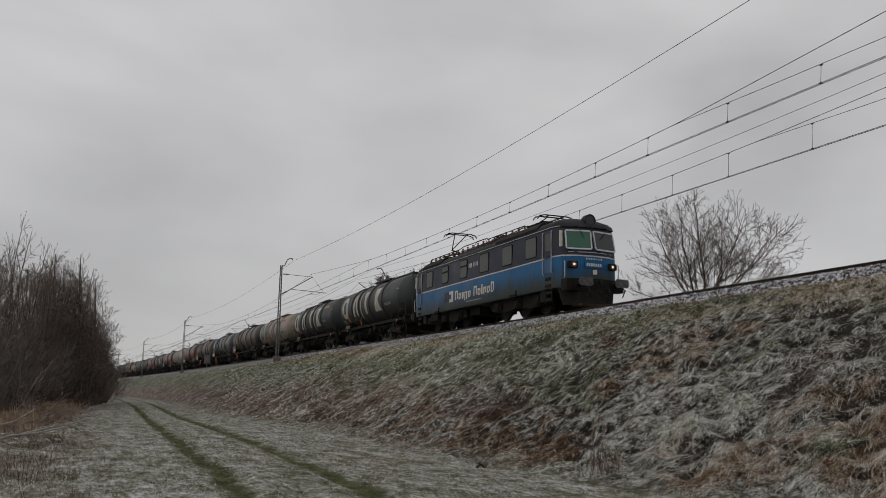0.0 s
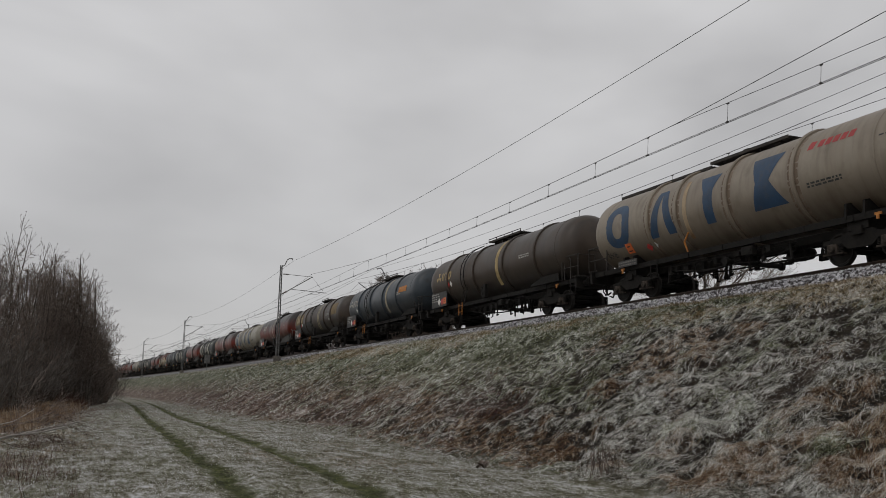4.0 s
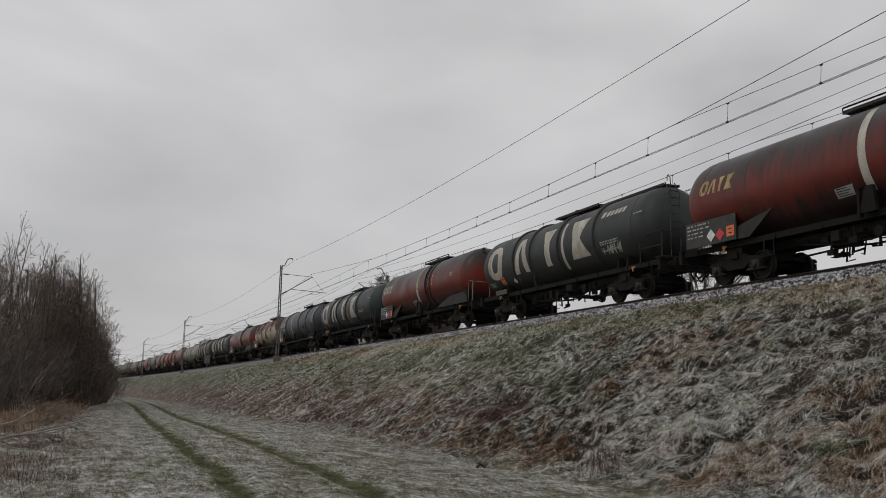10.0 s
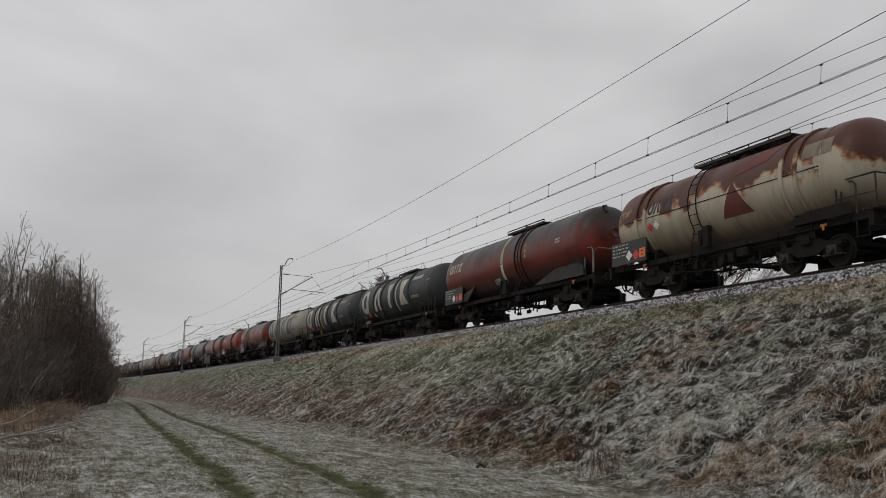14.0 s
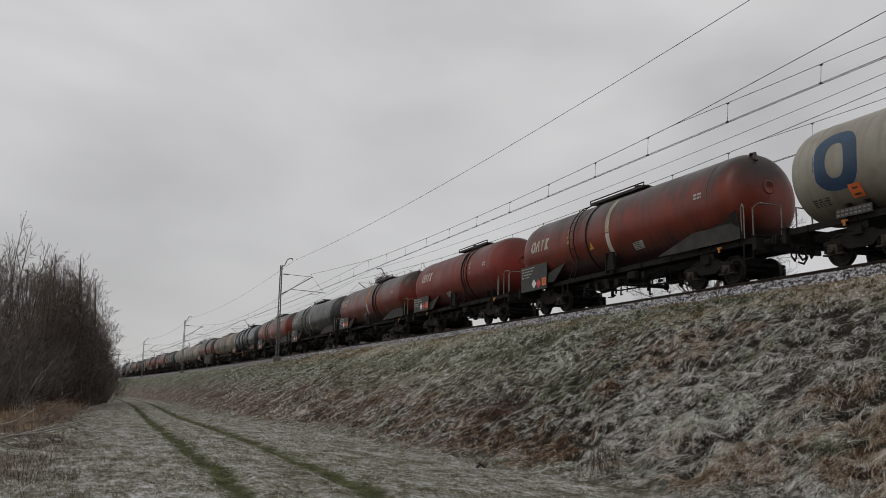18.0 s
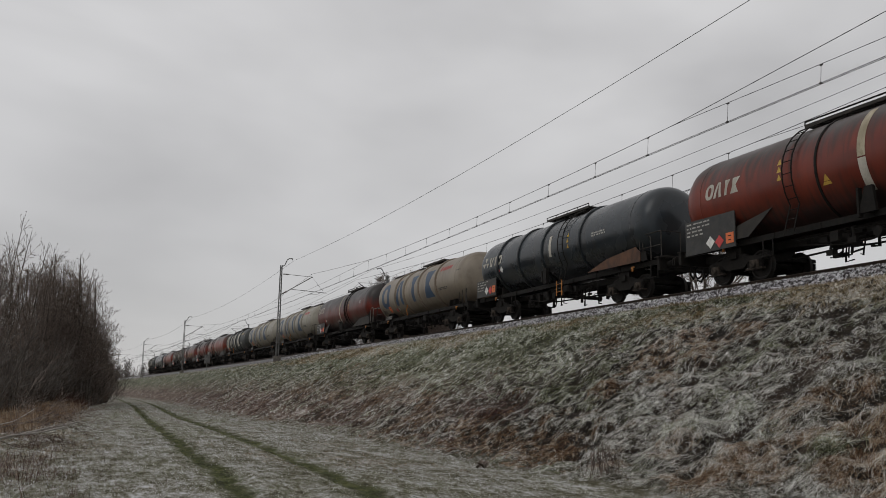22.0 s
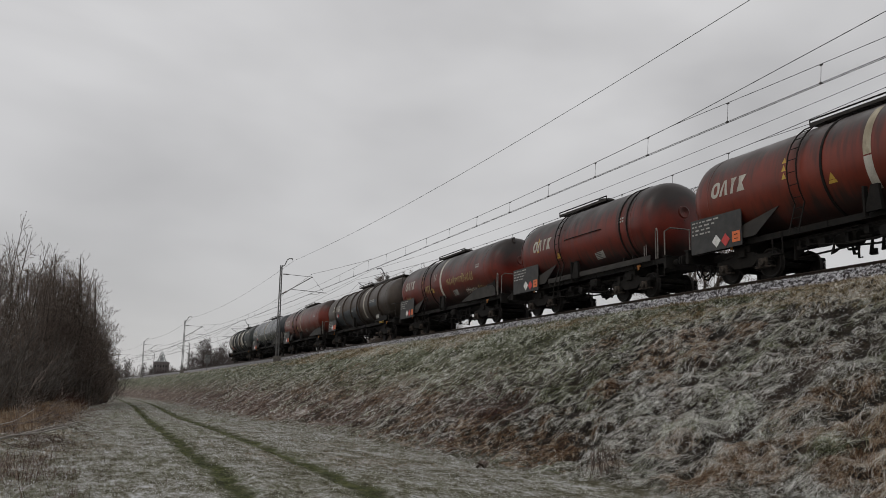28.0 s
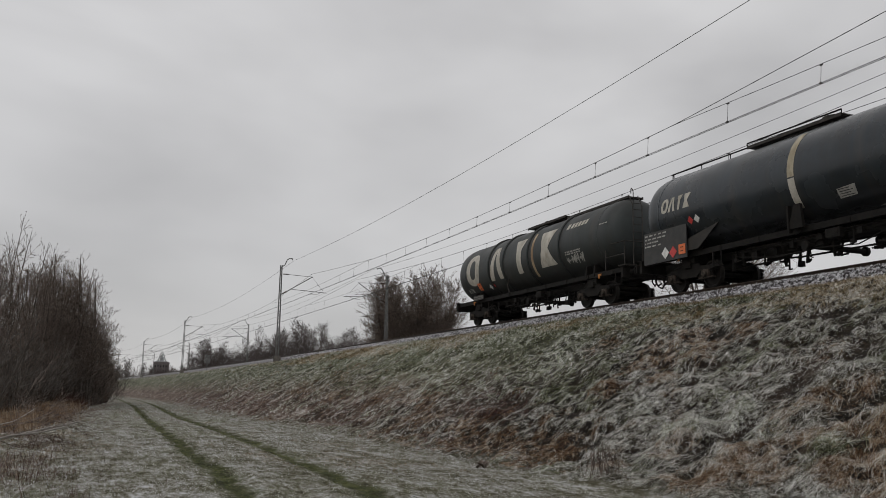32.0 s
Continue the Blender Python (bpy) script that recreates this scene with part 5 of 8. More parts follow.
smooth_wagon(*span_of(9), "red", LAB_R, 1, M_WHITE, M_YELLOWOLD, seed=9)
letter_wagon(*span_of(10), D_, M_WHITE, LAB_D, M_WHITE, True, True, 10, tag=True)
smooth_wagon(*span_of(11), "red", LAB_R, 1, seed=11)
letter_wagon(*span_of(12), T_, M_WHITE, "dark teal tank wagon with large cream block marks on bogies", None, False, True, 12)
w13 = ribbed_wagon(*span_of(13), "grey", "plain grey tank wagon with white band and end ladder", (-3.96, 1.33, 4.17), -1.8, None, M_WHITE, 13, True, plat=(-1.0, 2.4))
part("repaint_panel", decal([[(0, -0.15), (0.7, -0.35), (0.7, 1.75), (0.2, 1.75)]], 6.2, 0, 0.006, 10), PAINT["navy"], w13, "dark blue repainted panel")
part("dark_label", decal([rect(0, 0.45, 0, 0.22)], 2.9, -0.55, 0.008, 2), M_BLACK, w13)
ring_at(w13, (0.09,), "grey", 0.05, 0.015, "weld_seam")
part("dark_label", decal([rect(0, 0.4, 0, 0.24)], -4.1, -0.75, 0.008, 2), M_BLACK, w13)
w14 = ribbed_wagon(*span_of(14), "rusty", "short cream tank wagon eaten by brown rust", (-4.13, -3.58, 3.22, 3.78), 0, -0.75, M_NAVYMARK, 14, band=False, plat=(-2.0, 2.6), marks=True)
part("red_wedge", decal([[(-0.1, -0.75), (1.3, -0.75), (0.5, 0.35), (0.45, 0.35)], [(0.5, 0.55), (1.9, 0.75), (2.4, 1.4), (1.2, 1.4)]], 0.6, 0.0, 0.009, 6), M_MAROON, w14)
part("jacket_seam", decal([rect(0, 9.6, 0, 0.03)], -4.9, 0.0, 0.012, 1), M_BLACK, w14)
part("weathered_panel", decal([rect(0, 1.1, 0, 0.5)], 4.0, 0.35, 0.009, 3), M_STAIN, w14)
smooth_wagon(*span_of(15), "red", LAB_R, 1, seed=15)
letter_wagon(*span_of(16), D_, M_WHITE, LAB_D, M_WHITE, False, True, 16)
letter_wagon(*span_of(17), D_, M_WHITE, LAB_D, M_YELLOWOLD, True, True, 17)
letter_wagon(*span_of(18), B_, M_BLUEPAINT, LAB_B, M_REDTXT, True, False, 18)
smooth_wagon(*span_of(19), "rust_red", LAB_R, 2, seed=19, cut=0.35)
w20 = smooth_wagon(*span_of(20), "red_bright", "bright red ringed tank wagon with white mark and data board", 1, PAINT["red_bright"], seed=20, cut=0.6, skirts=False, logo_x=-4.6)
ring_at(w20, (-4.75, -1.9, 2.0, 4.2), "red_bright", 0.12, 0.05)
smooth_wagon(*span_of(21), "rust_red", "orange-red tank wagon with orange and white band and top walkway", 1, M_ORANGE_DIM, seed=21)
smooth_wagon(*span_of(22), "olive", "dark olive grey tank wagon with white band and data board", 2, seed=22)
smooth_wagon(*span_of(23), "rust_red", LAB_R, 2, text=M_WHITE, seed=23)
w24 = ribbed_wagon(*span_of(24), "navy", "glossy black blue tank wagon with white marks and side ladder", (-5.0, -2.8, -0.5, 2.75), 0, 1.35, M_WHITE, 24, band=False)
part("painted_band", decal([rect(0, 0.20, -0.40, 0.55)], 0.15, 0, 0.008, 6), M_WHITE, w24)
part("rusty_skirt", MB().prism([(3.2, 1.30), (4.6, 1.66), (6.6, 1.86), (6.9, 1.62), (6.9, 1.28)], "y", -1.39, -1.365), M_RUST, w24, "rust-brown skirt plate")
for i in range(3):
    part("warning_sticker", decal([[(-0.09, 0), (0.09, 0), (0.01, 0.18), (-0.01, 0.18)]], 1.8, 0.25 - i * 0.24, 0.012, n=1), M_YELLOW, w24)
letter_wagon(*span_of(25), "beige_brown", M_BLUEPAINT, LAB_B, M_REDTXT, False, False, 25)
smooth_wagon(*span_of(26), "red_dark", LAB_R, 1, seed=26)
letter_wagon(*span_of(27), B_, M_BLUEPAINT, LAB_B, M_REDTXT, True, False, 27)
letter_wagon(*span_of(28), B_, M_BLUEPAINT, LAB_B, None, False, False, 28)
letter_wagon(*span_of(29), D_, M_WHITE, LAB_D, M_YELLOWOLD, False, True, 29)
smooth_wagon(*span_of(30), "rust_red", LAB_R, 2, seed=30)
w31 = smooth_wagon(*span_of(31), "red", "short red tank wagon with walkway rail and white mark", 2, PAINT["red"], seed=31, cut=0.2, tail=-0.6, skirts=False, logo_x=-3.38, fit=((3.58, 4.08), -1.06))
part("side_handrail", MB().tube([(-0.55, -1.56, 2.85), (-0.45, -1.60, 2.87), (2.25, -1.60, 2.87), (2.35, -1.5, 2.87)], 0.018), M_BLACK, w31)
part("side_panel", MB().box((1.4, -1.32, 1.34), (7.6, 0.03, 0.2)), M_SNOWFREE, w31)
smooth_wagon(*span_of(32), "red", "red tank wagon with white band and yellow spray scribbles", 2, seed=32, scrawl=True)
w33 = ribbed_wagon(*span_of(33), "brown", "brown ringed tank wagon with white band and end ladder", (-5.46, -3.3, -1.07, 0.54, 1.12, 3.35, 5.52), 2.1, None, M_WHITE, 33, True, plat=(-2.4, 1.0))
for px, ps, pw, ph in ((-5.36, -1.3, 1.96, 1.1), (-3.2, -1.3, 2.03, 1.2), (-0.97, -1.3, 1.4, 1.25), (0.62, -1.3, 0.4, 1.3), (3.6, -0.35, 1.5, 0.45)):
    part("repaint_panel", decal([[(0, 0), (pw, 0), (pw, ph), (0, ph * 0.92)]], px, ps, 0.005, 8), PAINT["slate"], w33, "slate grey repainted panel")
part("white_label", decal([rect(0, 0.3, 0, 0.12)], -0.9, -0.35, 0.010, 2), M_GREYTXT, w33)
part("data_plate", MB().box((5.3, -1.36, 1.62), (0.5, 0.03, 0.26)), M_GREYTXT, w33)
smooth_wagon(*span_of(34), "rust_red", LAB_R, 2, seed=34)
w35 = smooth_wagon(*span_of(35), "navy", "dark blue grey tank wagon with white band and long top railing", 2, seed=35, straps=False)
letter_wagon(*span_of(36), D_, M_WHITE, "dark grey tank wagon with cream block marks and spray scribble", M_WHITE, True, True, 36, tag=True)
part("long_railing", MB().tube([(-7.0, -0.3, 4.2), (-7.0, -0.3, 4.52), (-0.8, -0.3, 4.52)], 0.02).tube([(-5.4, -0.3, 4.2), (-5.4, -0.3, 4.52)], 0.018).tube([(-3.9, -0.3, 4.2), (-3.9, -0.3, 4.52)], 0.018).tube([(-2.4, -0.3, 4.2), (-2.4, -0.3, 4.52)], 0.018), M_BLACK, w35)

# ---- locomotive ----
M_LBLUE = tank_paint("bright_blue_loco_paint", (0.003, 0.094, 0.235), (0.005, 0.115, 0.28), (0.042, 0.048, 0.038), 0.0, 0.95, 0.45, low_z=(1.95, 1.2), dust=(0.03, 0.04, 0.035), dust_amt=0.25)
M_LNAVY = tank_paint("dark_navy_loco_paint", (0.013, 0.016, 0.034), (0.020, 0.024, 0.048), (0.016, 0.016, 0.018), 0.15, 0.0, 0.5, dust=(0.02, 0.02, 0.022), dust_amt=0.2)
M_LROOF = surface("sooty_grey_roof_paint", (0.014, 0.014, 0.016), (0.03, 0.03, 0.032), 1.5, 0.7, spec=0.25, dirt=(0.02, 0.015, 0.012))
M_LWHITE = surface("grey_white_stripe", (0.42, 0.42, 0.42), (0.55, 0.55, 0.55), 4, 0.5, dirt=(0.15, 0.14, 0.12))
M_CREAM = surface("cream_loco_lettering_paint", (0.50, 0.47, 0.38), (0.62, 0.58, 0.48), 3, 0.5, dirt=(0.3, 0.27, 0.2))
M_RUSTLIP = surface("rusty_plough_edge", (0.05, 0.024, 0.012), (0.10, 0.048, 0.022), 5, 0.8)
M_ALU = surface("brushed_window_frame", (0.36, 0.37, 0.38), (0.5, 0.5, 0.5), 10, 0.4, 0.6)
M_BUFFER = surface("greasy_grey_buffer_steel", (0.045, 0.045, 0.046), (0.10, 0.10, 0.10), 6, 0.5, 0.3, dirt=(0.02, 0.018, 0.015))
M_REDBAR = surface("red_brown_busbar", (0.09, 0.03, 0.025), (0.15, 0.055, 0.045), 6, 0.6)


def glass(name, tint, rough=0.08):
    m, n, l, b = mat_new(name)
    b.inputs["Base Color"].default_value = (*tint, 1)
    b.inputs["Roughness"].default_value = rough
    b.inputs["IOR"].default_value = 1.5
    nz = n.new("ShaderNodeTexNoise")
    nz.inputs["Scale"].default_value = 3.0
    mr = n.new("ShaderNodeMapRange")
    mr.inputs["To Min"].default_value, mr.inputs["To Max"].default_value = rough, rough + 0.2
    l.new(nz.outputs["Fac"], mr.inputs["Value"])
    l.new(mr.outputs["Result"], b.inputs["Roughness"])
    return m


M_GLASS_GREEN = glass("green_tinted_windscreen", (0.02, 0.09, 0.055))
M_GLASS_DARK = glass("dark_windscreen", (0.02, 0.022, 0.022))
M_GLASS_DUSTY = glass("dusty_grey_window", (0.07, 0.07, 0.065), 0.4)
M_AMBER = surface("amber_reflector", (0.10, 0.05, 0.03), (0.20, 0.10, 0.05), 10, 0.3, 0.4)
M_LAMP, _n, _l, _b = mat_new("warm_headlight")
_b.inputs["Base Color"].default_value = (0.8, 0.7, 0.5, 1)
_b.inputs["Emission Color"].default_value = (1.0, 0.76, 0.55, 1)
_b.inputs["Emission Strength"].default_value = 0.8

loco = tagged(new("electric_locomotive"), "grimy two-tone blue electric locomotive with one raised pantograph", "locomotive")


def loop_at(z, b, i, hw=1.47):
    """Plan outline of the body at one height: b sets the noses back, i draws the sides in."""
    w = hw - i
    half = [(8.45 - b * 0.3, -w), (8.98 - b * 0.8, -w + 0.13), (9.30 - b, -w * 0.55), (9.40 - b, 0.0), (9.30 - b, w * 0.55), (8.98 - b * 0.8, w - 0.13), (8.45 - b * 0.3, w)]
    return [(x, y, z) for x, y in half] + [(-x, -y, z) for x, y in half]


def loft(levels, cap_top=False, cap_low=False):
    g = MB()
    loops = [loop_at(*q) for q in levels]
    n = len(loops[0])
    vs = [q for lp in loops for q in lp]
    fs = [(i * n + k, i * n + (k + 1) % n, (i + 1) * n + (k + 1) % n, (i + 1) * n + k) for i in range(len(loops) - 1) for k in range(n)]
    if cap_top:
        fs.append(tuple(range((len(loops) - 1) * n, len(loops) * n)))
    if cap_low:
        fs.append(tuple(range(n - 1, -1, -1)))
    return g.add(vs, fs)


def rrect(cx, cz, w, h, r=0.09):
    """Outline of a window with round corners."""
    pts = []
    for k, (sx, sz) in enumerate(((1, 1), (-1, 1), (-1, -1), (1, -1))):
        for i in range(4):
            a = radians(90 * k + 30 * i)
            pts.append((cx + sx * (w / 2 - r) + r * math.cos(a), cz + sz * (h / 2 - r) + r * math.sin(a)))
    return pts


part("lower_body", loft([(0.98, 0.04, 0.03), (1.06, 0.0, 0.0), (2.33, 0.0, 0.0)], cap_low=True), M_LBLUE, loco, "blue lower body faded to brown-green grime")
part("waist_stripe", loft([(2.325, -0.012, -0.012), (2.385, -0.012, -0.012)]), M_LWHITE, loco)
part("upper_body", loft([(2.34, 0.01, 0.0), (2.6, 0.02, 0.0), (3.5, 0.22, 0.02), (3.66, 0.26, 0.02)]), M_LNAVY, loco)
part("roof_gutter", loft([(3.655, 0.18, -0.025), (3.68, 0.18, -0.025), (3.685, 0.2, -0.01)]), M_ALU, loco)
part("roof", loft([(3.66, 0.16, -0.012), (3.80, 0.2, 0.02), (3.95, 0.36, 0.16), (4.08, 0.62, 0.45), (4.16, 1.0, 0.85)], cap_top=True), M_LROOF, loco)
for s in (-1, 1):
    # noses: windscreens, lamps, buffer beam, plough
    for q in (-1, 1):
        fm = Matrix.Translation((s * 9.215, q * 0.64, 3.06)) @ Matrix.Rotation(s * q * radians(12), 4, "Z") @ Matrix.Rotation(-s * radians(12), 4, "Y")
        w, h = 1.14, 0.84
        fr = MB()
        for t in (-1, 1):
            fr.box((0.0, t * w / 2, 0), (0.06, 0.065, h - 0.08)).box((0.0, 0, t * h / 2), (0.06, w - 0.08, 0.065))
            fr.tube([(0.0, t * (w / 2 - 0.05), h / 2), (0.0, t * (w / 2 - 0.012), h / 2 - 0.012), (0.0, t * w / 2, h / 2 - 0.05)], 0.033, 6)
            fr.tube([(0.0, t * (w / 2 - 0.05), -h / 2), (0.0, t * (w / 2 - 0.012), -h / 2 + 0.012), (0.0, t * w / 2, -h / 2 + 0.05)], 0.033, 6)
        ws = part("windscreen_frame", fr, M_ALU, loco, "bright metal window frame", at=fm)
        part("windscreen", MB().box((0, 0, 0), (0.05, w, h)), M_GLASS_GREEN if q < 0 else M_GLASS_DARK, ws, "green-tinted glass" if q < 0 else "dark glass")
        part("wiper", MB().tube([(s * 0.07, 0.1, 0.42), (s * 0.08, -0.25 * q, 0.05)], 0.012), M_BLACK, ws)
        if q < 0:
            part("sun_mirror", MB().box((s * 8.95, -1.36, 3.1), (0.08, 0.12, 0.7)), M_CREAM, loco)
        hl = part("headlight", MB().prism([(-0.20, -0.14), (0.20, -0.14), (0.22, 0.0), (0.20, 0.14), (-0.20, 0.14), (-0.22, 0)], "x", -0.10, 0.10), M_BLACK, loco, at=pose(s * 9.28, q * 0.98, 1.95, 0, 0, s * q * 14))
        part("headlight_lens", MB().cyl((s * 0.10, -q * 0.05, 0), (s * 0.125, -q * 0.05, 0), 0.052, n=18), M_LAMP if s > 0 else M_GLASS_DARK, hl, "glowing warm lens" if s > 0 else "")
        part("reflector", MB().cyl((s * 0.10, -q * 0.05, 0), (s * 0.113, -q * 0.05, 0), 0.115, n=18), M_AMBER, hl, "dim amber reflector")
        part("grab_rail", MB().tube([(s * 9.15, q * 1.32, 1.35), (s * 9.25, q * 1.34, 1.4), (s * 9.25, q * 1.34, 2.05), (s * 9.15, q * 1.32, 2.1)], 0.02), M_ALU, loco)
    part("eyebrow_rail", MB().tube([(s * 9.14, -1.1, 2.52), (s * 9.44, -0.3, 2.5), (s * 9.44, 0.3, 2.5), (s * 9.14, 1.1, 2.52)], 0.018), M_ALU, loco)
    part("number_panel", MB().box((s * 9.40, 0, 1.97), (0.05, 0.9, 0.26)), M_LBLUE, loco)
    g = MB()
    for i in range(7):
        g.box((s * 9.43, -0.33 + i * 0.11, 1.97), (0.012, 0.075, 0.13))
        g.box((s * 9.43, -0.36 + i * 0.12, 2.22), (0.012, 0.06, 0.07))
    part("number_bars", g, M_LWHITE, loco)
    part("emblem", MB().box((s * 9.42, 0.05, 1.66), (0.02, 0.2, 0.2)), M_CREAM, loco)
    part("buffer_beam", MB().prism([(-1.42, 0.82), (1.42, 0.82), (1.42, 1.3), (0.5, 1.36), (-0.5, 1.36), (-1.42, 1.3)], "x", s * 9.30 - 0.22, s * 9.30 + 0.22), M_BLACK, loco)
    part("plough", MB().add([(s * 8.7, -1.4, 0.98), (s * 9.45, -0.9, 0.95), (s * 9.55, 0.9, 0.95), (s * 8.7, 1.4, 0.98), (s * 8.9, -1.25, 0.22), (s * 9.62, -0.75, 0.2), (s * 9.68, 0.75, 0.2), (s * 8.9, 1.25, 0.22)], [(0, 1, 5, 4), (1, 2, 6, 5), (2, 3, 7, 6), (4, 5, 6, 7), (0, 3, 2, 1), (0, 4, 7, 3)]), M_BLACK, loco, "rust-edged black plough")
    part("hose_bundle", MB().tube([(s * 9.5, 0.5, 1.0), (s * 9.8, 0.6, 0.8), (s * 9.8, 0.55, 0.5), (s * 9.6, 0.5, 0.4)], 0.03).tube([(s * 9.5, -0.35, 1.0), (s * 9.75, -0.4, 0.7), (s * 9.7, -0.4, 0.5)], 0.03).tube([(s * 9.5, 1.25, 1.1), (s * 9.75, 1.35, 0.9), (s * 9.6, 1.3, 0.6)], 0.025), M_BLACK, loco)
    tl = part("top_headlight", MB().lathe([(-0.35, 0.02), (-0.33, 0.2), (-0.1, 0.27), (0.22, 0.27), (0.22, 0.23), (0.18, 0.22)], 22, 3.99), M_LROOF, loco, at=pose(s * 8.95, 0, 0, 0, 0, 0 if s > 0 else 180))
    part("top_lens", MB().cyl((0.17, 0, 3.99), (0.19, 0, 3.99), 0.22, n=22), M_GLASS_DARK, tl)
    # doors, steps
    for q in (-1, 1):
        xd = s * 8.02
        part("door", MB().box((xd, q * 1.472, 2.62), (0.62, 0.03, 1.86)), M_LNAVY, loco)
        part("door_lower", MB().box((xd, q * 1.478, 2.0), (0.58, 0.03, 0.62)), M_LBLUE, loco)
        part("door_window", MB().box((xd, q * 1.486, 3.05), (0.40, 0.03, 0.74)), M_GLASS_DUSTY, loco)
        for t in (-0.40, 0.40):
            part("door_handrail", MB().tube([(xd + t, q * 1.47, 1.62), (xd + t, q * 1.54, 1.66), (xd + t, q * 1.54, 3.5), (xd + t, q * 1.47, 3.54)], 0.02), M_ALU, loco)
        part("door_handle", MB().tube([(xd + 0.2, q * 1.5, 2.42), (xd + 0.2, q * 1.54, 2.42), (xd + 0.05, q * 1.54, 2.42)], 0.018), M_BLACK, loco)
        for k in range(4):
            part("step", MB().box((xd, q * (1.475 if k < 2 else 1.42), 1.42 - k * 0.3), (0.44, 0.05, 0.13)), M_BLACK, loco)
        part("step_hanger", MB().box((xd - 0.24, q * 1.42, 0.7), (0.04, 0.05, 0.6)).box((xd + 0.24, q * 1.42, 0.7), (0.04, 0.05, 0.6)), M_BLACK, loco)
for q in (-1, 1):
    for i, (x, w) in enumerate(((-6.4, 0.9), (-4.0, 0.85), (-1.35, 0.85), (1.3, 1.0), (3.95, 1.0), (6.4, 1.0))):
        yo, yi, yp = q * 1.486, q * 1.455, q * 1.492
        if i in (1, 2):
            fr = part("side_window", MB().prism(rrect(x, 2.86, w + 0.09, 0.64), "y", *sorted((yi, yo))).prism(rrect(x, 3.36, w + 0.09, 0.36), "y", *sorted((yi, yo))), M_BLACK, loco)
            part("pane", MB().prism(rrect(x, 2.86, w, 0.55, 0.07), "y", *sorted((yi, yp))), M_GLASS_DUSTY, fr)
            part("pane", MB().prism(rrect(x, 3.36, w, 0.27, 0.07), "y", *sorted((yi, yp))), M_GLASS_DUSTY, fr)
        else:
            fr = part("side_window", MB().prism(rrect(x, 3.03, w + 0.09, 0.98), "y", *sorted((yi, yo))), M_BLACK, loco)
            part("pane", MB().prism(rrect(x, 3.03, w, 0.89, 0.08), "y", *sorted((yi, yp))), M_GLASS_DUSTY, fr)
    # side markings
    em = part("emblem", MB().box((-3.05, q * 1.474, 1.70), (0.55, 0.012, 0.60)), M_CREAM, loco, "cream block emblem")
    part("emblem_notch", MB().box((-3.17, q * 1.482, 1.70), (0.30, 0.012, 0.26)), M_LBLUE, em)
    part("emblem_shadow", MB().box((-3.72, q * 1.474, 1.72), (0.6, 0.012, 0.55)), M_LNAVY, loco)
    g = MB()
    x = -2.5
    for i, (w, h, dz) in enumerate(((0.40, 0.5, 0), (0.32, 0.34, -0.08), (0.22, 0.34, -0.08), (0.34, 0.46, -0.14), (0.34, 0.34, -0.08), (0, 0, 0), (0.4, 0.52, 0), (0.34, 0.34, -0.08), (0.13, 0.52, 0), (0.32, 0.34, -0.08), (0.33, 0.34, -0.08), (0.35, 0.52, 0))):
        if w > 0.2:
            for bx, bz, bw, bh in ((x + 0.05, 0, 0.10, h), (x + w - 0.05, 0.03, 0.10, h - 0.06), (x + w / 2, h / 2 - 0.045, w - 0.2, 0.09), (x + w / 2, -h / 2 + 0.045, w - 0.2, 0.09))[:4 if i % 3 else 3]:
                g.box((bx, q * 1.474, 1.70 + dz + bz), (bw, 0.012, bh))
        elif w:
            g.box((x + w / 2, q * 1.474, 1.70 + dz), (w, 0.012, h))
        x += w + 0.12 if w else 0.28
    part("lettering_blocks", g, M_CREAM, loco)
    g = MB()
    for i in range(8):
        if i not in (3,):
            g.box((-0.62 + i * 0.15, q * 1.474, 3.12), (0.075, 0.012, 0.22))
    part("number_bars", g, M_LWHITE, loco)
    g = MB()
    for i in range(14):
        g.box((-0.9 + i * 0.14, q * 1.472, 1.24), (0.08, 0.012, 0.05))
    part("small_print", g, M_GREYTXT, loco)
    for x in (-5.2, 4.6):
        part("side_bracket", MB().box((x, q * 1.45, 1.0), (0.7, 0.1, 0.12)).box((x + 0.3, q * 1.46, 1.1), (0.1, 0.08, 0.3)), M_BLACK, loco)
    # roof-edge grilles
    for x0, x1 in ((-7.6, -4.6), (2.6, 7.0)):
        g = MB().prism([(q * 1.46, 3.70), (q * 1.05, 4.0), (q * 1.0, 4.22), (q * 1.3, 4.06), (q * 1.47, 3.86)], "x", x0, x1)
        part("roof_grille", g, M_BLACK, loco)
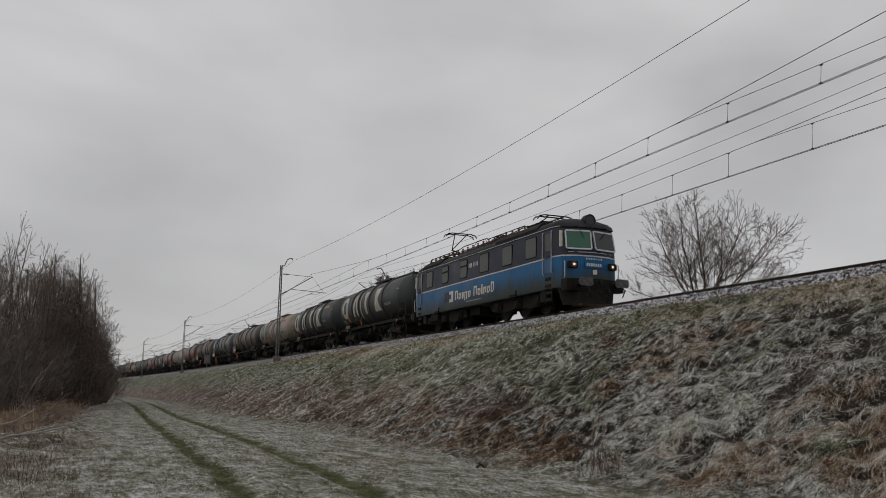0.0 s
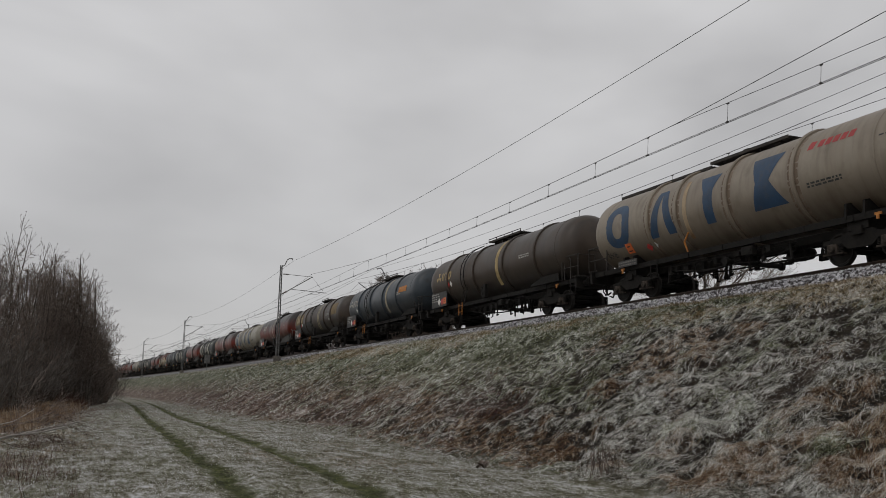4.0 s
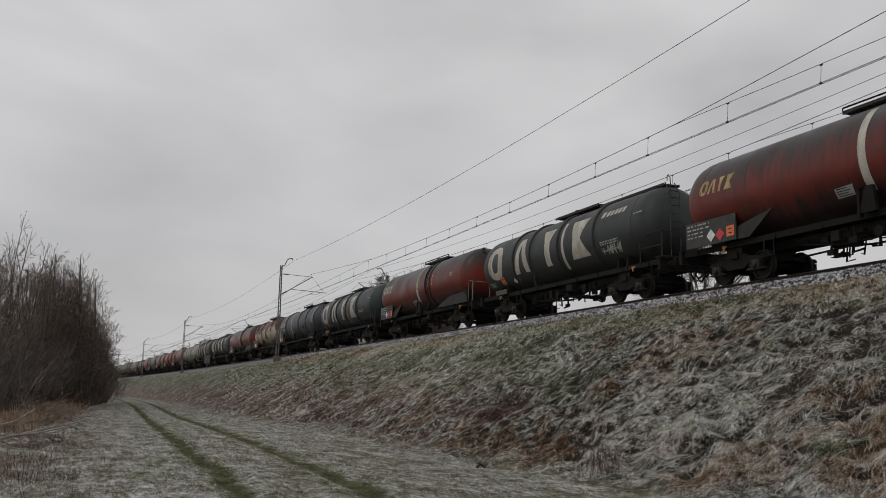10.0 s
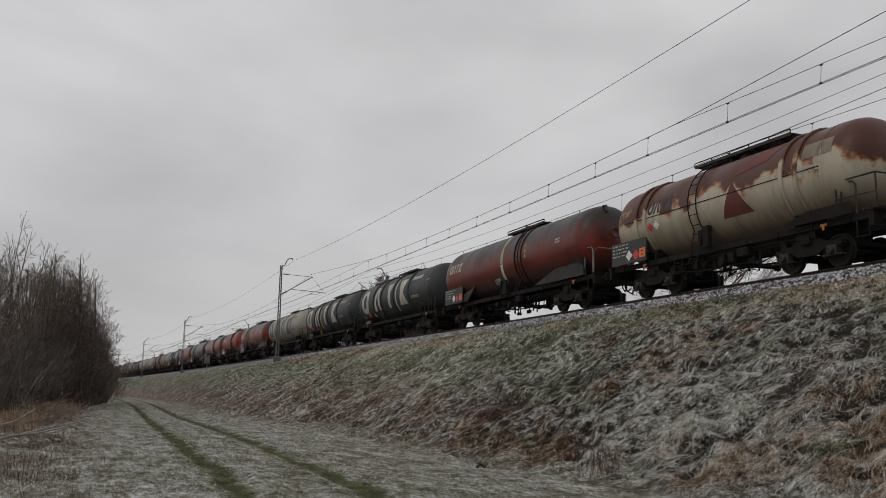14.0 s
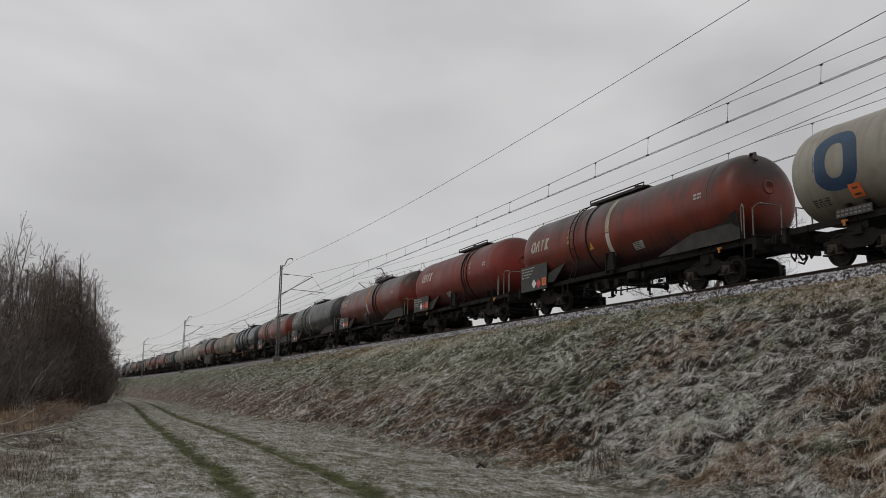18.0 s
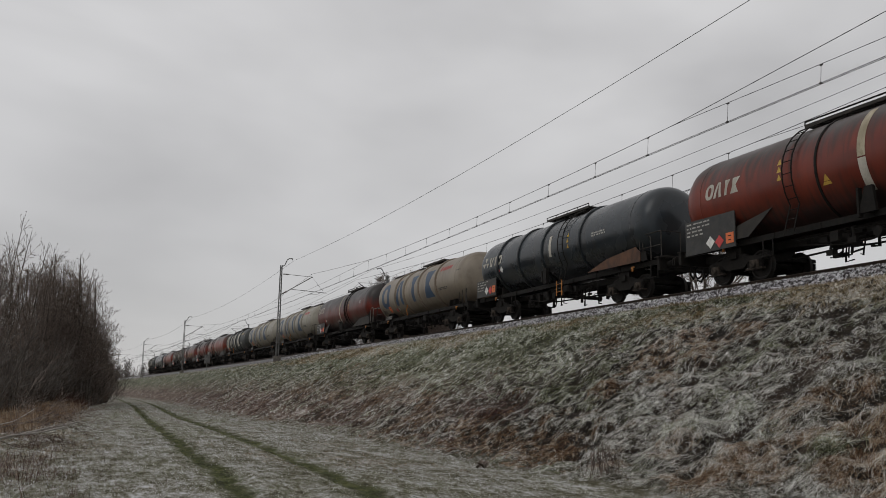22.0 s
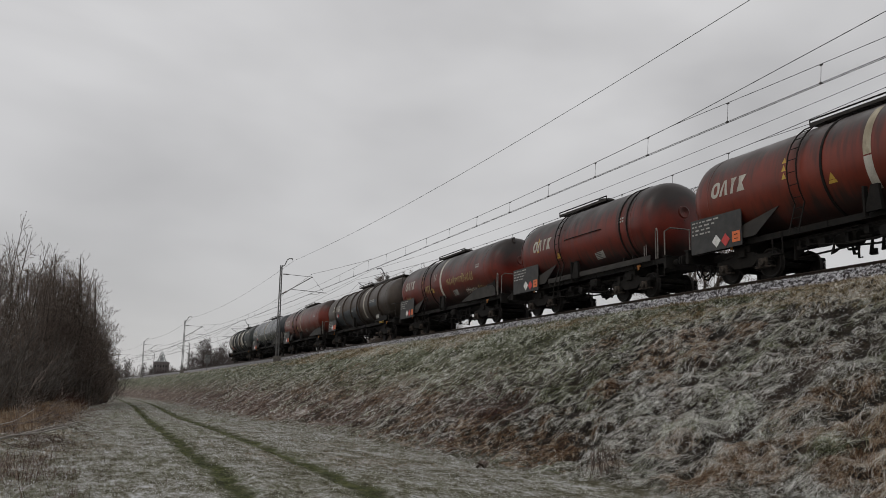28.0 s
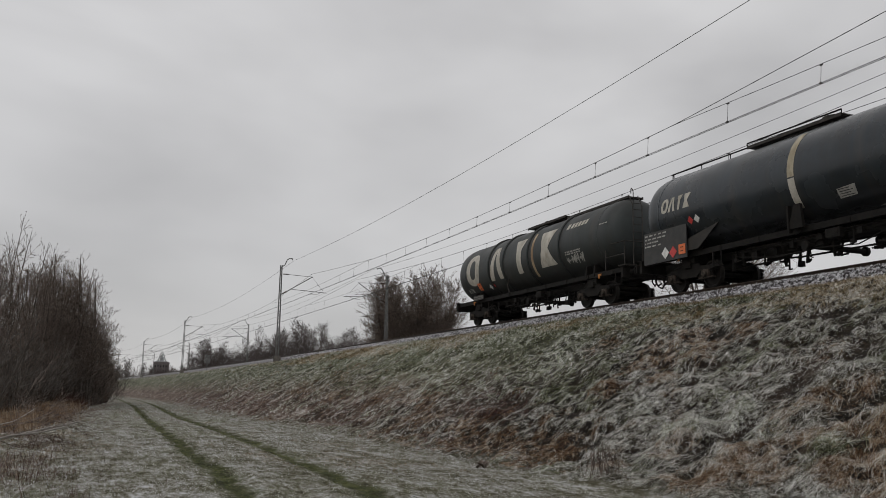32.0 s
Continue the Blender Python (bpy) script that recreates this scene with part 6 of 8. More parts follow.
# running gear: two three-axle bogies
for s in (-1, 1):
    fr = MB()
    for q in (-1, 1):
        fr.prism([(-2.95, 0.52), (-2.85, 0.96), (2.85, 0.96), (2.95, 0.52), (2.4, 0.40), (1.5, 0.34), (0.6, 0.42), (-0.6, 0.42), (-1.5, 0.34), (-2.4, 0.40)], "y", q * 1.08 - 0.08, q * 1.08 + 0.08)
        fr.box((0, q * 1.12, 0.95), (0.9, 0.2, 0.2))
    fr.box((0, 0, 0.75), (5.2, 1.9, 0.16))
    bg = part("bogie", fr, M_BOGIE, loco, at=pose(s * 4.55, 0, 0))
    for ax in (-2.1, 0.0, 2.1):
        part("axle", cached("loco_axle", lambda: MB().cyl((0, -1.0, 0), (0, 1.0, 0), 0.1).mesh("axle", M_BLACK)), None, bg, at=pose(ax, 0, 0.61))
        for q in (-1, 1):
            part("wheel", cached("loco_wheel", lambda: wheel_mesh(0.61)), None, bg, at=pose(ax, q * 0.75, 0.61, 0, 0, 0 if q < 0 else 180))
            part("axle_box", cached("loco_axle_box", lambda: MB().box((0, 0, 0), (0.42, 0.26, 0.36)).cyl((0, -0.16, 0), (0, -0.12, 0), 0.16, n=14).mesh("axle_box", M_BOGIE)), None, bg, at=pose(ax, q * 1.18, 0.61, 0, 0, 0 if q < 0 else 180))
            for d in (-0.34, 0.34):
                part("coil_spring", cached("loco_spring", lambda: MB().cyl((0, 0, 0), (0, 0, 0.05), 0.1).cyl((0, 0, 0.08), (0, 0, 0.13), 0.1).cyl((0, 0, 0.16), (0, 0, 0.21), 0.1).cyl((0, 0, 0.24), (0, 0, 0.29), 0.1).cyl((0, 0, 0), (0, 0, 0.3), 0.06).mesh("coil_spring", M_BOGIE)), None, bg, at=pose(ax + d, q * 1.2, 0.5))
    for q in (-1, 1):
        for ax in (-1.05, 1.05):
            part("brake_rigging", MB().box((ax, q * 0.9, 0.5), (0.2, 0.3, 0.5)).tube([(ax - 0.5, q * 1.1, 0.35), (ax + 0.5, q * 1.1, 0.35)], 0.03), M_BLACK, bg)
        part("sand_box", MB().box((s * 7.35, q * 1.2, 0.75), (0.5, 0.35, 0.55)), M_BLACK, loco)
part("underfloor_tank", MB().box((-0.9, 0, 0.8), (1.3, 2.0, 0.5)).cyl((0.9, -0.9, 0.85), (0.9, 0.9, 0.85), 0.16), M_BLACK, loco)
for q in (-1, 1):
    part("battery_box", MB().box((-5.6, q * 1.3, 0.72), (1.0, 0.3, 0.36)).box((-5.6, q * 1.46, 0.74), (0.9, 0.02, 0.04)).box((-5.6, q * 1.46, 0.66), (0.9, 0.02, 0.04)), M_BOGIE, loco)
buffer_set(loco, 10.25, 1.12, (0.64, 0.36), plate_mat=M_BUFFER)
for s in (-1, 1):
    part("plough_lip", MB().prism([(s * 8.92, 0.16), (s * 9.64, 0.16), (s * 9.70, 0.26), (s * 8.90, 0.26)], "y", -0.8, 0.8), M_RUSTLIP, loco, "rusty lower lip of the plough")
# roof gear
g = MB()
for x in np.arange(-3.6, 2.6, 0.8):
    g.tube([(x, -0.55, 4.2), (x, -0.55, 4.42)], 0.05, 8)
g.tube([(-5.2, -0.55, 4.45), (-3.6, -0.55, 4.42), (2.4, -0.55, 4.42), (4.0, -0.55, 4.5)], 0.022)
part("busbar", g, M_REDBAR, loco, "red-brown roof busbar on insulators")
for y in (-1.02, 1.02):
    for k in range(19):
        x = -7.3 + k * 0.68
        part("insulator", cached("roof_insulator", lambda: MB().cyl((0, 0, 0), (0, 0, 0.30), 0.030, n=6).cyl((0, 0, 0.05), (0, 0, 0.09), 0.065, n=8).cyl((0, 0, 0.14), (0, 0, 0.18), 0.065, n=8).cyl((0, 0, 0.23), (0, 0, 0.27), 0.06, n=8).mesh("insulator", M_REDBAR)), None, loco, at=pose(x, y, 4.08))
    part("roof_line", MB().tube([(-7.6, y, 4.20), (-7.3, y, 4.38), (-3.0, y, 4.38), (-2.8, y * 0.9, 4.50), (0.4, y * 0.9, 4.50), (0.7, y, 4.38), (4.9, y, 4.38), (5.2, y, 4.22)], 0.022), M_BLACK, loco)
    part("roof_line", MB().tube([(-6.2, y * 0.8, 4.16), (-5.0, y * 0.8, 4.34), (-1.6, y * 0.8, 4.30), (-1.2, y * 0.75, 4.58), (-0.2, y * 0.75, 4.58), (0.2, y * 0.8, 4.30), (3.6, y * 0.8, 4.32), (4.3, y * 0.7, 4.50)], 0.018), M_REDBAR, loco)
part("breaker", MB().box((0.6, -0.2, 4.38), (1.3, 0.5, 0.3)).cyl((0.2, -0.2, 4.5), (0.2, -0.2, 4.72), 0.09).cyl((0.9, -0.2, 4.5), (0.9, -0.2, 4.66), 0.09).tube([(0.2, -0.2, 4.72), (0.9, -0.2, 4.66), (1.6, -0.3, 4.5)], 0.025), M_BLACK, loco)
part("roof_duct", MB().prism([(-0.95, 4.05), (0.95, 4.05), (0.8, 4.28), (-0.8, 4.28)], "x", -3.4, 3.2), M_LROOF, loco)
for word, x0, up in (("raised", -5.5, True), ("folded", 5.3, False)):
    b = part("pantograph_base", MB().box((x0 - 0.7, 0, 4.42), (0.08, 1.5, 0.08)).box((x0 + 0.7, 0, 4.42), (0.08, 1.5, 0.08)).box((x0, 0.6, 4.42), (1.4, 0.08, 0.08)).box((x0, -0.6, 4.42), (1.4, 0.08, 0.08)).cyl((x0 - 0.7, -0.6, 4.1), (x0 - 0.7, -0.6, 4.42), 0.09).cyl((x0 + 0.7, -0.6, 4.1), (x0 + 0.7, -0.6, 4.42), 0.09).cyl((x0 - 0.7, 0.6, 4.1), (x0 - 0.7, 0.6, 4.42), 0.09).cyl((x0 + 0.7, 0.6, 4.1), (x0 + 0.7, 0.6, 4.42), 0.09), M_BLACK, loco)
    knee = (x0 - 1.1, 0, 4.95) if up else (x0 - 1.4, 0, 4.56)
    head = (x0 + 0.15, 0, 5.72) if up else (x0 + 0.6, 0, 4.74)
    part("lower_arm", MB().tube([(x0 + 0.5, 0, 4.48), knee], 0.05).tube([(x0 + 0.2, 0.15, 4.45), (knee[0] + 0.1, 0.1, knee[2] - 0.08)], 0.02), M_BLACK, b)
    part("upper_arm", MB().tube([knee, (head[0], -0.35, head[2] - 0.06)], 0.028).tube([knee, (head[0], 0.35, head[2] - 0.06)], 0.028), M_BLACK, b)
    for d in (-0.22, 0.22):
        part("collector_strip", MB().tube([(head[0] + d, -0.98, head[2] - 0.22), (head[0] + d, -0.86, head[2] - 0.06), (head[0] + d, -0.6, head[2]), (head[0] + d, 0.6, head[2]), (head[0] + d, 0.86, head[2] - 0.06), (head[0] + d, 0.98, head[2] - 0.22)], 0.03), M_BLACK, b)
    part("head_frame", MB().tube([(head[0] - 0.22, -0.4, head[2] - 0.03), (head[0] + 0.22, -0.4, head[2] - 0.03)], 0.025).tube([(head[0] - 0.22, 0.4, head[2] - 0.03), (head[0] + 0.22, 0.4, head[2] - 0.03)], 0.025), M_BLACK, b)
TRAIN.append((loco, 41.25, 18.8))

# ---- trees and shrubs ----
M_BARK = surface("grey_brown_bark", (0.045, 0.037, 0.031), (0.10, 0.084, 0.070), 4, 0.9, bump=0.5)
M_TWIG = surface("dark_bare_twigs", (0.052, 0.036, 0.028), (0.225, 0.178, 0.150), 5, 0.9)
M_TWIG_FROST = surface("frosted_grey_twigs", (0.045, 0.035, 0.028), (0.16, 0.143, 0.130), 1.6, 0.9)


def grow(rng, height, stems=1, spread=0.35, levels=3, limb_from=0.2, limb_angle=45.0, density=1.0, lean=0.0, r0=0.12, twig=0.008, limb_len=0.42, up=0.03, reach=(0.34, 0.62), wander=0.035, dome=False):
    """Segments of a bare tree: (p, q, r_p, r_q, level)."""
    segs = []

    def shoot(p, d, length, r, level):
        n = max(3, int(length / (0.55 if level == 0 else 0.36)))
        n = min(n, 12 if level < 2 else 4 if level < 3 else 2)
        step = length / n
        pts = [(p, r)]
        for i in range(n):
            wob = wander if level == 0 else 0.085 if level == 1 else 0.13
            d = (d + Vector((rng.gauss(0, wob), rng.gauss(0, wob), rng.gauss(0, wob) + (0.05 if level == 0 else up)))).normalized()
            q = p + d * step
            rq = max(twig, r * (1 - (i + 1) / n * 0.85))
            segs.append((p, q, pts[-1][1], rq, level))
            pts.append((q, rq))
            p = q
        if level >= levels:
            return
        if level == 0:
            k = int(height * 3.4 * density)
        else:
            k = int((2.0 + length * 2.8) * density)
        for j in range(k):
            t = rng.uniform(limb_from if level == 0 else 0.15, 0.98)
            i = min(n - 1, int(t * n))
            a, ra = pts[i]
            b, rb = pts[i + 1]
            base = a.lerp(b, t * n - i if t * n - i <= 1 else 0.5)
            axis = (b - a).normalized()
            side = axis.orthogonal().normalized()
            side.rotate(Matrix.Rotation(rng.uniform(0, 2 * math.pi), 3, axis))
            ang = radians(rng.gauss(limb_angle, 10))
            dd = axis * math.cos(ang) + side * math.sin(ang)
            if level == 0:
                ln = height * limb_len * (1.05 - t * 0.75) * rng.uniform(0.6, 1.15)
            else:
                ln = length * rng.uniform(*reach) * (1.15 - t * 0.55)
            shoot(base, dd, ln, max(twig, min(ra, rb) * rng.uniform(0.42, 0.62)), level + 1)

    for s in range(stems):
        a = 2 * math.pi * (s * 0.382 + rng.uniform(-0.08, 0.08))
        tilt = math.sqrt((s + rng.uniform(0.2, 0.8)) / stems) * spread if stems > 1 else lean
        d = Vector((math.cos(a) * tilt, math.sin(a) * tilt, 1)).normalized()
        o = Vector((math.cos(a), math.sin(a), 0)) * (0.05 * stems if stems > 1 else 0)
        shoot(o + Vector((0, 0, -0.3)), d, height * rng.uniform(0.78, 1.0) / (1.0 if dome else max(0.7, d.z)), r0 * rng.uniform(0.7, 1.0), 0)
    return segs


def grow_open(rng, across, limbs, trunk=3.0, r0=0.16, twig=0.008):
    """Segments of an open-grown tree. limbs: lean at the root and at the tip in degrees along across, lean out of that plane, length, radius."""
    segs = []
    right = Vector(across).normalized()
    deep = Vector((-right.y, right.x, 0))

    def shoot(p, d, length, r, level, bend_to=None):
        n = max(2, int(length / (0.42 if level == 1 else 0.26 if level == 2 else 0.2)))
        pts = [(p, r, d)]
        for i in range(n):
            wob = 0.07 if level == 1 else 0.11
            if bend_to is not None:
                d = d.lerp(bend_to, 1.6 / n)
            d = (d + Vector((rng.gauss(0, wob), rng.gauss(0, wob), rng.gauss(0.02 if level < 3 else 0.04, wob)))).normalized()
            q = p + d * (length / n)
            rq = max(twig, r * (1 - 0.88 * (i + 1) / n))
            segs.append((p, q, pts[-1][1], rq, level))
            pts.append((q, rq, d))
            p = q
        if level >= 4:
            return
        k = int(length * (2.5 if level == 1 else 3.6 if level == 2 else 3.4)) + (1 if level == 1 else 0)
        for j in range(k):
            t = (0.16 if level == 1 else 0.2) + 0.8 * (j + rng.uniform(0, 0.9)) / max(1, k)
            i = min(n - 1, int(t * n))
            a, ra, da = pts[i]
            side = da.orthogonal().normalized()
            side.rotate(Matrix.Rotation(rng.uniform(0, 2 * math.pi), 3, da))
            g = radians(rng.gauss(44, 9))
            dd = (da * math.cos(g) + side * math.sin(g) + Vector((0, 0, 0.10))).normalized()
            ln = length * (0.50 if level == 1 else 0.58) * (1.12 - 0.66 * t) * rng.uniform(0.65, 1.2)
            shoot(a.lerp(pts[i + 1][0], rng.random()), dd, max(0.16, ln), max(twig, ra * rng.uniform(0.4, 0.58)), level + 1)

    def heading(lean, out):
        v = right * math.sin(radians(lean)) + Vector((0, 0, math.cos(radians(lean))))
        return (v + deep * math.tan(radians(out))).normalized()

    p = Vector((0, 0, -0.3))
    for i in range(4):
        q = p + Vector((rng.gauss(0, 0.04), rng.gauss(0, 0.04), trunk / 4))
        segs.append((p, q, r0 * (1 - 0.06 * i), r0 * (0.94 - 0.06 * i), 0))
        p = q
    for lean0, lean1, out, length, r in limbs:
        shoot(p - Vector((0, 0, rng.uniform(0, 0.3))), heading(lean0, out), length, r, 1, heading(lean1, out * 0.6))
    return segs


def tube_mesh(segs, name, mat, sides=3):
    p = np.array([s[0] for s in segs])
    q = np.array([s[1] for s in segs])
    rp, rq = np.array([s[2] for s in segs]), np.array([s[3] for s in segs])
    d = q - p
    d /= np.linalg.norm(d, axis=1, keepdims=True) + 1e-9
    ref = np.where(np.abs(d[:, 2:3]) > 0.9, np.array([[1.0, 0, 0]]), np.array([[0, 0, 1.0]]))
    u = np.cross(d, ref)
    u /= np.linalg.norm(u, axis=1, keepdims=True) + 1e-9
    w = np.cross(d, u)
    n = len(segs)
    vs = np.zeros((n, 2 * sides, 3))
    for k in range(sides):
        a = 2 * math.pi * k / sides
        o = u * math.cos(a) + w * math.sin(a)
        vs[:, k] = p + o * rp[:, None]
        vs[:, sides + k] = q + o * rq[:, None]
    base = (np.arange(n) * 2 * sides)[:, None, None]
    quads = np.array([[k, (k + 1) % sides, sides + (k + 1) % sides, sides + k] for k in range(sides)])[None]
    return raw_mesh(name, vs.reshape(-1, 3), (base + quads).reshape(-1, 4), mat, True)


def make_tree(name, label, category, group, seed, at, mat_tw=None, **kw):
    rng = random.Random(seed)
    segs = grow_open(rng, **kw) if "limbs" in kw else grow(rng, **kw)
    ob = tagged(new(name), label, category, group)
    trunk = [q for q in segs if q[4] == 0]
    per = []
    for q in trunk:
        if per and (per[-1][-1][1] - q[0]).length < 1e-6:
            per[-1].append(q)
        else:
            per.append([q])
    for run in per:
        part("trunk" if len(per) == 1 else "stem", tube_mesh(run, "trunk", M_BARK, 6), None, ob)
    crown = part("crown", tube_mesh([q for q in segs if q[4] > 0], "crown", mat_tw or M_TWIG, 3), None, ob)
    tagged(crown, kind="stuff")
    ob.matrix_basis = at
    return ob


def zg(x, y):
    return float(ground_z(x, y))


# right-hand tree and the tall shrub beyond the line
make_tree("bare_tree", "wide open-grown bare tree on the far side of the embankment", "tree", "", 11, pose(-38.4, 30.7, zg(-38.4, 30.7)), across=(0.62, 0.78, 0), trunk=3.4,
          limbs=((-30, -6, 4, 6.2, 0.095), (-56, -36, -8, 5.9, 0.08), (4, -1, -4, 6.4, 0.10), (38, 44, 8, 5.8, 0.075), (28, 10, -6, 6.0, 0.075), (60, 48, 4, 6.6, 0.065), (-64, -56, 10, 5.2, 0.05), (-10, -12, 24, 5.2, 0.06), (24, 28, -24, 5.8, 0.06), (-40, -22, -22, 5.2, 0.055), (64, 62, -10, 5.0, 0.05)))
make_tree("bare_tree", "tall many-stemmed bare shrub tree beside the far track", "tree", "", 12, pose(-91.0, 33.3, zg(-91.0, 33.3)), height=14.2, stems=34, spread=0.47, levels=3, limb_from=0.2, limb_angle=32, density=0.85, r0=0.085, twig=0.013, limb_len=0.30, up=0.04, dome=True)

# alder belt beside the meadow
LAB_AL = "slender bare alder tree in a dense roadside thicket"
ALDERS = {
    "tall": (dict(height=13.6, stems=6, spread=0.20, levels=3, limb_from=0.16, limb_angle=46, density=0.66, r0=0.17, twig=0.011, limb_len=0.30, up=0.05, reach=(0.36, 0.62)), "tall many-stemmed bare alder with spreading limbs at the thicket's edge"),
    "plain": (dict(height=13.8, levels=3, limb_from=0.05, limb_angle=46, density=0.85, r0=0.13, twig=0.011, limb_len=0.30, up=0.05, reach=(0.38, 0.66)), LAB_AL),
    "clump": (dict(height=12.8, stems=4, spread=0.24, levels=3, limb_from=0.05, limb_angle=42, density=0.60, r0=0.09, twig=0.011, limb_len=0.30, up=0.05, reach=(0.38, 0.66)), LAB_AL),
    "leader": (dict(height=15.6, stems=2, spread=0.14, levels=3, limb_from=0.25, limb_angle=36, density=0.42, r0=0.085, twig=0.010, limb_len=0.20, up=0.06, reach=(0.34, 0.6)), "tall slender bare alder with few twigs rising over the thicket"),
}
ALDER_SPOTS = (("tall", (-80.0, -1.3, 1.0), (-84.5, 0.2, 0.88), (-86.0, -2.6, 0.94), (-77.0, -3.2, 0.86)),
               ("leader", (-66.0, -5.3, 1.0), (-69.5, -4.2, 0.94), (-73.5, -3.7, 0.93), (-71.0, -5.8, 1.02)),
               ("plain", (-58, -6.4, 0.80), (-61, -5.0, 0.78), (-64, -6.2, 0.84), (-68, -4.4, 0.84), (-72, -5.6, 0.9), (-75, -4.4, 0.92), (-79, -3.0, 0.98), (-82, -1.9, 1.0), (-88, -1.0, 0.96), (-92, 0.2, 0.82), (-95, 1.2, 0.70), (-99, 1.7, 0.62), (-104, 2.0, 0.62), (-110, 2.2, 0.62), (-118, 2.2, 0.6), (-128, 2.4, 0.6), (-140, 2.7, 0.6), (-156, 3.0, 0.6), (-55, -7.2, 0.8), (-90, -4.0, 1.05), (-98, -2.0, 0.9)),
               ("clump", (-60, -6.0, 0.82), (-65, -5.0, 0.80), (-70, -4.9, 0.86), (-73, -3.4, 0.84), (-76, -2.8, 0.92), (-81, -0.4, 0.90), (-86, 0.7, 0.80), (-89.5, 1.3, 0.66), (-93, 1.7, 0.60), (-83, -3.4, 1.05), (-87, -2.0, 1.05), (-66, -7.0, 0.95), (-78, -1.4, 0.86), (-101, 0.6, 0.75)))
rng_a = random.Random(4)
for k, (kind, *spots) in enumerate(ALDER_SPOTS):
    kw, lab = ALDERS[kind]
    src = make_tree("alder_tree", lab, "tree", "alders beside the meadow", 30 + k, pose(0, 0, 0), **kw)
    for i, (x, y, size) in enumerate(spots):
        m = pose(x, y, zg(x, y), rng_a.uniform(-3, 3), rng_a.uniform(-3, 3), rng_a.uniform(0, 360))
        c = copy_thing(src, m) if i else src
        c.matrix_basis = m
        c.scale = (size, size, size)
# young frosted scrub in front of the alders
scrub = [make_tree("scrub_bush", "thin frosted scrub with arching grey twigs under the alders", "bush", "scrub under the alders", 50 + i, pose(0, 0, 0), M_TWIG_FROST, height=4.6, stems=7, spread=0.95, levels=2, limb_from=0.15, limb_angle=36, density=0.62, r0=0.045, twig=0.015, limb_len=0.45) for i in range(3)]
sspots = [(-47, -5.6), (-53, -5.0), (-59, -4.0), (-65, -3.1), (-72, -2.2), (-44, -6.4), (-79, -0.9), (-88, 0.6), (-98, 1.8), (-41, -5.8), (-112, 2.6), (-50, -4.6), (-56, -3.9), (-62, -3.4), (-68, -2.6), (-75, -1.6)]
for i, (x, y) in enumerate(sspots):
    m = pose(x, y, zg(x, y), 0, 0, rng_a.uniform(0, 360))
    if i < 3:
        scrub[i].matrix_basis = m
    else:
        c = copy_thing(scrub[i % 3], m)
        k = rng_a.uniform(0.6, 1.15)
        c.scale = (k, k, k)
# woods beyond the line
# Greyer twig tone puts distance haze into the colour of the far rows.
M_TWIG_FAR = surface("hazed_far_twigs", (0.060, 0.048, 0.046), (0.115, 0.095, 0.090), 1.0, 0.9)
far_src = [make_tree("far_tree", "bare brown tree in the row beyond the railway", "tree", "trees beyond the railway", 70 + i, pose(0, 0, 0), M_TWIG_FAR, height=13.0, stems=2 + i, spread=0.42, levels=2, limb_angle=48, density=1.2, r0=0.14, twig=0.016, limb_len=0.34, up=0.02, limb_from=0.15) for i in range(3)]
frng = random.Random(8)
fspots = [(-112, 39, 0.80), (-118, 43, 0.74), (-123, 38, 0.86), (-129, 40, 0.80), (-134, 37, 0.92), (-139, 41, 0.86), (-143, 38, 0.9), (-148, 42, 0.92), (-153, 39, 0.95), (-157, 43, 0.9)]
x = -162.0
while x > -320:
    fspots.append((x, 38 + frng.uniform(0, 9) + bend(x) * 0.6, 0.85 + frng.uniform(0, 0.35) + (-160 - x) * 0.0012))
    if frng.random() < 0.75:
        fspots.append((x - 2, 50 + frng.uniform(0, 14) + bend(x) * 0.6, 0.8 + frng.uniform(0, 0.25) + (-160 - x) * 0.0012))
    x -= frng.uniform(3.4, 5.6)
fspots += [(-395 - (i % 3) * 14, 27.5 + i * 1.7, 0.86 + 0.2 * frng.random()) for i in range(15)]
fspots += [(-480 - (i % 4) * 12, 17 + i * 3.3, 1.02 + 0.25 * frng.random()) for i in range(17)]
for i, (x, y, k) in enumerate(fspots):
    m = pose(x, y, 0, 0, 0, frng.uniform(0, 360))
    if i < 3:
        far_src[i].matrix_basis = m
        far_src[i].scale = (k, k, k)
    else:
        c = copy_thing(far_src[i % 3], m)
        c.scale = (k, k, k)

# fallen branch on the meadow's edge
M_DEADWOOD = surface("bleached_dead_wood", (0.22, 0.20, 0.18), (0.38, 0.35, 0.32), 6, 0.85)
rng_b = random.Random(21)
fb = tagged(new("fallen_branch"), "bleached fallen branch with bare twigs lying in the grass", "branch")
main = []


def creep(p, d, length, r, level):
    n = 7
    for i in range(n):
        d2 = (d + Vector((rng_b.gauss(0, 0.08), rng_b.gauss(0, 0.08), rng_b.gauss(0, 0.04)))).normalized()
        q = p + d2 * (length / n)
        rq = max(0.006, r * (1 - (i + 1) / n * 0.8))
        main.append((p, q, r * (1 - i / n * 0.8), rq, level))
        if level < 2 and i > 0:
            for _ in range(2):
                s = Vector((rng_b.gauss(0, 0.7), rng_b.gauss(0, 0.7), rng_b.gauss(0.05, 0.3)))
                creep(q, (d2 + s).normalized(), length * rng_b.uniform(0.2, 0.4), max(0.006, rq * 0.5), level + 1)
        p = q


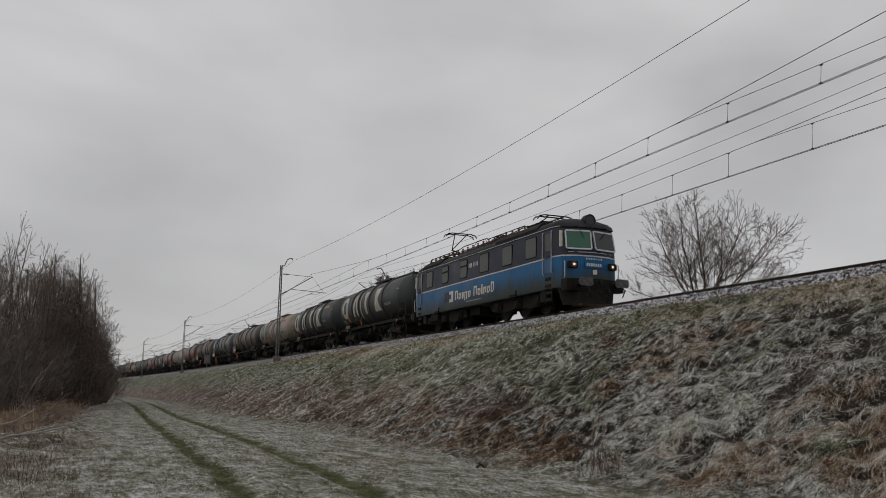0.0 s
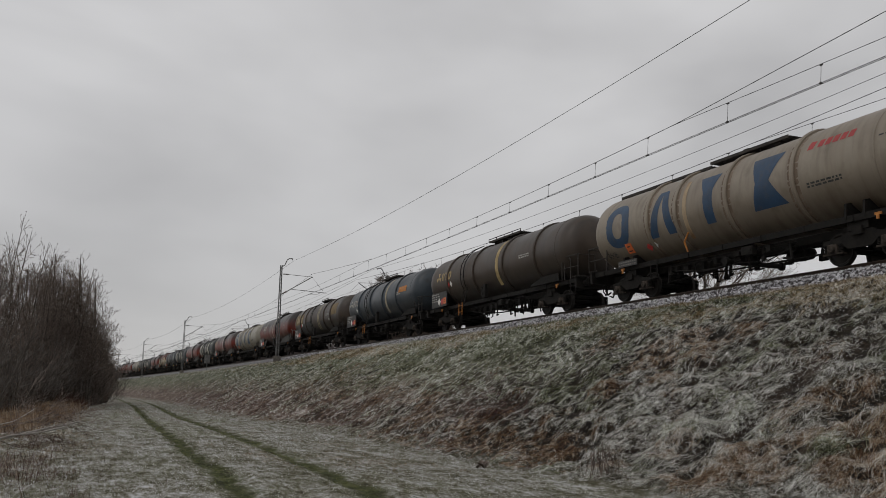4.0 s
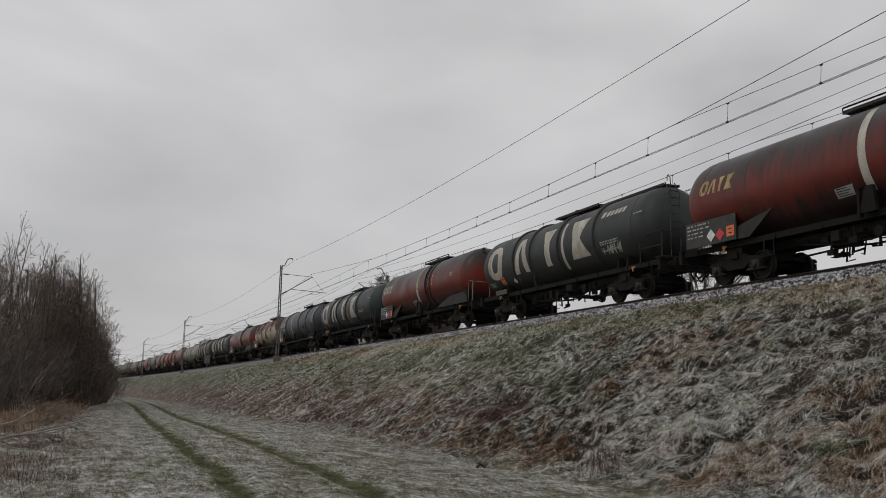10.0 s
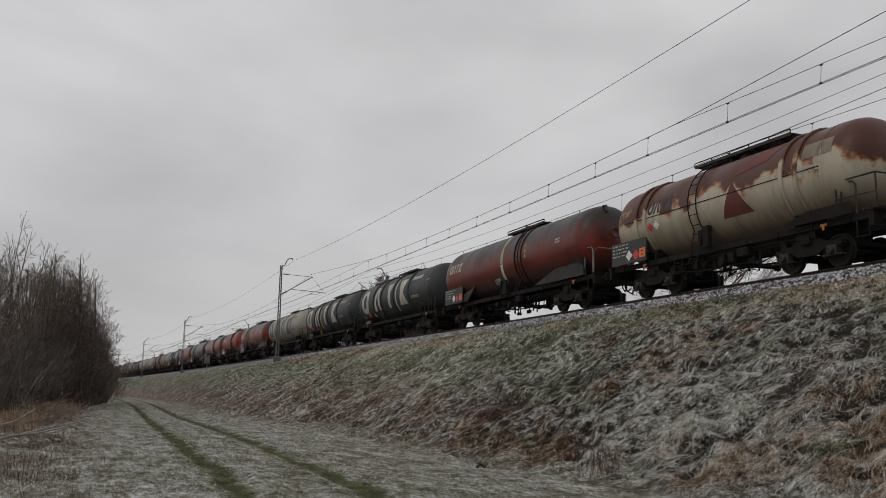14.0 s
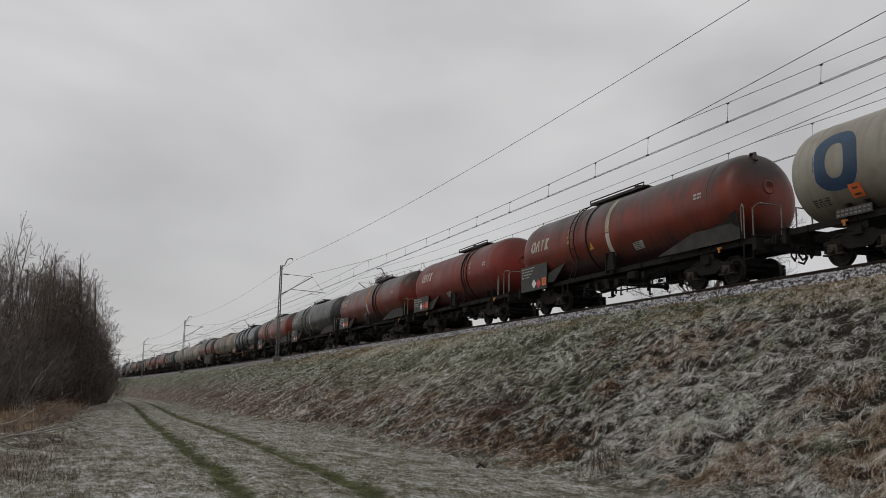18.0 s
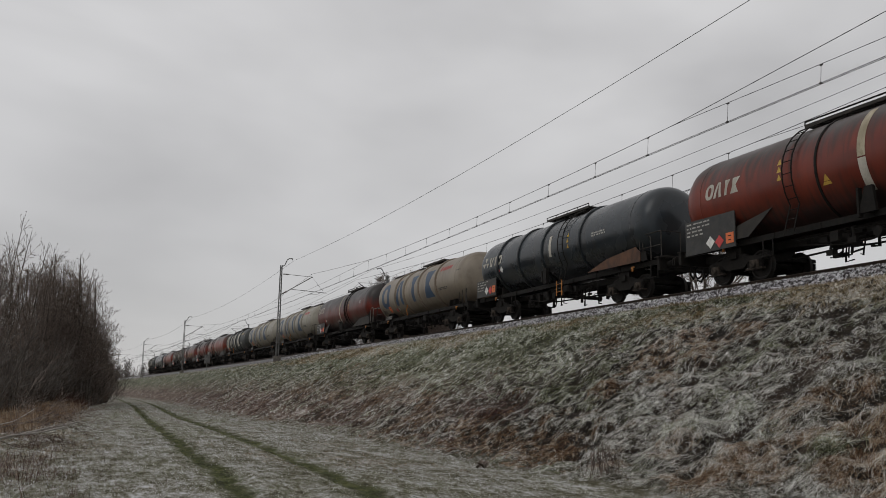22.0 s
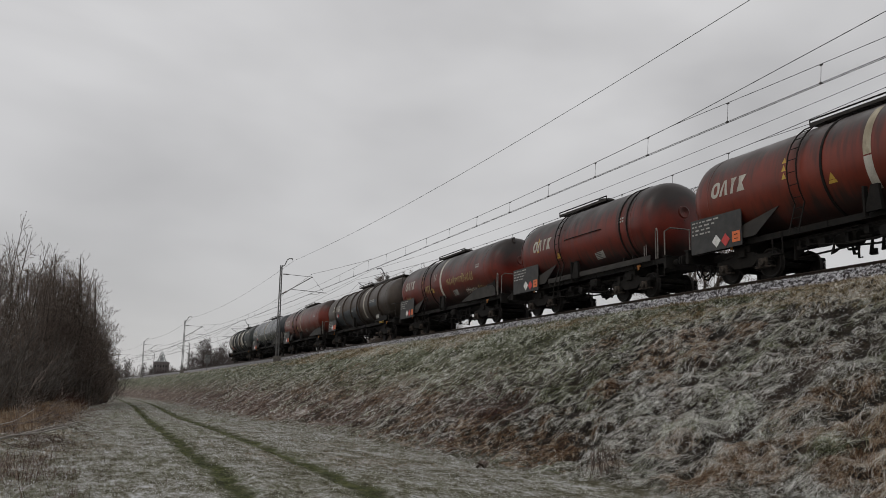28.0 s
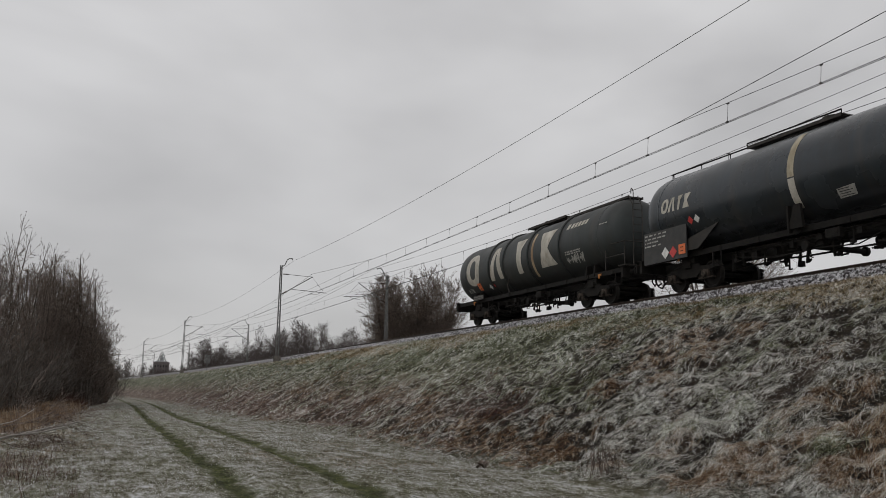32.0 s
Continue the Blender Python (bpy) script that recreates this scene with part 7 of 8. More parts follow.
for o, e, r in (((-21.6, -2.6, 0.04), (-27.5, -0.1, 0.60), 0.03), ((-21.6, -2.4, 0.02), (-26.0, -0.4, 0.32), 0.022), ((-22.4, -2.5, 0.08), (-29.0, -1.2, 0.85), 0.02)):
    o, e = Vector(o), Vector(e)
    creep(o, (e - o).normalized(), (e - o).length, r, 0)
boughs = [q for q in main if q[4] == 0]
for k in range(3):
    part("bough", MB().tube([boughs[k * 7][0]] + [q[1] for q in boughs[k * 7:k * 7 + 7]], (0.028, 0.021, 0.014)[k]), M_DEADWOOD, fb)
tagged(part("brushwood", tube_mesh([q for q in main if q[4] > 0], "brushwood", M_TWIG, 3), None, fb), kind="stuff")

# ---- distant building and trackside cabinet ----
# Wall tone is lifted to paint in the haze of distance.
M_BRICK_FAR = surface("hazed_far_brick", (0.13, 0.115, 0.115), (0.19, 0.17, 0.17), 0.5, 0.9)
M_ROOF_FAR = surface("far_slate_roof", (0.26, 0.265, 0.27), (0.36, 0.365, 0.37), 0.5, 0.8)
bl = tagged(new("distant_tower_building"), "distant dark brick building with pointed slate tower roof", "building")
part("wall", MB().box((0, 0, 12.0), (14, 14, 24)).box((0, 0, 24.2), (15, 15, 0.8)), M_BRICK_FAR, bl)
part("roof_deck", MB().box((0, 0, 24.9), (12, 12, 0.5)).box((0, 0, 28.0), (4.6, 4.6, 0.4)), M_ROOF_FAR, bl)
for k in range(4):
    a = radians(45 + 90 * k)
    part("spire_rib", MB().cyl((5.6 * math.cos(a), 5.6 * math.sin(a), 25.0), (0.3 * math.cos(a), 0.3 * math.sin(a), 33.5), 0.42, 0.2, n=5), M_ROOF_FAR, bl)
part("spire", MB().cyl((0, 0, 25.0), (0, 0, 31.5), 2.6, 0.2, n=8), M_ROOF_FAR, bl)
for k in range(5):
    for lv in range(4):
        part("window", MB().box((7.02, -5.2 + k * 2.6, 10.5 + lv * 3.6), (0.12, 1.2, 2.0)), M_GLASS_DARK, bl)
bl.matrix_basis = pose(-575, 44, -0.5, 0, 0, -10)
bl.scale = (0.62, 0.62, 0.80)

cab = tagged(new("trackside_cabinet"), "grey metal trackside cabinet on a post beside the ballast", "cabinet")
part("post", MB().cyl((0, 0, -0.4), (0, 0, 1.0), 0.06), M_MAST, cab)
part("body", MB().box((0, 0, 1.35), (0.45, 0.7, 1.1)).prism([(-0.40, 1.88), (0.40, 1.88), (0.36, 1.98), (-0.36, 1.98)], "x", -0.27, 0.27), M_MAST, cab)
part("door", MB().box((0.235, 0, 1.35), (0.02, 0.6, 1.0)), M_MAST, cab)
cab.matrix_basis = pose(-131.0, 17.0 + bend(-131), 4.5 + rise(-131))

# ---- grass ----


def grass_material(name, stops, patch_scale=0.35, patch_amt=0.35, tuft_scale=2.6, tuft_amt=0.22, fine_scale=8.0, fine_amt=0.15, along=1.0):
    """Blade colours picked blade by blade, drifting with tufts and patches over the ground."""
    m, n, l, b = mat_new(name)
    g = n.new("ShaderNodeNewGeometry")
    co = n.new("ShaderNodeTexCoord")
    val = g.outputs["Random Per Island"]
    mp = n.new("ShaderNodeMapping")
    mp.inputs["Scale"].default_value = (along, 1.0, 1.0)
    l.new(co.outputs["Object"], mp.inputs["Vector"])
    for sc, amt in ((patch_scale, patch_amt), (tuft_scale, tuft_amt), (fine_scale, fine_amt)):
        nz = n.new("ShaderNodeTexNoise")
        nz.inputs["Scale"].default_value, nz.inputs["Detail"].default_value = sc, 3
        l.new(mp.outputs["Vector"], nz.inputs["Vector"])
        mr = n.new("ShaderNodeMapRange")
        mr.inputs["From Min"].default_value, mr.inputs["From Max"].default_value = 0.3, 0.7
        mr.inputs["To Min"].default_value, mr.inputs["To Max"].default_value = -amt, amt
        l.new(nz.outputs["Fac"], mr.inputs["Value"])
        ad = n.new("ShaderNodeMath")
        ad.operation = "ADD"
        l.new(val, ad.inputs[0])
        l.new(mr.outputs["Result"], ad.inputs[1])
        val = ad.outputs["Value"]
    r = n.new("ShaderNodeValToRGB")
    while len(r.color_ramp.elements) < len(stops):
        r.color_ramp.elements.new(0.5)
    for e, (p, c) in zip(r.color_ramp.elements, stops):
        e.position, e.color = p, (*c, 1)
    l.new(val, r.inputs["Fac"])
    l.new(r.outputs["Color"], b.inputs["Base Color"])
    b.inputs["Roughness"].default_value = 0.9
    b.inputs["Specular IOR Level"].default_value = 0.2
    return m


M_GR_SLOPE = grass_material("frosted_slope_grass", [(0.0, (0.020, 0.015, 0.010)), (0.28, (0.060, 0.048, 0.030)), (0.42, (0.165, 0.158, 0.112)), (0.58, (0.43, 0.42, 0.365)), (0.78, (0.70, 0.69, 0.65)), (1.0, (0.84, 0.83, 0.81))], 0.3, 0.10, 2.2, 0.24, 9.0, 0.22)
M_GR_MEAD = grass_material("frosted_meadow_grass", [(0.0, (0.055, 0.042, 0.026)), (0.20, (0.12, 0.098, 0.060)), (0.36, (0.24, 0.222, 0.175)), (0.52, (0.56, 0.56, 0.56)), (1.0, (0.78, 0.78, 0.79))], 0.3, 0.30, 1.6, 0.30, 7.0, 0.25, 0.25)
M_GR_BROWN = grass_material("dry_brown_grass", [(0.0, (0.040, 0.020, 0.011)), (0.30, (0.135, 0.072, 0.037)), (0.52, (0.26, 0.165, 0.092)), (0.72, (0.44, 0.37, 0.28)), (1.0, (0.66, 0.64, 0.60))], fine_scale=6.0, fine_amt=0.3)
M_GR_HEATH = grass_material("red_brown_heath", [(0.0, (0.030, 0.013, 0.010)), (0.3, (0.095, 0.044, 0.034)), (0.56, (0.18, 0.105, 0.082)), (0.76, (0.36, 0.31, 0.28)), (1.0, (0.66, 0.65, 0.63))], fine_scale=6.0, fine_amt=0.25)
M_GR_STRAW = grass_material("straw_crest_grass", [(0.0, (0.075, 0.052, 0.024)), (0.28, (0.21, 0.152, 0.078)), (0.52, (0.37, 0.29, 0.175)), (0.74, (0.56, 0.50, 0.39)), (1.0, (0.70, 0.69, 0.65))], fine_scale=6.0, fine_amt=0.25)
M_GR_GREEN = grass_material("winter_green_grass", [(0.0, (0.032, 0.034, 0.015)), (0.22, (0.105, 0.118, 0.050)), (0.42, (0.225, 0.24, 0.135)), (0.58, (0.43, 0.44, 0.36)), (1.0, (0.76, 0.765, 0.72))], fine_scale=6.0, fine_amt=0.25)


def blades(name, label, x, y, length, width, flat, mat, seed, down=0.6):
    """Grass as bent ribbons; flat: 0 upright, 1 lying; down: pull down the slope."""
    rng = np.random.RandomState(seed)
    n = len(x)
    z = ground_z(x, y)
    e = 0.10
    nx = -(ground_z(x + e, y) - ground_z(x - e, y)) / (2 * e)
    ny = -(ground_z(x, y + e) - ground_z(x, y - e)) / (2 * e)
    nrm = np.stack([nx, ny, np.ones(n)], 1)
    nrm /= np.linalg.norm(nrm, axis=1, keepdims=True)
    cl = np.sin(x * 2.3 + 1.7 * np.sin(y * 1.9)) + np.sin(y * 3.1 + x * 1.1)
    a = rng.uniform(0, 2 * np.pi, n)
    on = (across(x, y) > 7.4) * 1.0
    dx = np.cos(a) * (1 - 0.3 * on) + 0.25 * np.sin(cl * 1.5) * on
    dy = np.sin(a) * (1 + 0.5 * on) - 0.5 * down * on
    d = np.stack([dx, dy, np.zeros(n)], 1)
    d -= nrm * (d * nrm).sum(1, keepdims=True)
    d /= np.linalg.norm(d, axis=1, keepdims=True) + 1e-9
    w = np.cross(d, nrm)
    ln = length * rng.uniform(0.55, 1.25, n)
    wd = width * rng.uniform(0.6, 1.3, n)
    t1 = np.clip(flat + rng.normal(0, 0.2, n), 0, 1.05) * 1.5
    p0 = np.stack([x, y, z - 0.01], 1)
    p1 = p0 + (d * np.sin(t1)[:, None] + nrm * np.cos(t1)[:, None]) * ln[:, None]
    vs = np.zeros((n, 4, 3))
    for k, (pp, f) in enumerate(((p0, 1.0), (p1, 0.25))):
        o = w * (wd * f)[:, None]
        vs[:, 2 * k], vs[:, 2 * k + 1] = pp - o, pp + o
    base = (np.arange(n) * 4)[:, None, None]
    q = np.array([[0, 1, 3, 2]])[None]
    ob = new(name, raw_mesh(name, vs.reshape(-1, 3), (base + q).reshape(-1, 4), mat))
    return tagged(ob, label, "grass", kind="stuff")


def scatter(n, d0, d1, a0, a1, seed):
    """Points thinning out with distance from the meadow's near end."""
    rng = np.random.RandomState(seed)
    u = rng.uniform(0, 1, n)
    d = d0 * (d1 / d0) ** u
    a = np.radians(rng.uniform(a0, a1, n))
    return d * np.cos(a), d * np.sin(a), d


def keep(mask, *arrs):
    return [q[mask] for q in arrs]


def tussocks(name, label, cx, cy, per, length, width, mat, seed, lean=0.75):
    """Matted tussocks: blades rise from each crown and fall over, combed mostly down the bank."""
    rng = np.random.RandomState(seed)
    n = len(cx) * per
    big = np.repeat(rng.uniform(0.6, 1.35, len(cx)), per)
    side = np.where(value_noise(cx * 0.7, cy * 0.9, 51) + rng.normal(0, 0.16, len(cx)) > 0.66, 1.0, -1.0)
    comb = np.repeat(side * np.pi / 2 + rng.normal(0, 0.9, len(cx)), per)
    a = comb + rng.normal(0, 0.5, n)
    ln = np.repeat(length, per) * big * rng.uniform(0.5, 1.2, n)
    wd = np.repeat(width, per) * rng.uniform(0.6, 1.35, n)
    rad = np.repeat(length, per) * 0.42 * np.sqrt(rng.uniform(0, 1, n))
    ra = rng.uniform(0, 2 * np.pi, n)
    x, y = np.repeat(cx, per) + rad * np.cos(ra), np.repeat(cy, per) + rad * np.sin(ra)
    d = np.stack([np.cos(a), np.sin(a), np.zeros(n)], 1)
    p0 = np.stack([x, y, ground_z(x, y) - 0.015], 1)
    up = np.clip(rng.normal(1 - lean, 0.16, n), 0.05, 0.9)
    p1 = p0 + d * (ln * 0.45 * (1 - 0.4 * up))[:, None]
    p1[:, 2] = ground_z(p1[:, 0], p1[:, 1]) + ln * 0.42 * up + 0.012
    curl = a + rng.normal(0, 0.75, n)
    p2 = p1 + np.stack([np.cos(curl), np.sin(curl), np.zeros(n)], 1) * (ln * 0.55)[:, None]
    p2[:, 2] = ground_z(p2[:, 0], p2[:, 1]) + 0.012 + ln * rng.uniform(-0.1, 0.45, n) * up
    w = np.stack([-np.sin(a), np.cos(a), rng.normal(0, 0.7, n)], 1)
    w /= np.linalg.norm(w, axis=1, keepdims=True)
    vs = np.zeros((n, 6, 3))
    for k, (pp, f) in enumerate(((p0, 0.8), (p1, 1.0), (p2, 0.3))):
        o = w * (wd * f)[:, None]
        vs[:, 2 * k], vs[:, 2 * k + 1] = pp - o, pp + o
    base = (np.arange(n) * 6)[:, None, None]
    q = np.array([[0, 1, 3, 2], [2, 3, 5, 4]])[None]
    ob = new(name, raw_mesh(name, vs.reshape(-1, 3), (base + q).reshape(-1, 4), mat))
    return tagged(ob, label, "grass", kind="stuff")


# patches of one growth: place, radius, kind
PATCHES = ((-13.6, 8.75, 0.3, 1), (-12.75, 9.45, 0.42, 1), (-10.8, 9.5, 0.45, 1), (-10.3, 9.9, 0.35, 1), (-10.9, 8.7, 0.4, 1), (-17.8, 11.4, 0.5, 1), (-8.9, 9.5, 0.5, 1), (-14.8, 7.95, 0.5, 2), (-13.4, 9.95, 0.4, 2), (-9.6, 9.9, 0.45, 2), (-11.5, 10.1, 0.4, 2), (-17.2, 8.0, 0.4, 2), (-26.0, 15.5, 2.0, 2), (-38.0, 13.0, 2.5, 2), (-31.0, 14.2, 2.0, 2))


def bank_kinds(x, y, yb, seed):
    """0 frosted, 1 brown, 2 green, 3 heath, 4 straw: what grows at a place on the bank."""
    rng = np.random.RandomState(seed)
    b = 0.62 * value_noise(x * 0.55, y * 0.8, 41) + 0.38 * value_noise(x * 1.7, y * 2.3, 42) + rng.normal(0, 0.06, len(x))
    kind = np.where(b > 0.63, 1, np.where(b < 0.30, 2, 0))
    heath = np.interp(yb, [7.3, 8.0, 9.4, 11.5, 14.0], [0.25, 0.62, 0.42, 0.14, 0.04]) * np.interp(-x, [12, 18, 30, 90, 200], [0.35, 0.85, 1.35, 1.7, 2.0])
    kind = np.where(value_noise(x * 0.33, yb * 0.7, 43) * 0.8 + rng.normal(0.1, 0.12, len(x)) < heath * 0.66, 3, kind)
    for cx, cy, r, k in PATCHES:
        kind = np.where((np.hypot(x - cx, (y - cy) * 1.4) + rng.normal(0, 0.3 * r, len(x))) < r, k, kind)
    olive = np.interp(yb, [9.5, 11.5, 14.5, 16.0], [0.1, 0.52, 0.68, 0.5]) * np.interp(-x, [14, 22, 55, 90], [0.15, 0.9, 1.0, 0.7])
    kind = np.where((kind < 2) & (value_noise(x * 0.3, yb * 0.8, 45) * 0.7 + rng.normal(0.15, 0.14, len(x)) < olive), 2, kind)
    crest = np.interp(yb, [14.2, 15.6, 16.6], [0.0, 0.5, 0.92])
    kind = np.where(rng.uniform(0, 1, len(x)) < crest, np.where(value_noise(x * 0.22, yb, 44) + np.interp(-x, [14, 21, 27, 34], [-0.3, 0.0, 0.25, 0.0]) > 0.62, 2, 4), kind)
    return kind


BANK_GRASS = (("slope_grass", "long matted grass whitened by frost on the embankment", M_GR_SLOPE), ("brown_slope_grass", "dry brown grass tufts on the embankment", M_GR_BROWN), ("green_slope_grass", "winter-green grass between frosted tufts", M_GR_GREEN), ("heath_growth", "low red-brown heath growth at the foot of the embankment", M_GR_HEATH), ("crest_grass", "straw-coloured dry grass along the crest of the embankment", M_GR_STRAW))
rb = np.random.RandomState(2)
# tussocks on the near bank
tx_, ty_, td_ = scatter(82000, 9.5, 75.0, 126, 176, 1)
yb_ = across(tx_, ty_)
tx_, ty_, td_, yb_ = keep((yb_ > 7.3) & (yb_ < 17.2) & (tufts(tx_, ty_) + rb.normal(0, 0.05, len(tx_)) + 0.3 * (yb_ > 15.2) - 0.05 * (yb_ < 9.4) > 0.37 + np.interp(td_, [14, 28], [0.075, 0.0])), tx_, ty_, td_, yb_)
crop_ = np.interp(yb_, [7.3, 8.5, 15.0, 16.6, 17.3], [0.6, 1.0, 1.0, 0.8, 0.6])
sc_ = np.clip(td_ / 17, 0.75, 3.0)
kd_ = bank_kinds(tx_, ty_, yb_, 61)
for k_, (nm_, lab_, mat_) in enumerate(BANK_GRASS):
    mk_ = kd_ == k_
    tussocks(nm_, lab_, tx_[mk_], ty_[mk_], 12, crop_[mk_] * 0.19 * sc_[mk_] ** -0.5, 0.0037 * sc_[mk_], mat_, 70 + k_, 0.66 if k_ in (1, 4) else 0.84)
# lower mat of fallen blades between them and on the far bank
lx_, ly_, ld_ = scatter(300000, 9.0, 250.0, 126, 181, 13)
nx_, ny_, nd_ = scatter(90000, 9.0, 40.0, 126, 172, 14)
fx_, fy_, fd_ = scatter(170000, 40.0, 270.0, 156, 181, 15)
sx_, sy_ = np.concatenate([lx_, nx_, fx_]), np.concatenate([ly_, ny_, fy_])
yb_ = across(sx_, sy_)
sx_, sy_, yb_ = keep((yb_ > 7.2) & (yb_ < 17.25), sx_, sy_, yb_)
sc_ = np.clip(np.hypot(sx_, sy_) / 17, 0.75, 4.5)
crop_ = np.interp(yb_, [7.3, 8.5, 15.5, 16.6, 17.3], [0.6, 1.0, 1.0, 0.6, 0.4])
kd_ = bank_kinds(sx_, sy_, yb_, 62)
for k_, (nm_, lab_, mat_) in enumerate(BANK_GRASS):
    mk_ = kd_ == k_
    blades(nm_, lab_, sx_[mk_], sy_[mk_], crop_[mk_] * 0.11 * sc_[mk_] ** 0.1 * np.interp(sc_[mk_], [2.6, 4.5], [0.9, 1.7]), 0.0042 * sc_[mk_], 0.95 if k_ in (0, 3) else 0.8, mat_, 80 + k_)
cx_ = -8 - 62 * rb.uniform(0, 1, 70000) ** 1.5
cy_ = rb.uniform(14.9, 17.25, 70000)
cs_ = np.clip(np.hypot(cx_, cy_) / 17, 0.9, 4)
ck_ = value_noise(cx_ * 0.22, cy_, 44) + np.interp(-cx_, [14, 21, 27, 34], [-0.3, 0.0, 0.25, 0.0]) + rb.normal(0, 0.12, 70000) > 0.60
for nm_, lab_, mat_, mk_ in (("crest_grass", BANK_GRASS[4][1], M_GR_STRAW, ~ck_), ("green_slope_grass", BANK_GRASS[2][1], M_GR_GREEN, ck_)):
    blades(nm_, lab_, cx_[mk_], cy_[mk_] + bend_np(cx_[mk_]), 0.11 * cs_[mk_] ** 0.4, 0.0046 * cs_[mk_], 0.62, mat_, 90)
mx_, my_, md_ = scatter(430000, 8.0, 110.0, 128, 192, 6)
ym_ = across(mx_, my_)
in_rut = np.minimum(np.abs(my_ - rut_l(mx_)), np.abs(my_ - rut_r(mx_)))
ok_ = (ym_ < 7.8) & (ym_ > -9) & (in_rut > 0.27 + 0.08 * rb.normal(0, 1, len(mx_)))
mx_, my_, md_ = keep(ok_, mx_, my_, md_)
sc_ = np.clip(md_ / 16, 0.8, 4.0)
pm_ = 0.20 * np.clip((2.2 - my_) / 3, 0, 1) - 0.02 + 0.6 * value_noise(mx_ * 0.16, my_ * 0.8, 21) + 0.4 * value_noise(mx_ * 0.45, my_ * 2.2, 22) + rb.normal(0, 0.07, len(mx_))
for nm_, lab_, mk_, mat_ in (("meadow_grass", "short frosted meadow grass", (pm_ > 0.36) & (pm_ < 0.65), M_GR_MEAD), ("brown_meadow_grass", "dry brown grass patches in the meadow", pm_ >= 0.65, M_GR_BROWN), ("green_meadow_grass", "winter-green grass patches in the meadow", pm_ <= 0.36, M_GR_GREEN)):
    blades(nm_, lab_, mx_[mk_], my_[mk_], 0.050 * sc_[mk_] ** 0.35, 0.0042 * sc_[mk_], 0.75, mat_, 7)
rx_, ry_, rd_ = scatter(140000, 8.0, 120.0, 150, 186, 8)
in_rut = np.minimum(np.abs(ry_ - rut_l(rx_)), np.abs(ry_ - rut_r(rx_)))
rx_, ry_, rd_ = keep((in_rut < 0.27) & (ry_ < 9), rx_, ry_, rd_)
blades("rut_grass", "flattened mossy green grass in the wheel ruts", rx_, ry_, 0.05 * np.clip(rd_ / 16, 0.8, 4) ** 0.7, 0.005 * np.clip(rd_ / 16, 0.8, 4), 0.75, grass_material("mossy_rut_grass", [(0.0, (0.014, 0.015, 0.004)), (0.4, (0.042, 0.052, 0.012)), (0.7, (0.090, 0.108, 0.026)), (1.0, (0.20, 0.21, 0.10))], fine_scale=7.0, fine_amt=0.35, along=0.3), 9)
# tan reeds before the thicket, brown weeds at the meadow's edge
qx = rb.uniform(-72, -31, 9000)
qy = -1.6 - (qx + 31) * -0.0 + rb.normal(0, 0.55, 9000) - 1.0 * (qx > -45) * (qx + 45) / 14 + (-45 - qx) * 0.02 * (qx < -45)
blades("reed_patch", "tan dry reeds before the thicket", qx, qy, rb.uniform(0.3, 0.72, 9000), 0.010 + 0 * qx, 0.2, grass_material("tan_reeds", [(0.0, (0.085, 0.050, 0.030)), (0.5, (0.19, 0.122, 0.074)), (1.0, (0.36, 0.28, 0.20))]), 10)
wx = -11.5 - 20 * rb.uniform(0, 1, 9000) ** 1.3
wy = -0.7 + 0.035 * (wx + 12) + rb.normal(0, 0.75, 9000) - 0.5 * rb.uniform(0, 1, 9000) ** 2
wx, wy = keep(value_noise(wx * 0.5, wy * 1.2, 33) + rb.normal(0, 0.1, 9000) > 0.46, wx, wy)
blades("weed_stalks", "thin red-brown weed stalks standing in frosted grass", wx, wy, rb.uniform(0.06, 0.22, len(wx)), 0.0042 + 0 * wx, 0.45, grass_material("red_brown_weeds", [(0.0, (0.045, 0.022, 0.017)), (0.5, (0.10, 0.060, 0.048)), (0.8, (0.19, 0.14, 0.12)), (1.0, (0.40, 0.38, 0.37))]), 11)
# low growth under the thicket
ux = rb.uniform(-112, -56, 16000)
uy = np.interp(-ux, [56, 66, 78, 90, 112], [-4.6, -3.2, -0.9, 1.2, 2.8]) - 5.5 * rb.uniform(0, 1, 16000) ** 1.4
blades("thicket_undergrowth", "dark brown dead undergrowth below the alders", ux, uy, rb.uniform(0.5, 1.9, 16000), 0.016 + 0 * ux, 0.22, grass_material("brown_undergrowth", [(0.0, (0.030, 0.021, 0.016)), (0.5, (0.062, 0.043, 0.034)), (1.0, (0.14, 0.105, 0.085))]), 12)
vx, vy = rb.normal(-72, 3.4, 2600), rb.normal(-1.0, 0.55, 2600)
blades("bramble_patch", "dark red-brown bramble clump at the thicket's foot", vx, vy, rb.uniform(0.3, 1.15, 2600), 0.011 + 0 * vx, 0.3, grass_material("red_brown_brambles", [(0.0, (0.026, 0.011, 0.009)), (0.6, (0.065, 0.030, 0.024)), (1.0, (0.14, 0.085, 0.07))]), 16)

# ---- loose ballast stones on the near shoulder ----
nst = 26000
bx = -9 - 75 * rb.uniform(0, 1, nst) ** 1.6
by = rb.uniform(17.2, 18.9, nst)
bz = np.interp(by, [17.2, 17.35, 18.3, 18.7, 18.9], [4.36, 4.40, 4.81, 4.91, 4.93]) + 0.002 * np.clip(-40 - bx, 0, 99)
bs = rb.uniform(0.024, 0.05, nst)
oct_v = np.array([[1, 0, 0], [-1, 0, 0], [0, 1, 0], [0, -1, 0], [0, 0, 1], [0, 0, -1]], float)
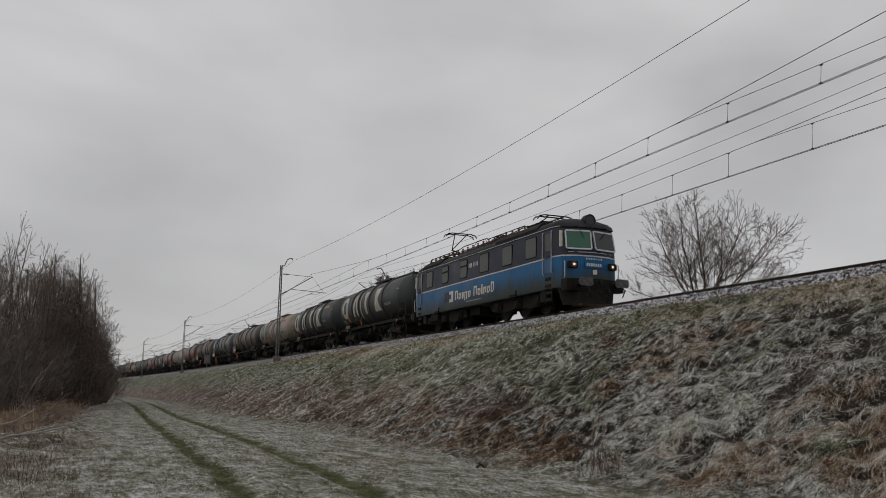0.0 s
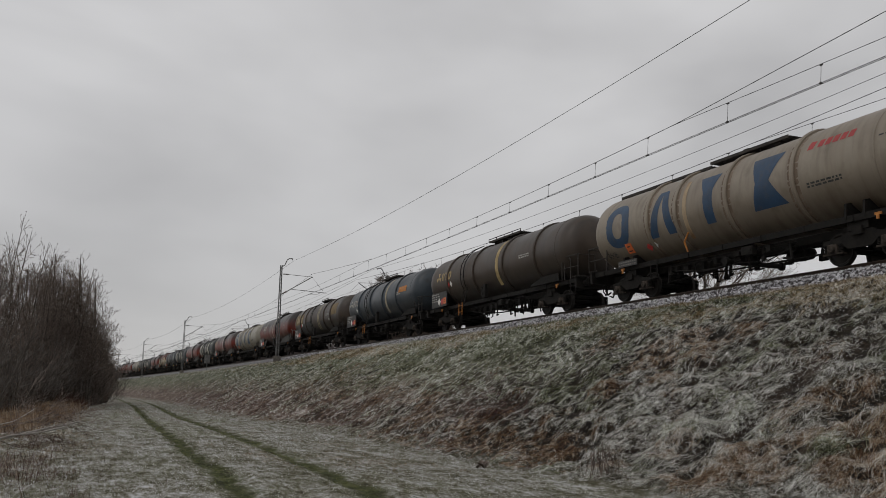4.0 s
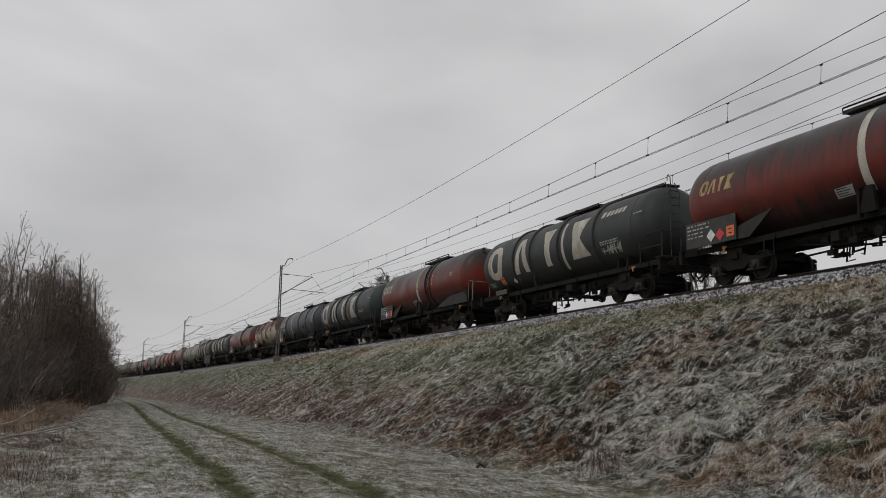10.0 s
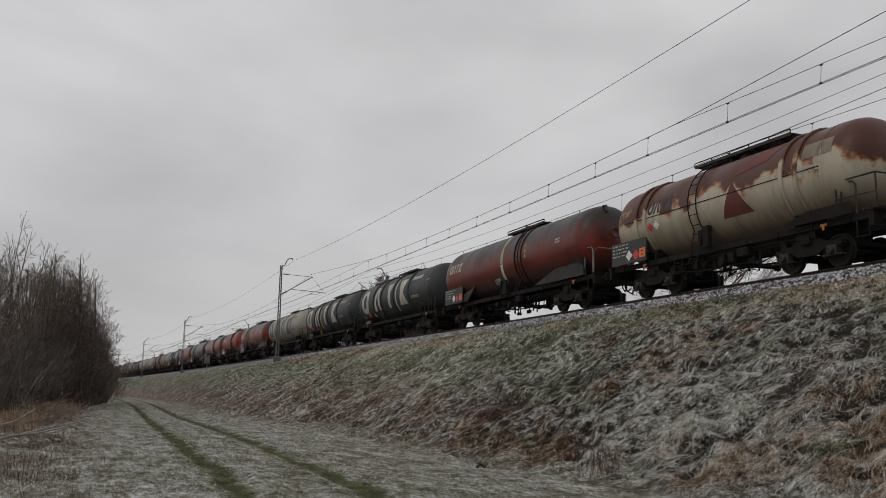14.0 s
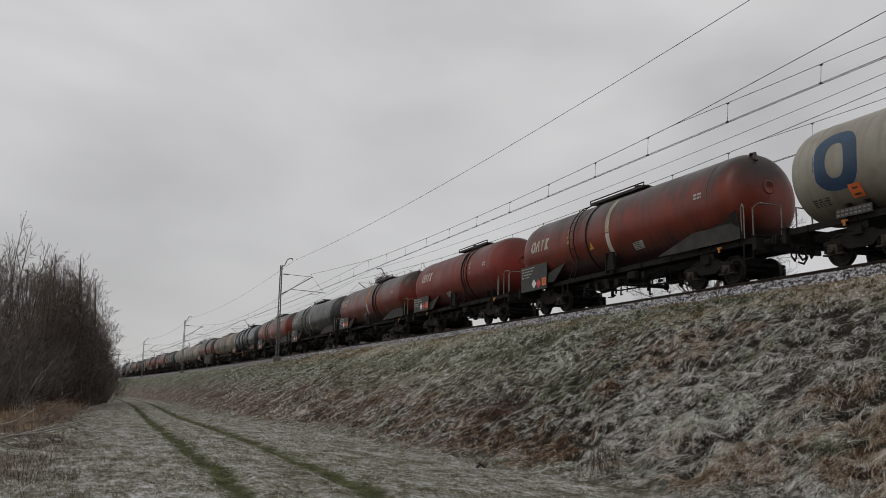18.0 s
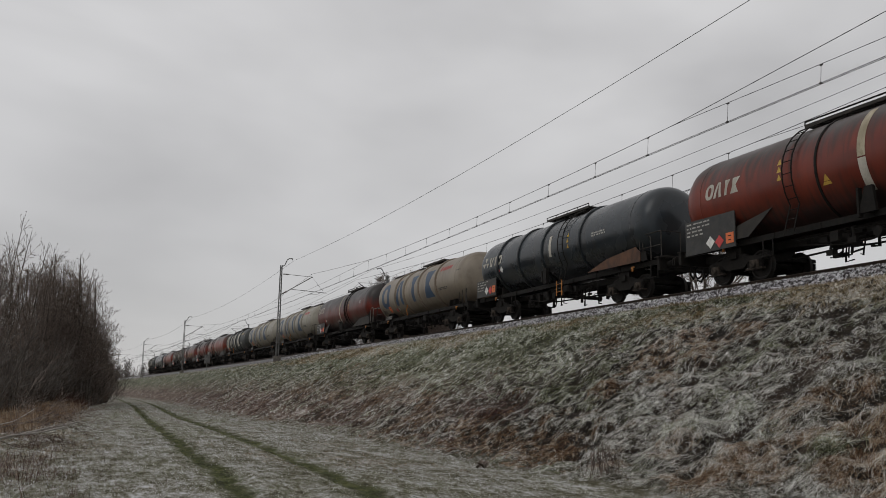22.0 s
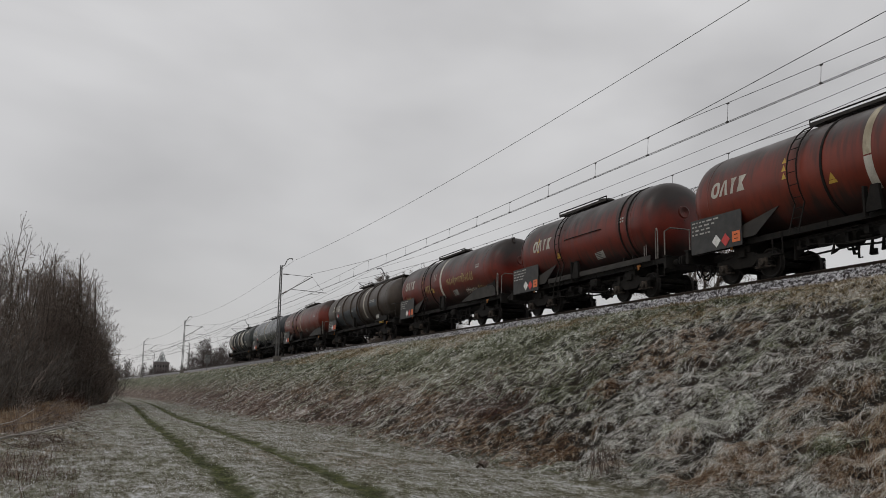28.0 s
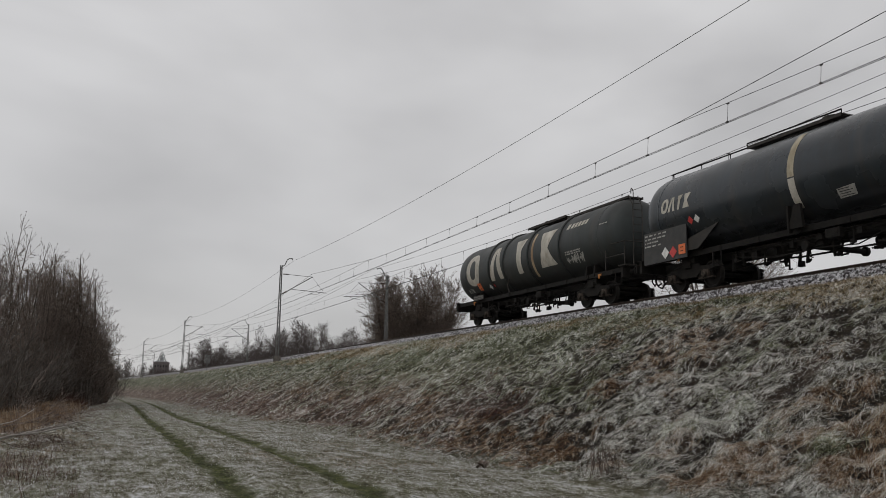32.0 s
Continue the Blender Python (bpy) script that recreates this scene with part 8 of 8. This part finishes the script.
oct_f = np.array([[0, 2, 4], [2, 1, 4], [1, 3, 4], [3, 0, 4], [2, 0, 5], [1, 2, 5], [3, 1, 5], [0, 3, 5]])
vs = oct_v[None] * (bs[:, None] * rb.uniform(0.7, 1.4, (nst, 3)))[:, None, :] + rb.normal(0, 0.006, (nst, 6, 3)) + np.stack([bx, by + bend_np(bx), bz], 1)[:, None, :]
M_STONE = grass_material("snow_dusted_stones", [(0.0, (0.022, 0.019, 0.019)), (0.40, (0.085, 0.078, 0.080)), (0.58, (0.32, 0.31, 0.325)), (1.0, (0.66, 0.66, 0.68))], 3.0, 0.1)
stones = new("ballast_stones", raw_mesh("ballast_stones", vs.reshape(-1, 3), ((np.arange(nst) * 6)[:, None, None] + oct_f[None]).reshape(-1, 3), M_STONE))
tagged(stones, "loose crushed stones dusted with snow", "stones", kind="stuff")

# dead stalks and a dark leaf clump at the foot of the bank
rng_w = random.Random(31)
dw = tagged(new("dead_weed_clump"), "dark dead weed stalks standing at the foot of the bank", "weeds")
for k in range(26):
    x, y = rng_w.gauss(0, 0.22), rng_w.gauss(0, 0.10)
    hh = rng_w.uniform(0.25, 0.55)
    part("stalk", MB().tube([(x, y, -0.05), (x + rng_w.gauss(0, 0.03), y + rng_w.gauss(0, 0.03), hh * 0.5), (x + rng_w.gauss(0, 0.06), y + rng_w.gauss(0, 0.05), hh)], 0.006, 4), M_TWIG, dw)
dw.matrix_basis = pose(-13.15, 8.3, zg(-13.15, 8.3))
lf = tagged(new("leaf_clump"), "curled dark dead leaves lying on frosted grass", "leaves")
for k in range(7):
    a = rng_w.uniform(0, 6.28)
    part("leaf", MB().add([(0, 0, 0.02), (0.10, 0.05, 0.09), (0.22, 0.0, 0.12), (0.10, -0.05, 0.08)], [(0, 1, 2, 3)]), M_TWIG, lf, at=pose(rng_w.gauss(0, 0.08), rng_w.gauss(0, 0.06), 0.02, rng_w.uniform(-20, 20), rng_w.uniform(-30, 10), math.degrees(a)))
lf.matrix_basis = pose(-15.9, 7.28, zg(-15.9, 7.28))

# ---- sleepers, those nearest one by one ----
M_SLEEPER = surface("grey_concrete_sleeper", (0.10, 0.097, 0.094), (0.22, 0.215, 0.21), 4, 0.9, bump=0.4, rand=0.15)
SLEEPER = MB().prism([(-0.14, 0.0), (0.14, 0.0), (0.10, 0.14), (-0.10, 0.14)], "y", -1.2, 1.2).mesh("sleeper", M_SLEEPER)
for track, yc in zip([ob for ob in bpy.data.objects if ob.name.startswith("railway_track")], (NEAR_Y, FAR_Y)):
    for k in range(150):
        x = -6.0 - 0.6 * k
        part("sleeper", SLEEPER, None, track, at=pose(x, yc + bend(x), RAIL_Z - 0.325 + rise(x)))
    g = MB()
    for k in list(range(-60, 0)) + list(range(150, 520)):
        x = -6.0 - 0.6 * k
        g.box((x, yc + bend(x), RAIL_Z - 0.24 + rise(x)), (0.22, 2.4, 0.13))
    tagged(part("sleeper_row", g, M_SLEEPER, track), kind="stuff")


def train_place(t):
    """How far the train has come by t seconds."""
    return -0.4 + 17.573 * t + 0.0747144 * t * t - 0.000881163 * t ** 3


def motions():
    for ob, u, length in TRAIN:
        rows = []
        for t in [0.0, 0.1, 0.25, 0.5] + [1.0 * i for i in range(1, 32)] + [31.5, 31.75, 31.9, 32.0]:
            s = train_place(t) - u
            rows.append((t, pose(s, NEAR_Y + bend(s), RAIL_Z + rise(s), 0, 0.115 if s < -40 else 0, bend_angle(s))))
        walk(ob, rows)


motions()
